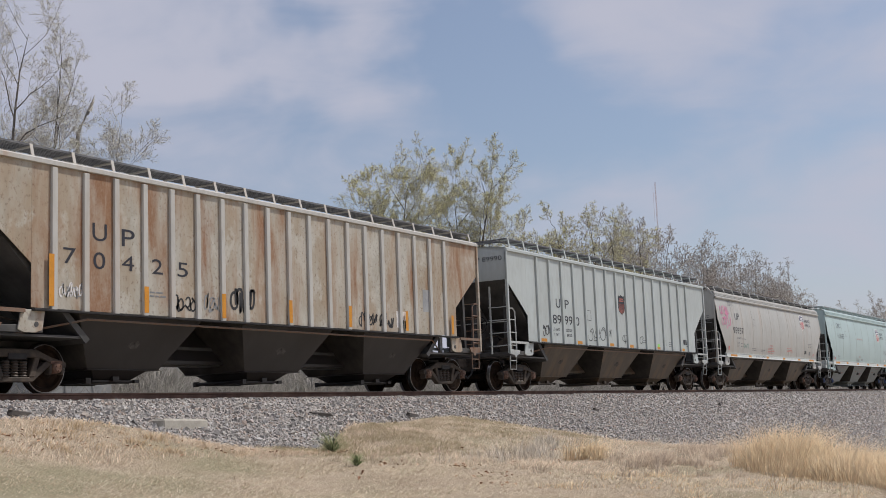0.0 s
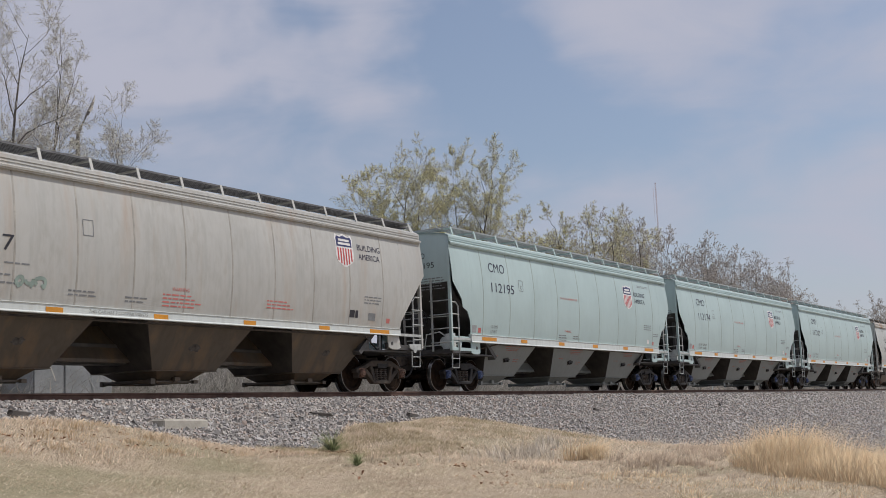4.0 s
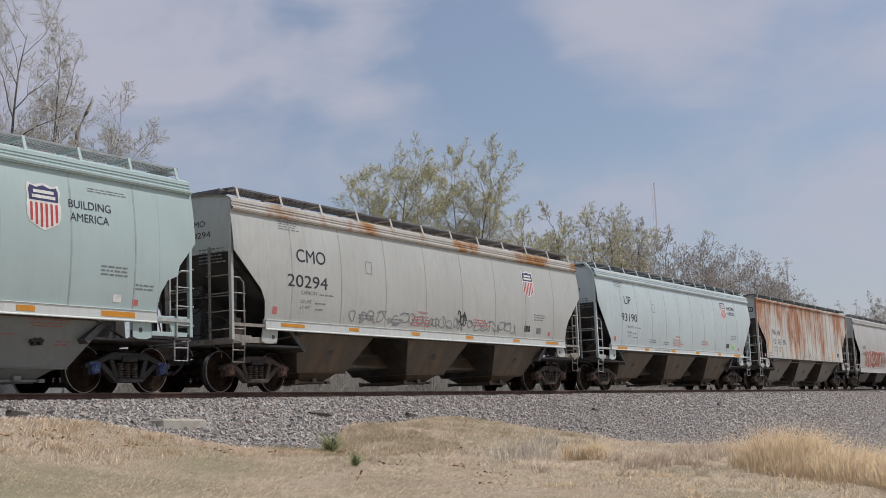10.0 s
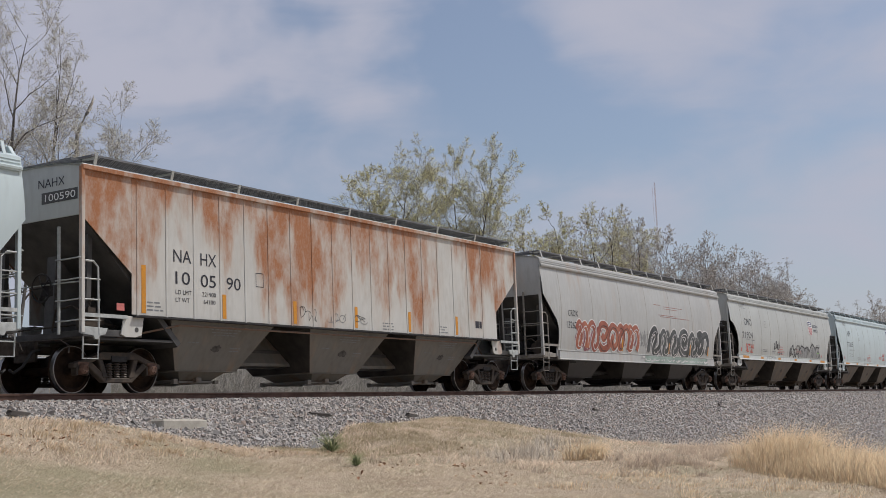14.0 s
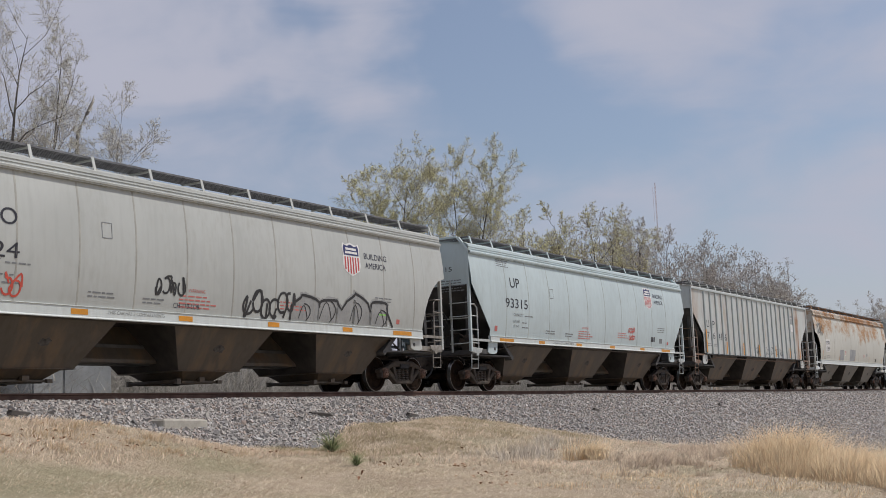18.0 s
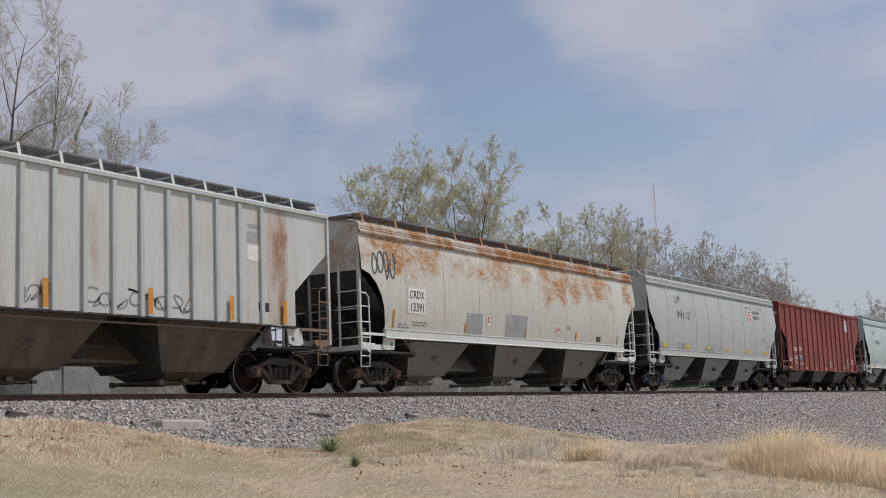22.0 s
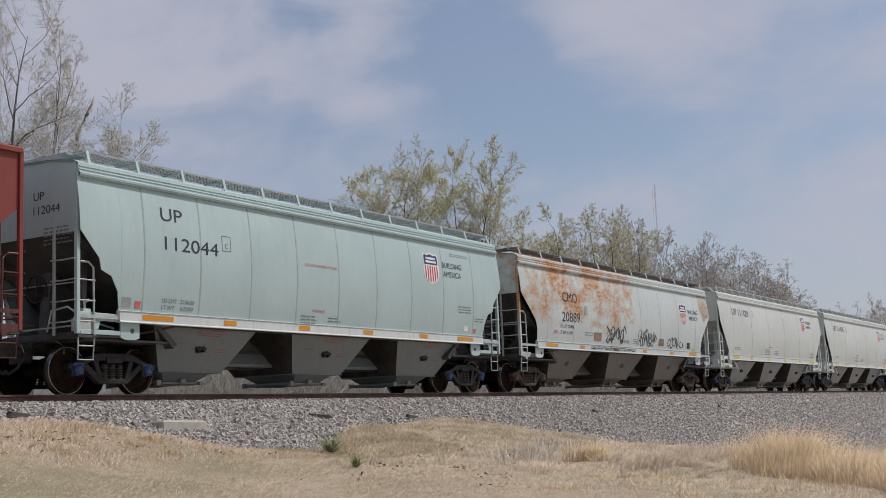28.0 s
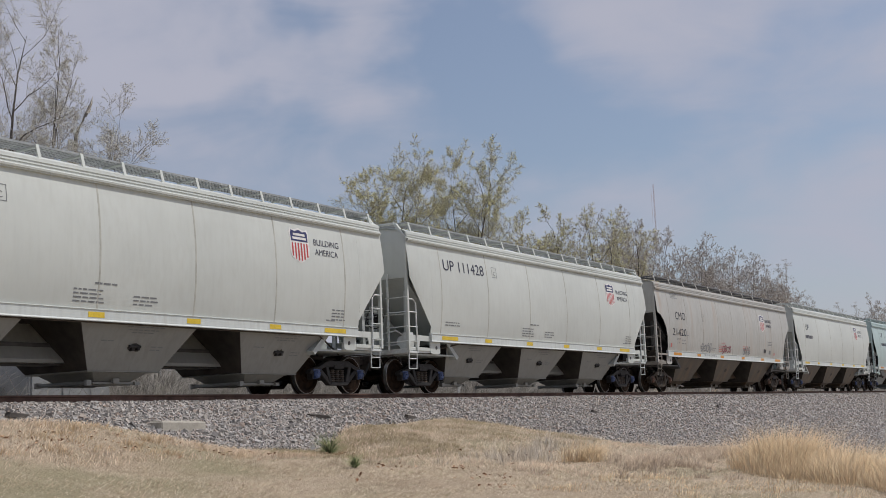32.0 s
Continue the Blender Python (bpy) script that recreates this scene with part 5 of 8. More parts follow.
def slope_mesh(f, z0, piece, mat):
    """Pieces of the black end structure: the sheet, its web, two struts and the shear plate."""
    m = Mesher()
    if piece == "end_slope_sheet":
        m.prism([(f * 0.10, z0), (f * 0.19, z0 + 0.05), (f * 2.75, 0.98), (f * 2.65, 0.90)], "y", -1.40, 1.40)
    elif piece == "bolster_web":
        m.prism([(f * 0.5, 1.04), (f * 0.62, z0 - 0.62), (f * 2.2, 1.35), (f * 2.2, 1.04)], "y", -0.13, 0.13)
    elif piece == "shear_plate":
        m.box(f * 0.3, -1.38, 0.99, f * 2.6, 1.38, 1.035)
    else:
        y = -1.2 if piece == "strut" else 1.2
        m.prism([(f * 0.35, 1.08), (f * 0.42, z0 - 0.32), (f * 0.52, z0 - 0.40), (f * 0.47, 1.08)], "y", y - 0.05, y + 0.05)
    return m.mesh(piece, mat)


def bay_mesh(mat):
    """One hopper bay, centred at x = 0, with a flange round its foot."""
    m = Mesher()
    m.hexa([(-0.95, -0.90, 0.46), (0.95, -0.90, 0.46), (0.95, 0.90, 0.46), (-0.95, 0.90, 0.46)],
           [(-1.63, -1.465, 1.46), (1.63, -1.465, 1.46), (1.63, 1.465, 1.46), (-1.63, 1.465, 1.46)])
    m.box(-0.97, -0.92, 0.445, 0.97, 0.92, 0.462)
    return m.mesh("hopper_bay", mat, 0.004)


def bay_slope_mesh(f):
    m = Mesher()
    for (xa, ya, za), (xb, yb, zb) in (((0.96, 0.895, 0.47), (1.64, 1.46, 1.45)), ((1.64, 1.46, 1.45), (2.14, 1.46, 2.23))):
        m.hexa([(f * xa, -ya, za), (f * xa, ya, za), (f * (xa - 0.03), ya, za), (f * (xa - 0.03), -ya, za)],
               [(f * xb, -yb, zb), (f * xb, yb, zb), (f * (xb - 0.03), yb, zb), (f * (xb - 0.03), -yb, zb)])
    return m.mesh("slope_sheet", BAY_SLOPE_SHADE)


def gate_mesh(mat):
    m = Mesher()
    m.hexa([(-0.48, -0.56, 0.26), (0.48, -0.56, 0.26), (0.48, 0.56, 0.26), (-0.48, 0.56, 0.26)],
           [(-0.74, -0.80, 0.45), (0.74, -0.80, 0.45), (0.74, 0.80, 0.45), (-0.74, 0.80, 0.45)])
    m.box(-0.56, -0.62, 0.215, 0.56, 0.62, 0.262)
    return m.mesh("outlet_gate", mat, 0.006)


def gate_rack_mesh(mat):
    """Racks, capstan and guides of the sliding gate."""
    m = Mesher()
    for y in (-0.5, 0.5):
        m.box(-0.70, y - 0.025, 0.195, 0.50, y + 0.025, 0.22)
    m.tube([(-0.78, -0.70, 0.24), (-0.78, 0.70, 0.24)], 0.04, 8)
    for y in (-0.72, 0.72):
        m.box(-0.84, y - 0.035, 0.185, -0.72, y + 0.035, 0.295)
    m.box(-0.10, -0.70, 0.24, 0.06, -0.60, 0.33)
    m.box(0.50, -0.68, 0.20, 0.62, -0.60, 0.27)
    return m.mesh("gate_rack", mat)


def shroud_mesh(length, mat):
    """Steep roof over the centre sill between the bays."""
    m = Mesher()
    m.prism([(-0.40, 0.63), (0.40, 0.63), (0.40, 0.70), (0.02, 1.40), (-0.02, 1.40), (-0.40, 0.70)], "x", -length / 2, length / 2)
    return m.mesh("sill_shroud", mat)


def vibrator_mesh():
    m = Mesher()
    m.box(-0.15, -1.225, 0.91, 0.15, -1.13, 0.96)
    m.box(-0.09, -1.215, 0.85, -0.03, -1.09, 0.92)
    m.box(0.05, -1.22, 0.86, 0.12, -1.09, 0.94)
    return m.mesh("vibrator_bracket", TRUCK_DARK, 0.006)


def on_bay(x, z, off=0.006):
    """A point on the near sloping face of a bay."""
    return (x, -(0.90 + (z - 0.46) * 0.565) - off, z)


def scuff_mesh(seed):
    r = random.Random(seed)
    m = Mesher()
    n = 16
    ring = [on_bay(0.02 + (0.15 + r.uniform(-0.05, 0.05)) * math.cos(i * 2 * math.pi / n), 0.92 + (0.08 + r.uniform(-0.03, 0.03)) * math.sin(i * 2 * math.pi / n)) for i in range(n)]
    m.add(ring, [tuple(range(n))])
    return m.mesh("scuff_mark", SCUFF)


def bay_print_mesh(mat, seed):
    r = random.Random(seed)
    m = Mesher()
    for z, x0, w in ((1.30, -0.35, 0.9), (1.24, -0.3, 0.8), (1.19, -0.2, 0.5), (0.93, 0.45, 0.35), (0.87, 0.45, 0.3), (1.02, -0.9, 0.25)):
        x = x0
        while x < x0 + w:
            b = x + r.uniform(0.06, 0.16)
            m.add([on_bay(x, z), on_bay(b, z), on_bay(b, z + 0.02), on_bay(x, z + 0.02)], [(0, 1, 2, 3)])
            x = b + 0.03
    return m.mesh("small_print", mat)


def grating_mesh(length, mat, step=0.09, width=0.5, plate=False):
    m = Mesher()
    for y in [width * (i / 6 - 0.5) for i in range(7)]:
        m.box(-length / 2, y - 0.008, -0.02, length / 2, y + 0.008, 0.02)
    if plate:
        m.box(-length / 2, -width / 2, 0.0, length / 2, width / 2, 0.006)
    x = -length / 2
    while x < length / 2:
        m.box(x, -width / 2, -0.014, x + 0.014, width / 2, 0.014)
        x += step
    return m.mesh("running_board", mat, fix=False)


# ---- lettering and marks that lie on a side ----
def letter_mesh(body):
    def make():
        cu = bpy.data.curves.new("lettering", "FONT")
        cu.body, cu.size, cu.resolution_u, cu.offset = body, 1.0, 4, 0.0
        tmp = bpy.data.objects.new("lettering", cu)
        me = bpy.data.meshes.new_from_object(tmp)
        bpy.data.objects.remove(tmp)
        bpy.data.curves.remove(cu)
        return me
    return cached(("text", body), make)


class Side:
    """The near side of one car: puts flat shapes of (x, z) on its curved or flat sheet."""

    def __init__(self, car, half, bulge, z0, z1):
        self.car, self.half, self.bulge, self.z0, self.z1 = car, half, bulge, z0, z1

    def y(self, z):
        u = min(1.0, max(0.0, (z - self.z0) / (self.z1 - self.z0)))
        return 1.50 + self.bulge * math.sin(math.pi * u) ** 0.8

    def lay(self, name, bm, mat, off, label="", parent=None, cut=0.22):
        zs = [v.co.z for v in bm.verts]
        if self.bulge and max(zs) - min(zs) > cut:
            z = math.floor(min(zs) / cut) * cut + cut
            while z < max(zs):
                bmesh.ops.bisect_plane(bm, geom=bm.verts[:] + bm.edges[:] + bm.faces[:], plane_co=(0, 0, z), plane_no=(0, 0, 1))
                z += cut
        for v in bm.verts:
            v.co = Vector((v.co.x - self.half, -(self.y(v.co.z) + off), v.co.z))
        bmesh.ops.recalc_face_normals(bm, faces=bm.faces)
        for f in bm.faces:
            if f.normal.y > 0:
                f.normal_flip()
        me = bpy.data.meshes.new(name)
        bm.to_mesh(me)
        bm.free()
        me.materials.append(mat)
        return part(name, me, parent or self.car, label)

    def polys(self, name, polys, mat, off=0.004, label="", parent=None):
        bm = bmesh.new()
        for p in polys:
            bm.faces.new([bm.verts.new((x, 0, z)) for x, z in p])
        return self.lay(name, bm, mat, off, label, parent)

    def rects(self, name, rects, mat, off=0.004, label="", parent=None):
        if name == "load_box" and len(rects) == 4:
            a, b = min(q[0] for q in rects), max(q[1] for q in rects)
            c, d = min(q[2] for q in rects), max(q[3] for q in rects)
            bm = bmesh.new()
            ring = [[bm.verts.new((x, 0, z)) for x, z in ((a + t, c + t), (b - t, c + t), (b - t, d - t), (a + t, d - t))] for t in (0.0, 0.014)]
            for i in range(4):
                bm.faces.new((ring[0][i], ring[0][(i + 1) % 4], ring[1][(i + 1) % 4], ring[1][i]))
            return self.lay(name, bm, mat, off, label, parent)
        if name != "small_print":
            for one in rects[1:]:
                self.rects(name, [one], mat, off, label, parent)
            rects = rects[:1]
        return self.polys(name, [[(a, c), (b, c), (b, d), (a, d)] for a, b, c, d in rects], mat, off, label, parent)

    def text(self, body, x, z, height, mat=None, width=None, off=0.005):
        """Letters whose capitals are that high, from x on, on the line z."""
        src = letter_mesh(body)
        bm = bmesh.new()
        bm.from_mesh(src)
        k = height / 0.69
        lo, hi = min(v.co.x for v in bm.verts), max(v.co.x for v in bm.verts)
        kx = width / (hi - lo) if width else k
        for v in bm.verts:
            v.co = Vector((x + (v.co.x - lo) * kx, 0, z + v.co.y * k))
        if height < 0.12:
            return tagged(self.lay("lettering", bm, mat or GREY_INK, off), kind="stuff")
        word = None
        left = set(bm.faces)
        while left:
            todo, isle = [left.pop()], set()
            while todo:
                f = todo.pop()
                isle.add(f)
                for e in f.edges:
                    for g in e.link_faces:
                        if g in left:
                            left.discard(g)
                            todo.append(g)
            one = bmesh.new()
            at = {}
            for f in isle:
                one.faces.new([at.setdefault(v, one.verts.new(v.co)) if v not in at else at[v] for v in f.verts])
            self.lay("letter", one, mat or NAVY_INK, off)
        bm.free()

    def lines(self, x, z, w, rows, mat=None, pitch=0.075, seed=0):
        """Rows of small print that cannot be read."""
        r = random.Random(seed + int(x * 100))
        out = []
        for i in range(rows):
            zz, a = z - i * pitch, x
            while a < x + w * r.uniform(0.8, 1.0):
                b = a + r.uniform(0.06, 0.2)
                out.append((a, b, zz, zz + pitch * 0.38))
                a = b + 0.035
        tagged(self.rects("small_print", out, mat or GREY_INK), kind="stuff")

    def ribbon(self, bm, pts, w):
        prev = None
        n = len(pts)
        for i in range(n):
            d = Vector(pts[min(i + 1, n - 1)]) - Vector(pts[max(i - 1, 0)])
            if d.length < 1e-6:
                continue
            d.normalize()
            ox, oz = -d.y * w / 2, d.x * w / 2
            a, b = bm.verts.new((pts[i][0] + ox, 0, pts[i][1] + oz)), bm.verts.new((pts[i][0] - ox, 0, pts[i][1] - oz))
            if prev:
                bm.faces.new((prev[0], prev[1], b, a))
            prev = (a, b)

    def tag(self, x0, x1, z0, z1, mat, seed, loops=6, w=0.035, name="graffiti", label="", off=0.006):
        """Sprayed scrawl of rounded strokes and loops that fill a box."""
        r = random.Random(seed)
        bm = bmesh.new()
        step = (x1 - x0) / loops
        for i in range(loops):
            a0, turn, wide = r.uniform(0, 6.28), r.uniform(3.2, 7.0) * r.choice((-1, 1)), r.uniform(0.25, 0.5)
            mid = (0.5 + r.uniform(-0.1, 0.1), r.uniform(0.35, 0.65))
            knots = [(mid[0] + wide * math.cos(a0 + turn * j / 7), mid[1] + (0.32 + 0.06 * j / 7) * math.sin(a0 + turn * j / 7)) for j in range(8)]
            knots += [(r.uniform(0.0, 1.0), r.choice((0.0, 1.0))), (r.uniform(0.5, 1.3), r.uniform(0.2, 0.8))]
            sx, sz, dz = r.uniform(1.0, 1.3), r.uniform(0.75, 1.05), r.uniform(0, 0.15)
            pts = []
            for j in range(len(knots) - 1):
                p0, p1, p2, p3 = knots[max(j - 1, 0)], knots[j], knots[j + 1], knots[min(j + 2, len(knots) - 1)]
                for k in range(4):
                    t = k / 4
                    pts.append(tuple(0.5 * (2 * b + (c - a) * t + (2 * a - 5 * b + 4 * c - d) * t * t + (3 * b - a - 3 * c + d) * t ** 3) for a, b, c, d in zip(p0, p1, p2, p3)))
            pts.append(knots[-1])
            lean = r.uniform(0.05, 0.25)
            self.ribbon(bm, [(x0 + step * (i + (u - 0.1) * sx + lean * (v - 0.5)), z0 + (z1 - z0) * min(1.0, dz + v * sz)) for u, v in pts], w)
        return tagged(self.lay(name, bm, mat, off, label), kind="stuff")

    def piece(self, x0, x1, z0, z1, fill, edge, seed, letters=6, label="", second=None, thick=0.22):
        """Big swollen graffiti shapes: a pale rim, a coloured body and thin inner lines, overlapping along the side."""
        r = random.Random(seed)
        step, tall = (x1 - x0) / letters, z1 - z0
        # swollen hooks, loops and arches, none of them a letter
        shapes = ([(0.15, 0.05), (-0.1, 0.55), (0.3, 1.0), (0.9, 0.85), (1.0, 0.35), (0.6, 0.1), (0.35, 0.4), (0.55, 0.62)],
                  [(-0.1, 0.75), (0.2, 1.0), (0.5, 0.6), (0.35, 0.15), (0.05, 0.2), (0.2, 0.6), (0.8, 0.95), (1.1, 0.5), (0.95, 0.05)],
                  [(1.0, 0.1), (0.5, 0.0), (0.0, 0.3), (0.1, 0.85), (0.6, 1.0), (0.85, 0.7), (0.55, 0.4), (0.3, 0.55)],
                  [(0.0, 0.0), (0.05, 0.7), (0.4, 1.0), (0.65, 0.6), (0.45, 0.2), (0.7, 0.0), (1.05, 0.3), (0.95, 0.8)])

        def curve(knots):
            pts = []
            for j in range(len(knots) - 1):
                p = [knots[max(j - 1, 0)], knots[j], knots[j + 1], knots[min(j + 2, len(knots) - 1)]]
                for k in range(5):
                    t = k / 5
                    pts.append(tuple(0.5 * (2 * b + (c - a) * t + (2 * a - 5 * b + 4 * c - d) * t * t + (3 * b - a - 3 * c + d) * t ** 3) for a, b, c, d in zip(*p)))
            return pts + [knots[-1]]
        for i in range(letters):
            lean, lift, big = r.uniform(-0.12, 0.2), r.uniform(-0.06, 0.06), r.uniform(0.95, 1.2)
            knots = [(x0 + step * (i + 0.06 + u * 0.88 * big + lean * (v - 0.5)), z0 + thick * 0.6 + (tall - thick * 1.2) * min(1.0, max(0.0, v * big + lift))) for u, v in r.choice(shapes)]
            path = curve(knots)
            body = fill if second is None or i < letters * 0.45 else second
            lay = 0.003 * (i % 2)
            for name, mat, w, off in (("graffiti_edge", edge, thick * 1.5, 0.005), ("graffiti_fill", body, thick * 1.15, 0.009), ("graffiti_line", SPRAY["black"] if r.random() < 0.4 else edge, 0.028, 0.015)):
                bm = bmesh.new()
                self.ribbon(bm, path if name != "graffiti_line" else [(x + thick * 0.25, z - thick * 0.2) for x, z in path[3:-3]], w)
                self.lay(name, bm, mat, off + lay, label if name == "graffiti_fill" else "")

    def bubbles(self, x0, x1, z0, z1, seed, humps=4):
        """Hazy grey ground with a swollen black outline: a heavy upper edge and thin curls that run down from it."""
        r = random.Random(seed)
        n = humps * 10
        peak = [r.uniform(0.55, 1.0) for _ in range(humps + 1)]
        top = [(x0 + (x1 - x0) * (i / n + 0.03 * math.sin(i * 0.9)) * n / (n + 1), z0 + (z1 - z0) * (0.42 + (peak[i // 10] - 0.42) * abs(math.sin(math.pi * i / 10)) ** 0.6)) for i in range(n + 1)]
        haze = [(x + 0.06 * math.sin(i * 1.7), z + 0.07 + 0.03 * math.sin(i * 2.3)) for i, (x, z) in enumerate(top)]
        self.polys("graffiti_haze", [[(x, z0 + 0.02), (xb, z0 + 0.02), (xb, zb), (x, z)] for (x, z), (xb, zb) in zip(haze, haze[1:])], SPRAY["haze"], 0.0045, "smoky grey sprayed ground")
        bm = bmesh.new()
        self.ribbon(bm, [(x0 - 0.02, z0)] + top + [(x1 + 0.05, z0)], 0.065)
        for h in range(humps):
            a = x0 + (x1 - x0) * (h + r.uniform(0.25, 0.5)) / humps
            w, top_z = (x1 - x0) / humps * r.uniform(0.3, 0.55), z0 + (z1 - z0) * r.uniform(0.45, 0.72)
            self.ribbon(bm, [(a + w * math.sin(k * 0.42) * 0.9 - 0.1 * k * w * 0.3, top_z - (top_z - z0) * (1 - math.cos(k * 0.36)) * 0.62) for k in range(7)], 0.03)
            self.ribbon(bm, [(a - w * 0.5 + w * k / 6, z0 + (top_z - z0) * (0.15 + 0.75 * math.sin(math.pi * k / 6))) for k in range(7)], 0.025)
        self.lay("graffiti_outline", bm, SPRAY["black"], 0.009)

    def shield(self, x, z, w, h, faded=False, slogan=True, plainsign=False):
        """Striped shield emblem in plain shapes, with the slogan beside it."""
        def ring(k):
            base = [(0, 0.5), (0.13, 0.46), (0.30, 0.43), (0.44, 0.48), (0.5, 0.33), (0.46, 0.18), (0.5, 0.0), (0.5, -0.2), (0.42, -0.36), (0.2, -0.46), (0, -0.53)]
            pts = base + [(-a, b) for a, b in base[-2:0:-1]]
            return [(x + a * w * k, z + b * h * k) for a, b in pts]
        w, h = (w, h) if faded else (w * 1.18, h * 1.14)
        red = FADED_RED if faded else LOGO_RED
        back = self.polys("shield", [ring(1.0)], BLACK_INK if faded else WHITE_INK, 0.004, "red, white and blue striped shield emblem" if not faded else "faded dull red shield emblem")
        top = [p for p in ring(0.9) if p[1] > z + 0.1 * h]
        top = [p for p in top if p[0] >= x] + [p for p in top if p[0] < x]
        upper = [(x - 0.42 * w, z + 0.10 * h), (x + 0.42 * w, z + 0.10 * h), (x + 0.43 * w, z + 0.33 * h), (x + 0.38 * w, z + 0.42 * h), (x + 0.2 * w, z + 0.38 * h), (x, z + 0.44 * h), (x - 0.2 * w, z + 0.38 * h), (x - 0.38 * w, z + 0.42 * h), (x - 0.43 * w, z + 0.33 * h)]
        self.polys("shield_top", [upper], BLACK_INK if faded else LOGO_BLUE, 0.007, parent=back)
        for k, z0 in ((0.3, 0.26), (0.34, 0.15)):
            self.rects("shield_bar", [(x - k * w, x + k * w, z + z0 * h, z + (z0 + 0.07) * h)], FADED_RED if faded else WHITE_INK, 0.010, parent=back)
        st = []
        for i in range(6):
            a = x - 0.40 * w + i * 0.146 * w
            low = z - (0.46 - 0.9 * ((a + 0.035 * w - x) / w) ** 2) * h
            st.append((a, a + 0.07 * w, low, z + 0.05 * h))
        for one in st:
            self.rects("shield_stripe", [one], red, 0.007, parent=back)
        if slogan:
            k = h / 0.84
            self.text("BUILDING", x + w * 0.5 + 0.18 * k, z + 0.05 * k, 0.15 * k, width=1.0 * k)
            self.text("AMERICA", x + w * 0.5 + 0.20 * k, z - 0.19 * k, 0.15 * k, width=0.92 * k)


# ---- one hopper car ----
LADDER_GREY = plain("ladder_grey_paint", (0.42, 0.44, 0.43), 0.55, 0, 0.2, 8)
LADDER_WHITE = plain("ladder_white_paint", (0.66, 0.69, 0.68), 0.5, 0, 0.15, 8)
LADDER_RUST = plain("ladder_rusty_paint", (0.30, 0.24, 0.19), 0.7, 0, 0.4, 8, (0.20, 0.10, 0.055))
LADDER_DIRTY = plain("ladder_dirty_paint", (0.25, 0.225, 0.19), 0.7, 0, 0.3, 8, (0.34, 0.32, 0.29))
LADDER_RED = plain("ladder_red_paint", (0.085, 0.025, 0.021), 0.6, 0, 0.3, 8)
SEAM = {}


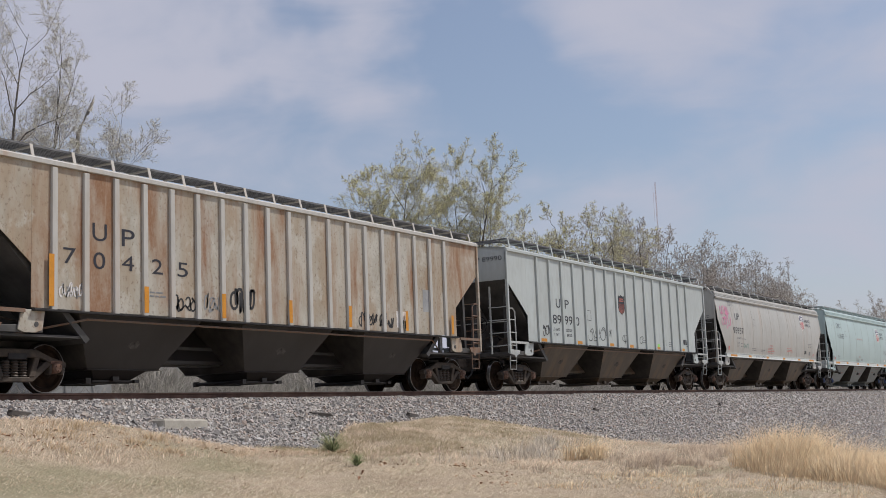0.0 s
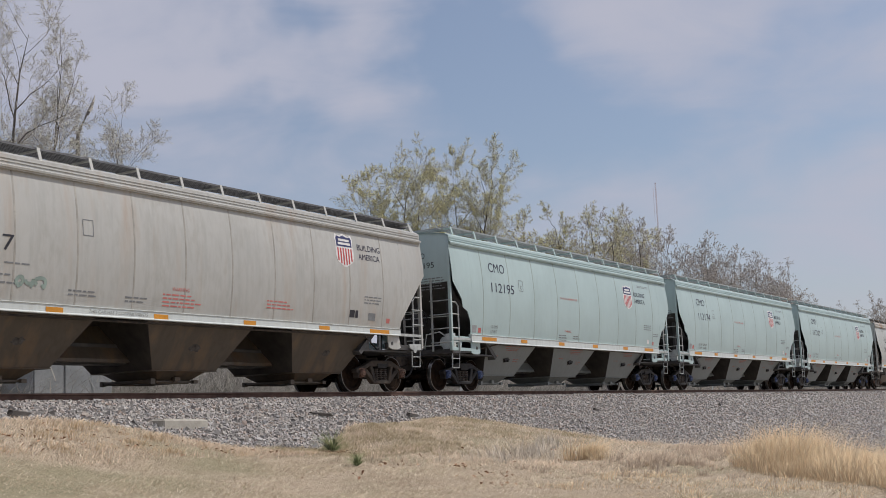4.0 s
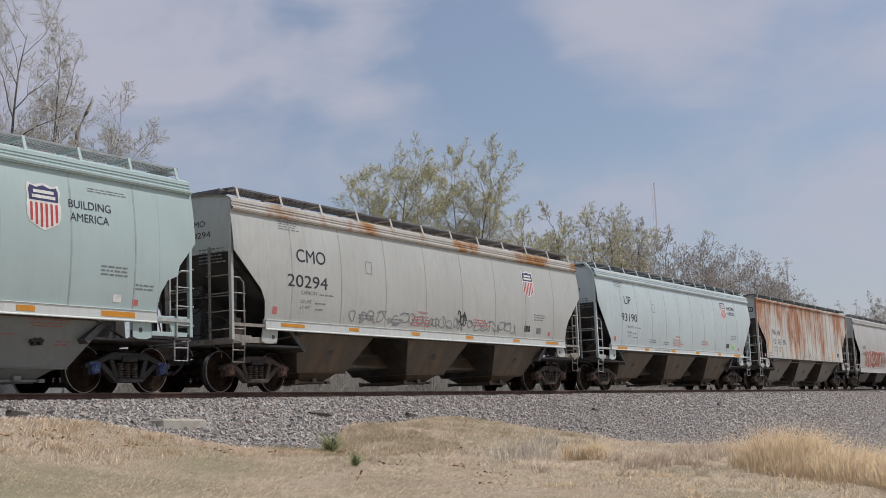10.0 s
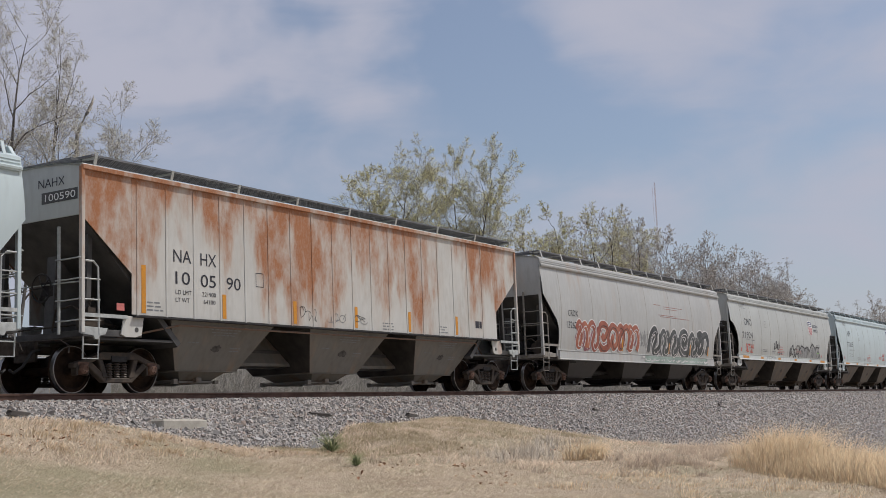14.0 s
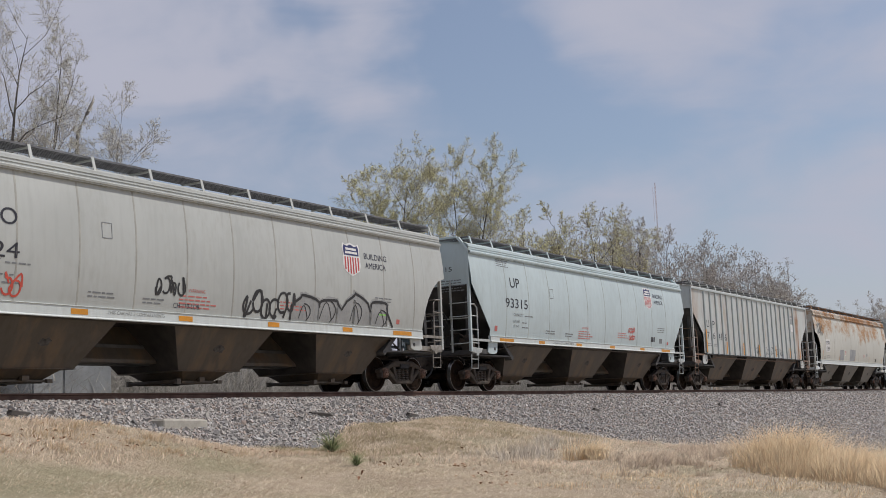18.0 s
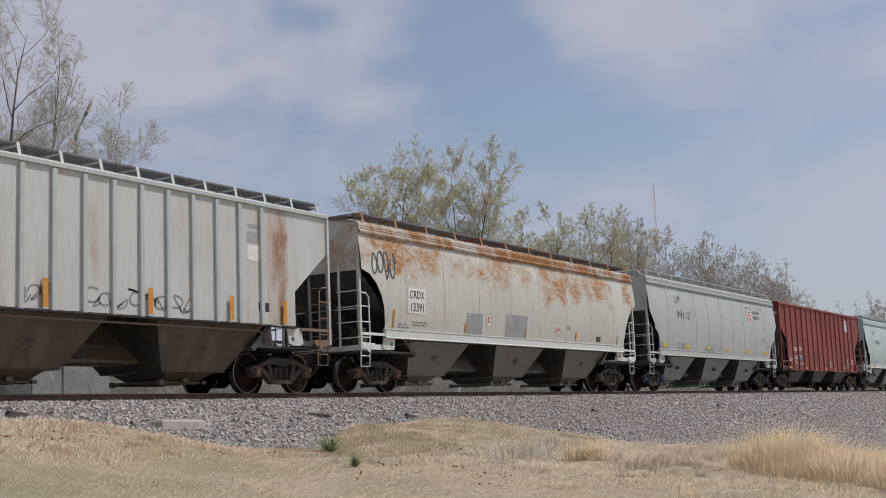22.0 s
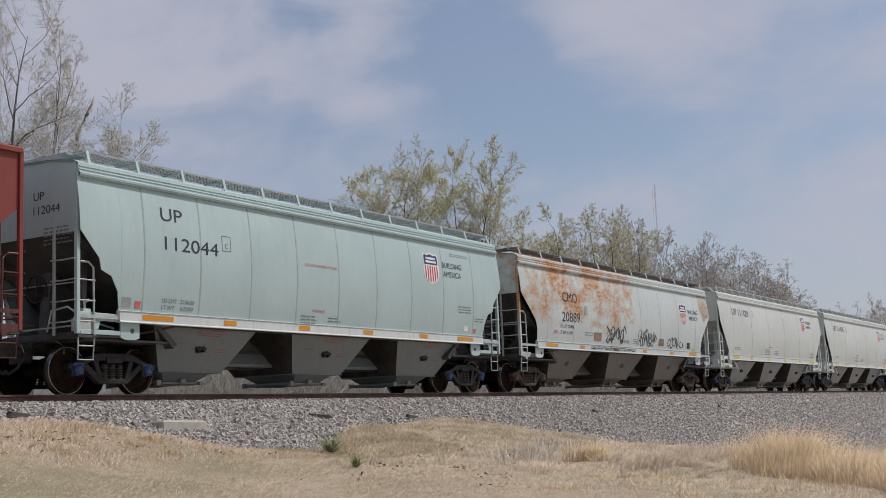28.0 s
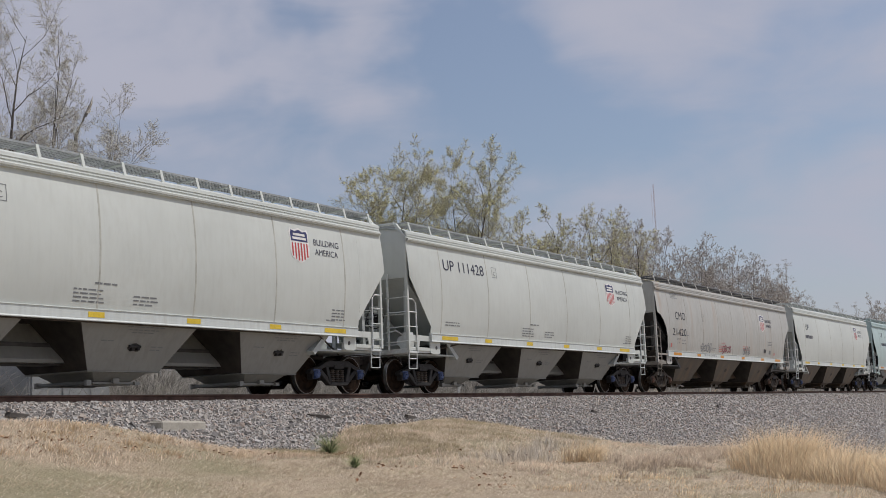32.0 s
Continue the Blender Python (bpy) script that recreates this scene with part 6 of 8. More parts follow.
def hopper_car(spec):
    """A three bay covered hopper. Lengths in metres; x runs from the leading end of the body, as in the lettering."""
    L, kind = spec["right"] - spec["left"], spec["kind"]
    half = L / 2
    ze = spec.get("eave", 4.14 if kind == "C" else 4.28)
    zs = spec.get("sill", 1.40 if kind == "C" else 1.50)
    ribs = kind == "R"
    bulge = 0.0 if ribs else 0.145
    body, roofm = P[spec["paint"]], P[spec.get("roof", spec["paint"])]
    lad = spec.get("ladder", LADDER_GREY)
    if spec["paint"] not in SEAM:
        SEAM[spec["paint"]] = seam_paint("seam_of_" + body.name, COLOURS[body.name])
    seam = SEAM[spec["paint"]]
    car = thing("covered_hopper_car", spec["label"], "freight car", "cars of the passing train")
    side = Side(car, half, bulge, zs, ze)
    ycut = 3.35 if ribs else 3.04
    if spec.get("cut") == "round":
        cut = [(0.0, ycut), (0.34, ycut - 0.10), (0.62, ycut - 0.32), (0.84, ycut - 0.60), (0.98, ycut - 0.92), (1.06, ycut - 1.30)]
    elif spec.get("cut") == "angle":
        cut = [(0.0, ycut), (0.90, ycut - 0.80), (1.04, ycut - 1.05), (1.08, ycut - 1.35)]
    elif spec.get("cut") == "shoulder":
        cut = [(0.0, ycut), (0.46, ycut - 0.50), (0.52, ycut - 0.72), (0.78, ycut - 0.82), (0.96, ycut - 1.10), (1.02, ycut - 1.40)]
    elif ribs:
        cut = [(0.0, ycut), (1.30, ycut - 1.05)]
    else:
        cut = [(0.0, ycut), (1.08, ycut - 1.28)]
    xc = cut[-1][0]

    def zlow(x):
        d = min(x, L - x)
        if d > xc + 1e-6:
            return zs
        for (a, za), (b, zb) in zip(cut, cut[1:]):
            if d <= b + 1e-6:
                return za + (zb - za) * (d - a) / (b - a)
        return zs

    def panel(x0, x1, s, cols):
        m = Mesher()
        nz = 10 if not ribs else 2
        inset = 1e-4
        for t in (0.0, 0.014):
            sgn = s
            verts = []
            for x in cols:
                lo = zlow(x) if (x0 >= L - xc - 1e-6 or x1 <= xc + 1e-6) else zs
                for j in range(nz + 1):
                    z = lo + (ze - lo) * j / nz
                    verts.append((x - half, sgn * (side.y(z) - t), z))
            k = nz + 1
            n0 = len(m.v)
            m.add(verts, [(i * k + j, (i + 1) * k + j, (i + 1) * k + j + 1, i * k + j + 1) for i in range(len(cols) - 1) for j in range(nz)])
        k, n = nz + 1, len(cols)
        off = n * k
        edge = [i * k for i in range(n)] + [(n - 1) * k + j for j in range(1, k)] + [i * k + nz for i in range(n - 2, -1, -1)] + [j for j in range(nz - 1, 0, -1)]
        for a, b in zip(edge, edge[1:] + edge[:1]):
            m.f.append((a, b, b + off, a + off))
        return m.mesh("side_panel", body, smooth=not ribs)

    if ribs:
        r0, rd, rn, rw = spec["ribs"]
        rd2 = 1.50 + spec.get("ribdepth", 0.055)
        stops = [xc] + [r0 + rd * i for i in range(rn) if xc + 0.2 < r0 + rd * i < L - xc - 0.2] + [L - xc]
    else:
        pitch = spec.get("seams", 1.6)
        n = round((L - 2 * xc - 1.2) / pitch)
        a = (L - n * pitch) / 2
        stops = [xc] + [a + pitch * i for i in range(n + 1)] + [L - xc]
    for s in (-1, 1):
        endcols = [c[0] for c in cut]
        part("side_panel", panel(0, xc, s, endcols), car)
        part("side_panel", panel(L - xc, L, s, [L - c for c in endcols[::-1]]), car)
        for a, b in zip(stops, stops[1:]):
            part("side_panel", panel(a + 0.003, b - 0.003, s, [a + 0.003, (a + b) / 2, b - 0.003]), car)
        if ribs:
            for i in range(rn):
                x = r0 + rd * i - half
                m = Mesher()
                m.prism([(x - rw / 2, s * 1.502), (x - rw * 0.4, s * rd2), (x + rw * 0.4, s * rd2), (x + rw / 2, s * 1.502)], "z", zs - 0.02, ze - 0.10 - spec.get("ribtop", 0))
                part("side_post", m.mesh("side_post", P[spec.get("ribpaint", spec["paint"])], 0.006), car)
            m = Mesher()
            m.box(xc - half + 0.02, s * 1.49, zs - 0.06, half - xc - 0.02, s * 1.585, zs - 0.02)
            part("bottom_flange", m.mesh("bottom_flange", TRUCK_DARK if not spec.get("flange") else body, 0.006), car)
            m = Mesher()
            m.box(-half + 0.02, s * 1.49, ze - 0.07, half - 0.02, s * 1.56, ze + 0.02)
            part("top_chord", m.mesh("top_chord", P[spec.get("ribpaint", spec.get("roof", spec["paint"]))], 0.008), car)
        else:
            for x in stops[1:-1]:
                m = Mesher()
                zz = [zs + (ze - zs) * j / 10 for j in range(11)]
                m.sheet(lambda u, z: (x - half + u, s * (side.y(z) + (0.006 if abs(u) < 0.005 else 0.0005)), z), [-0.024, 0.0, 0.024], zz)
                part("weld_seam", m.mesh("weld_seam", seam, smooth=True), car)
            sill = P[spec.get("sillpaint", "white_sill")]
            m = Mesher()
            h0, h1 = spec.get("sillband", (1.37, 1.575))
            m.prism([(s * 1.47, h0 - 0.02), (s * 1.585, h0 - 0.02), (s * 1.585, h0), (s * 1.565, h0 + 0.015), (s * 1.565, h1 - 0.015), (s * 1.585, h1), (s * 1.50, h1 + 0.02), (s * 1.47, h1)], "x", xc - half + 0.02, half - xc - 0.02)
            part("side_sill", m.mesh("side_sill", sill, 0.004), car, "pale side sill")
    # reflectors along the sill
    ref = spec.get("reflectors", "band")
    if ref == "band":
        zz = spec.get("refz", (1.42, 1.525))
        off = 0.0 if ribs else 1.565 - side.y(zz[0])
        span = L - 3.3
        for i in range(6):
            w = 0.85 if i in (0, 5) else 0.40
            x = 1.63 if i == 0 else L - 1.63 - w if i == 5 else 1.63 + span * i / 5 - w / 2
            bm = bmesh.new()
            bm.faces.new([bm.verts.new((u, 0, z)) for u, z in ((x, zz[0]), (x + w, zz[0]), (x + w, zz[1]), (x, zz[1]))])
            for v in bm.verts:
                v.co = Vector((v.co.x - half, -1.570 if not ribs else -1.506, v.co.z))
            me = bpy.data.meshes.new("reflector")
            bm.to_mesh(me)
            bm.free()
            me.materials.append(spec.get("refmat", ORANGE))
            part("reflector", me, car, "yellow reflective strip" if spec.get("refmat") else "orange reflective strip")
    elif ref == "upright":
        for i, x in enumerate(spec["refx"]):
            side.rects("reflector", [(x, x + 0.12, zs + 0.04, zs + (1.0 if i == 0 else 0.56))], ORANGE, spec.get("ribdepth", 0.055) + 0.005 if spec.get("refposts") else 0.005, "orange reflective strip")
    elif ref == "low":
        for x in spec["refx"]:
            side.rects("reflector", [(x, x + 0.5, zs + 0.02, zs + 0.12)], ORANGE, 0.005, "orange reflective strip")
    # roof: eave lip, steep edge and low crown
    if ribs:
        prof = [(1.50, ze - 0.0), (1.54, ze + 0.02), (1.50, ze + 0.05), (0.75, ze + 0.14), (0.0, ze + 0.17)]
    else:
        prof = [(1.50, ze - 0.07), (1.60, ze - 0.07), (1.605, ze - 0.03), (1.555, ze - 0.005), (1.535, ze + 0.17), (1.40, ze + 0.24), (0.75, ze + 0.33), (0.0, ze + 0.36)]
    ring = [(-y, z) for y, z in prof] + [(y, z) for y, z in prof[-2::-1]]
    m = Mesher()
    m.sheet(lambda x, i: (x, ring[int(i)][0], ring[int(i)][1]), [-half + 0.03, 0, half - 0.03], range(len(ring)))
    m.sheet(lambda x, i: (x, ring[int(i)][0] * 0.985, ring[int(i)][1] - 0.03), [-half + 0.03, 0, half - 0.03], range(len(ring)))
    part("roof", m.mesh("roof", roofm, smooth=not ribs), car)
    for y, z in () if ribs else ((1.553, ze + 0.035), (1.546, ze + 0.095)):
        for s in (-1, 1):
            m = Mesher()
            m.prism([(s * (y - 0.012), z), (s * (y + 0.012), z + 0.004), (s * (y + 0.010), z + 0.018), (s * (y - 0.012), z + 0.024)], "x", -half + 0.05, half - 0.05)
            part("roof_rib", m.mesh("roof_rib", roofm), car)
    top = prof[-1][1]
    hatch_len = (L - 2.4) / 4
    for i in range(4):
        x = -half + 1.2 + hatch_len * i

        def hatch():
            mm = Mesher()
            mm.prism([(-0.36, top - 0.02), (-0.36, top + 0.08), (-0.25, top + 0.13), (0.25, top + 0.13), (0.36, top + 0.08), (0.36, top - 0.02)], "x", 0.03, hatch_len - 0.03)
            return mm.mesh("hatch_cover", roofm, 0.01)
        part("hatch_cover", cached(("hatch", round(hatch_len, 3), round(top, 3), spec.get("roof", spec["paint"])), hatch), car).location = (x, 0, 0)
    # running boards on their stanchions
    board = spec.get("board", "bars")
    zb = ze + spec.get("boardz", 0.44 if not ribs else 0.26)
    yb = spec.get("boardy", 1.14 if not ribs else 1.16)
    bl = L - spec.get("boardcut", 0.5)
    gm = GRATE if board == "bars" else GRATE_MID if board == "grey" else GRATE_DARK
    for s in (-1, 1):
        ob = part("running_board", cached(("board", round(bl, 2), board), lambda: grating_mesh(bl, gm, 0.10 if board == "bars" else 0.055, 0.52)), car, "grated running board on the roof")
        ob.location = (0, s * yb, zb)
        n = spec.get("stanchions", 12)
        base = ze + (0.17 if not ribs else 0.03)
        for i in range(n):
            x = -bl / 2 + 0.1 + (bl - 0.2) * i / (n - 1)

            def stanchion():
                mm = Mesher()
                yo = s * (yb + 0.275)
                mm.hexa([(-0.035, s * (1.50 if not ribs else 1.5) - 0.008, base), (0.035, s * (1.50 if not ribs else 1.5) - 0.008, base), (0.035, s * (1.50 if not ribs else 1.5) + 0.008, base), (-0.035, s * (1.50 if not ribs else 1.5) + 0.008, base)],
                        [(-0.035, yo - 0.008, zb + 0.02), (0.035, yo - 0.008, zb + 0.02), (0.035, yo + 0.008, zb + 0.02), (-0.035, yo + 0.008, zb + 0.02)])
                mm.box(-0.03, s * (yb - 0.26), zb - 0.05, 0.03, s * (yb + 0.27), zb - 0.02)
                return mm.mesh("stanchion", roofm)
            part("stanchion", cached(("stanchion", s, round(base, 3), round(zb, 3), yb, spec.get("roof", spec["paint"])), stanchion), car).location = (x, 0, 0)
    for f in (1, -1):
        def cross():
            mm = Mesher()
            x = 0.04
            while x < 0.62:
                mm.box(f * x, -1.18, -0.014, f * (x + 0.016), 1.18, 0.014)
                x += 0.075
            for y in (-1.18, -0.6, 0.0, 0.6, 1.18):
                mm.box(f * 0.04, y - 0.01, -0.02, f * 0.62, y + 0.01, 0.02)
            return mm.mesh("crossover_board", gm, fix=False)
        tagged(part("crossover_board", cached(("cross", f, board), cross), car), kind="stuff").location = (-f * half, 0, zb - 0.04)
    # ends
    hood = spec.get("hood", False)
    for f in (1, -1):
        x0 = -f * half
        m = Mesher()
        poly = [(y * 0.985, z) for y, z in ring]
        poly = [(-1.48, ycut)] + poly + [(1.48, ycut)]
        m.prism(poly, "x", 0.07 * f, 0.11 * f)
        for y in ((-0.5, 0.5) if hood else ()):
            m.box(f * 0.03, y - 0.03, ycut, f * 0.07, y + 0.03, ze + 0.25)
        part("end_sheet", m.mesh("end_sheet", body if not spec.get("endpaint") else P[spec["endpaint"]], 0.0), car).location = (x0, 0, 0)
        for piece in ("end_slope_sheet", "bolster_web", "shear_plate", "strut", "strut_far"):
            part(piece.replace("_far", ""), cached(("slope", f, ycut, piece, spec.get("inner", "")), lambda: slope_mesh(f, ycut, piece, P[spec["inner"]] if spec.get("inner") else BLACK_END)), car).location = (x0, 0, 0)
        for s in (-1, 1):
            tp = ze - 0.02 if not hood else ze + 0.02
            part("corner_post", cached(("post", f, s, round(tp, 2), spec["paint"], hood), lambda: post_mesh(f, s, tp, body, hood)), car).location = (x0, 0, 0)
            part("side_ladder", cached(("ladder", f, s, lad.name, spec.get("bar", True)), lambda: side_ladder_mesh(f, s, lad, 2.36, spec.get("bar", True))), car).location = (x0, 0, 0)
            part("sill_step", cached(("step", f, s, lad.name), lambda: step_mesh(f, s, lad)), car).location = (x0, 0, 0)
            part("end_ladder", cached(("eladder", f, s, lad.name), lambda: end_ladder_mesh(f, s, lad)), car).location = (x0, 0, 0)
        part("end_rail", cached(("end_rail", f, lad.name), lambda: Mesher().tube([(f * 0.02, -1.50, 2.06), (-f * 0.04, -0.9, 2.06), (-f * 0.04, 0.9, 2.06), (f * 0.02, 1.50, 2.06)], 0.014, 5).mesh("end_rail", lad)), car).location = (x0, 0, 0)
        part("end_platform", cached(("platform", f, lad.name), lambda: platform_mesh(f, lad if not ribs else BLACK_END)), car).location = (x0, 0, 0)
        for s in (-1, 1):
            new_style = bool(spec.get("valve"))
            part("jacking_pad", cached(("pad", f, s, spec["paint"], new_style), lambda: pad_mesh(f, s, body, new_style)), car).location = (x0, 0, 0)
            part("jacking_hole", cached(("hole", f, s), lambda: pad_hole_mesh(f, s)), car).location = (x0, 0, 0)
            if not new_style:
                part("foot_plate", cached(("foot", f, s, lad.name), lambda: foot_plate_mesh(f, s, lad)), car).location = (x0, 0, 0)
        part("coupler", cached(("coupler", f), lambda: coupler_mesh(f)), car).location = (x0, 0, 0)
        part("air_hose", cached(("hose", f), lambda: air_hose_mesh(f)), car).location = (x0, 0, 0)
        part("cut_lever", cached(("lever", f), lambda: cut_lever_mesh(f)), car).location = (x0, 0, 0)
        if f == spec.get("brake", 1):
            part("brake_valve", cached(("brake", f, spec.get("valve", "d")), lambda: brake_gear_mesh(f, LADDER_WHITE if spec.get("valve") else TRUCK)), car).location = (x0, 0, 0)
            wheel = part("hand_brake_wheel", cached(("bwheel", f), lambda: brake_wheel_mesh(f)), car)
            wheel.location = (x0, 0, 0)
            part("gear_housing", cached(("bhub", f), lambda: brake_hub_mesh(f)), wheel)
            for i in range(5):
                part("spoke", cached(("bspoke", f, i), lambda: brake_spoke_mesh(f, i)), wheel)
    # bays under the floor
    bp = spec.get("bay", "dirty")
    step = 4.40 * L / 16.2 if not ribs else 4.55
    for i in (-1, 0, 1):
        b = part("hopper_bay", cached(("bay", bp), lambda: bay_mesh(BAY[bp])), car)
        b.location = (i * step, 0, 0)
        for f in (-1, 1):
            part("slope_sheet", cached(("bay_slope", f), lambda: bay_slope_mesh(f)), b, "grimy slope sheet with shade painted in")
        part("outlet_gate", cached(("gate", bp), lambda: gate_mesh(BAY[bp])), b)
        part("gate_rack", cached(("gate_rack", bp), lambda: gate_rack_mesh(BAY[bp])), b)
        if bp in ("clean", "white"):
            part("vibrator_bracket", cached("vibrator", vibrator_mesh), b)
        part("scuff_mark", cached(("scuff", i), lambda: scuff_mesh(i)), b, "dark scuffed patch")
        if bp in ("clean", "white", "pale"):
            ink = FADED_RED if spec["paint"] == "mint" else GREY_INK
            tagged(part("small_print", cached(("bay_print", ink.name, i), lambda: bay_print_mesh(ink, i)), b), kind="stuff")
    m = Mesher()
    m.box(-half + 1.6, -0.27, 0.60, half - 1.6, 0.27, 1.02)
    part("centre_sill", m.mesh("centre_sill", BLACK_END, 0.01), car)
    part("sill_shroud", cached(("shroud", bp), lambda: shroud_mesh(11.0, BAY[bp])), car)
    m = Mesher()
    m.box(-half + 2.2, -1.40, 1.62, half - 2.2, 1.40, 1.9)
    part("floor_plate", m.mesh("floor_plate", BLACK_END), car)
    m = Mesher()
    m.tube([(-half + 1.0, -0.85, 0.98), (-half + 2.6, -1.50, 1.34), (half - 2.6, -1.50, 1.34), (half - 1.0, -0.85, 0.98)], 0.022, 5)
    part("brake_pipe", m.mesh("brake_pipe", LADDER_RUST if ribs else TRUCK), car)
    for f in (-1, 1):
        truck(car, f * (half - 1.33), spec.get("caps", "rust"))
    for mark in spec.get("marks", ()):
        mark(side)
    CARS.append((car, (spec["left"] + spec["right"]) / 2))
    return car


CARS = []


# ---- the cars, in the order in which they pass ----
def modern_marks(owner, number, x=2.1, zo=3.46, zn=2.87, wo=0.65, wn=1.55, sx=12.25, sz=3.35, hl=0.27, limit="", weight="", warning=True):
    """Lettering of the newer smooth sided cars."""
    def put(s):
        s.text(owner, x, zo, hl, width=wo)
        s.text(number, x + 0.08, zn, hl, width=wn)
        s.shield(sx, sz, 0.66, 0.76)
        s.rects("load_box", [(x + 1.78, x + 2.06, 3.0, 3.012), (x + 1.78, x + 2.06, 3.32, 3.332), (x + 1.78, x + 1.792, 3.0, 3.332), (x + 2.048, x + 2.06, 3.0, 3.332)], GREY_INK)
        s.text("C", x + 1.87, 3.06, 0.11, GREY_INK)
        s.text("LD LMT", x + 0.05, 1.80, 0.085, GREY_INK, 0.42)
        s.text("LT WT", x + 0.05, 1.66, 0.085, GREY_INK, 0.36)
        if limit:
            s.text(limit, x + 0.55, 1.80, 0.085, GREY_INK, 0.42)
            s.text(weight, x + 0.58, 1.66, 0.085, GREY_INK, 0.36)
        if warning:
            s.text("DO NOT HAMMER ON CAR", 6.7, 2.92, 0.07, RED_INK, 1.25)
        s.text("WARNING", 7.0, 1.86, 0.07, RED_INK, 0.5)
        s.lines(6.6, 1.74, 0.55, 3, seed=6)
        s.lines(7.65, 1.74, 0.45, 2, seed=7)
        s.lines(13.6, 2.35, 0.75, 3, seed=8)
        s.lines(14.5, 2.05, 0.4, 2, seed=9)
        s.rects("white_plate", [(13.95, 14.15, 1.70, 1.85)], WHITE_INK)
        s.rects("red_plate", [(14.45, 14.6, 1.66, 1.78), (1.42, 1.58, 1.64, 1.78)], RED_INK)
        s.rects("card_holder", [(1.08, 1.32, 1.64, 1.84)], GREY_PATCH)
        s.lines(13.3, 3.82, 0.9, 2, seed=10, pitch=0.05)
    return put


def classic_marks(owner, number, x=2.1, zo=3.08, zn=2.46, wo=0.6, wn=1.4, sx=13.15, sz=3.42, faded=False, slogan=True):
    """Lettering of the cars with straight end cuts."""
    def put(s):
        s.text(owner, x + 0.2, zo, 0.30, BLACK_INK, wo)
        s.text(number, x - 0.15, zn, 0.28, BLACK_INK, wn)
        s.shield(sx, sz, 0.62, 0.72, faded, slogan)
        if slogan:
            s.text("THIS CAR HAS 3 COMPARTMENTS", 5.1, 1.46, 0.065, GREY_INK, 1.5, off=1.572 - s.y(1.46))
        s.text("CAPACITY", x + 0.35, 2.22, 0.085, GREY_INK, 0.62)
        s.lines(x + 1.05, 2.23, 0.6, 1, seed=1)
        s.text("LD LMT", x + 0.35, 2.02, 0.075, GREY_INK, 0.40)
        s.text("LT WT", x + 0.35, 1.88, 0.075, GREY_INK, 0.36)
        s.lines(x + 0.9, 2.02, 0.36, 1, seed=2)
        s.lines(x + 0.9, 1.88, 0.36, 1, seed=3)
        s.text("WARNING", 7.25, 2.02, 0.07, RED_INK, 0.5)
        s.lines(7.0, 1.92, 1.0, 4, RED_INK, 0.075, 5)
        s.lines(10.2, 1.98, 0.9, 3, RED_INK, 0.075, 6)
        s.lines(4.6, 1.84, 0.7, 2, seed=7)
        s.lines(6.0, 1.80, 0.5, 2, seed=8)
        s.lines(1.6, 3.86, 0.75, 4, pitch=0.06, seed=9)
        s.rects("test_plate", [(13.3, 13.52, 1.78, 1.96), (13.55, 13.66, 1.78, 1.96)], BLACK_INK)
        s.rects("small_sticker", [(14.1, 14.4, 1.74, 1.92)], SPRAY["lime"] if number in ("93190", "21924") else GREY_INK)
        s.lines(13.9, 2.3, 0.7, 3, seed=10)
        s.rects("red_plate", [(1.32, 1.48, 1.72, 1.88), (14.9, 15.05, 1.70, 1.82)], RED_INK)
        s.rects("load_box", [(4.9, 5.16, 2.9, 2.912), (4.9, 5.16, 3.2, 3.212), (4.9, 4.912, 2.9, 3.2), (5.148, 5.16, 2.9, 3.2)], GREY_INK)
    return put


def ribbed_marks(pairs, small=(), plate=(14.6, 1.78)):
    """Letters set one panel at a time between the posts."""
    def put(s):
        for body, x, z, h, w in pairs:
            s.text(body, x, z, h, BLACK_INK, w)
        for x, z, w, rows in small:
            s.lines(x, z, w, rows, seed=3)
        s.rects("test_plate", [(plate[0], plate[0] + 0.2, plate[1], plate[1] + 0.2), (plate[0] + 0.23, plate[0] + 0.36, plate[1], plate[1] + 0.2)], BLACK_INK)
    return put


def end_text(lines, z=3.75, h=0.16, y0=-0.25):
    """Small lettering on the leading end sheet."""
    def put(s, ink=BLACK_INK, out=0.064):
        for i, (body, w) in enumerate(lines):
            src = letter_mesh(body)
            bm = bmesh.new()
            bm.from_mesh(src)
            k = h / 0.69
            lo, hi = min(v.co.x for v in bm.verts), max(v.co.x for v in bm.verts)
            for v in bm.verts:
                v.co = Vector((-s.half + out, y0 - (0.2 if out < 0.06 else 0) - (v.co.x - lo) / (hi - lo) * w, z - i * (h + 0.12) + v.co.y * k))
            bmesh.ops.recalc_face_normals(bm, faces=bm.faces)
            me = bpy.data.meshes.new("end_lettering")
            bm.to_mesh(me)
            bm.free()
            me.materials.append(ink)
            tagged(part("end_lettering", me, s.car), kind="stuff")
        if ink is BLACK_INK and z < 3.9:
            r, m = random.Random(len(lines[0][0])), Mesher()
            for i in range(5):
                y, zz = -0.55, z - len(lines) * (h + 0.12) - 0.04 - 0.075 * i
                while y > -1.25:
                    b = y - r.uniform(0.05, 0.16)
                    m.add([(-s.half + out, y, zz), (-s.half + out, b, zz), (-s.half + out, b, zz + 0.03), (-s.half + out, y, zz + 0.03)], [(0, 1, 2, 3)])
                    y = b - 0.03
            tagged(part("small_print", m.mesh("small_print", GREY_INK), s.car), kind="stuff")
    return put


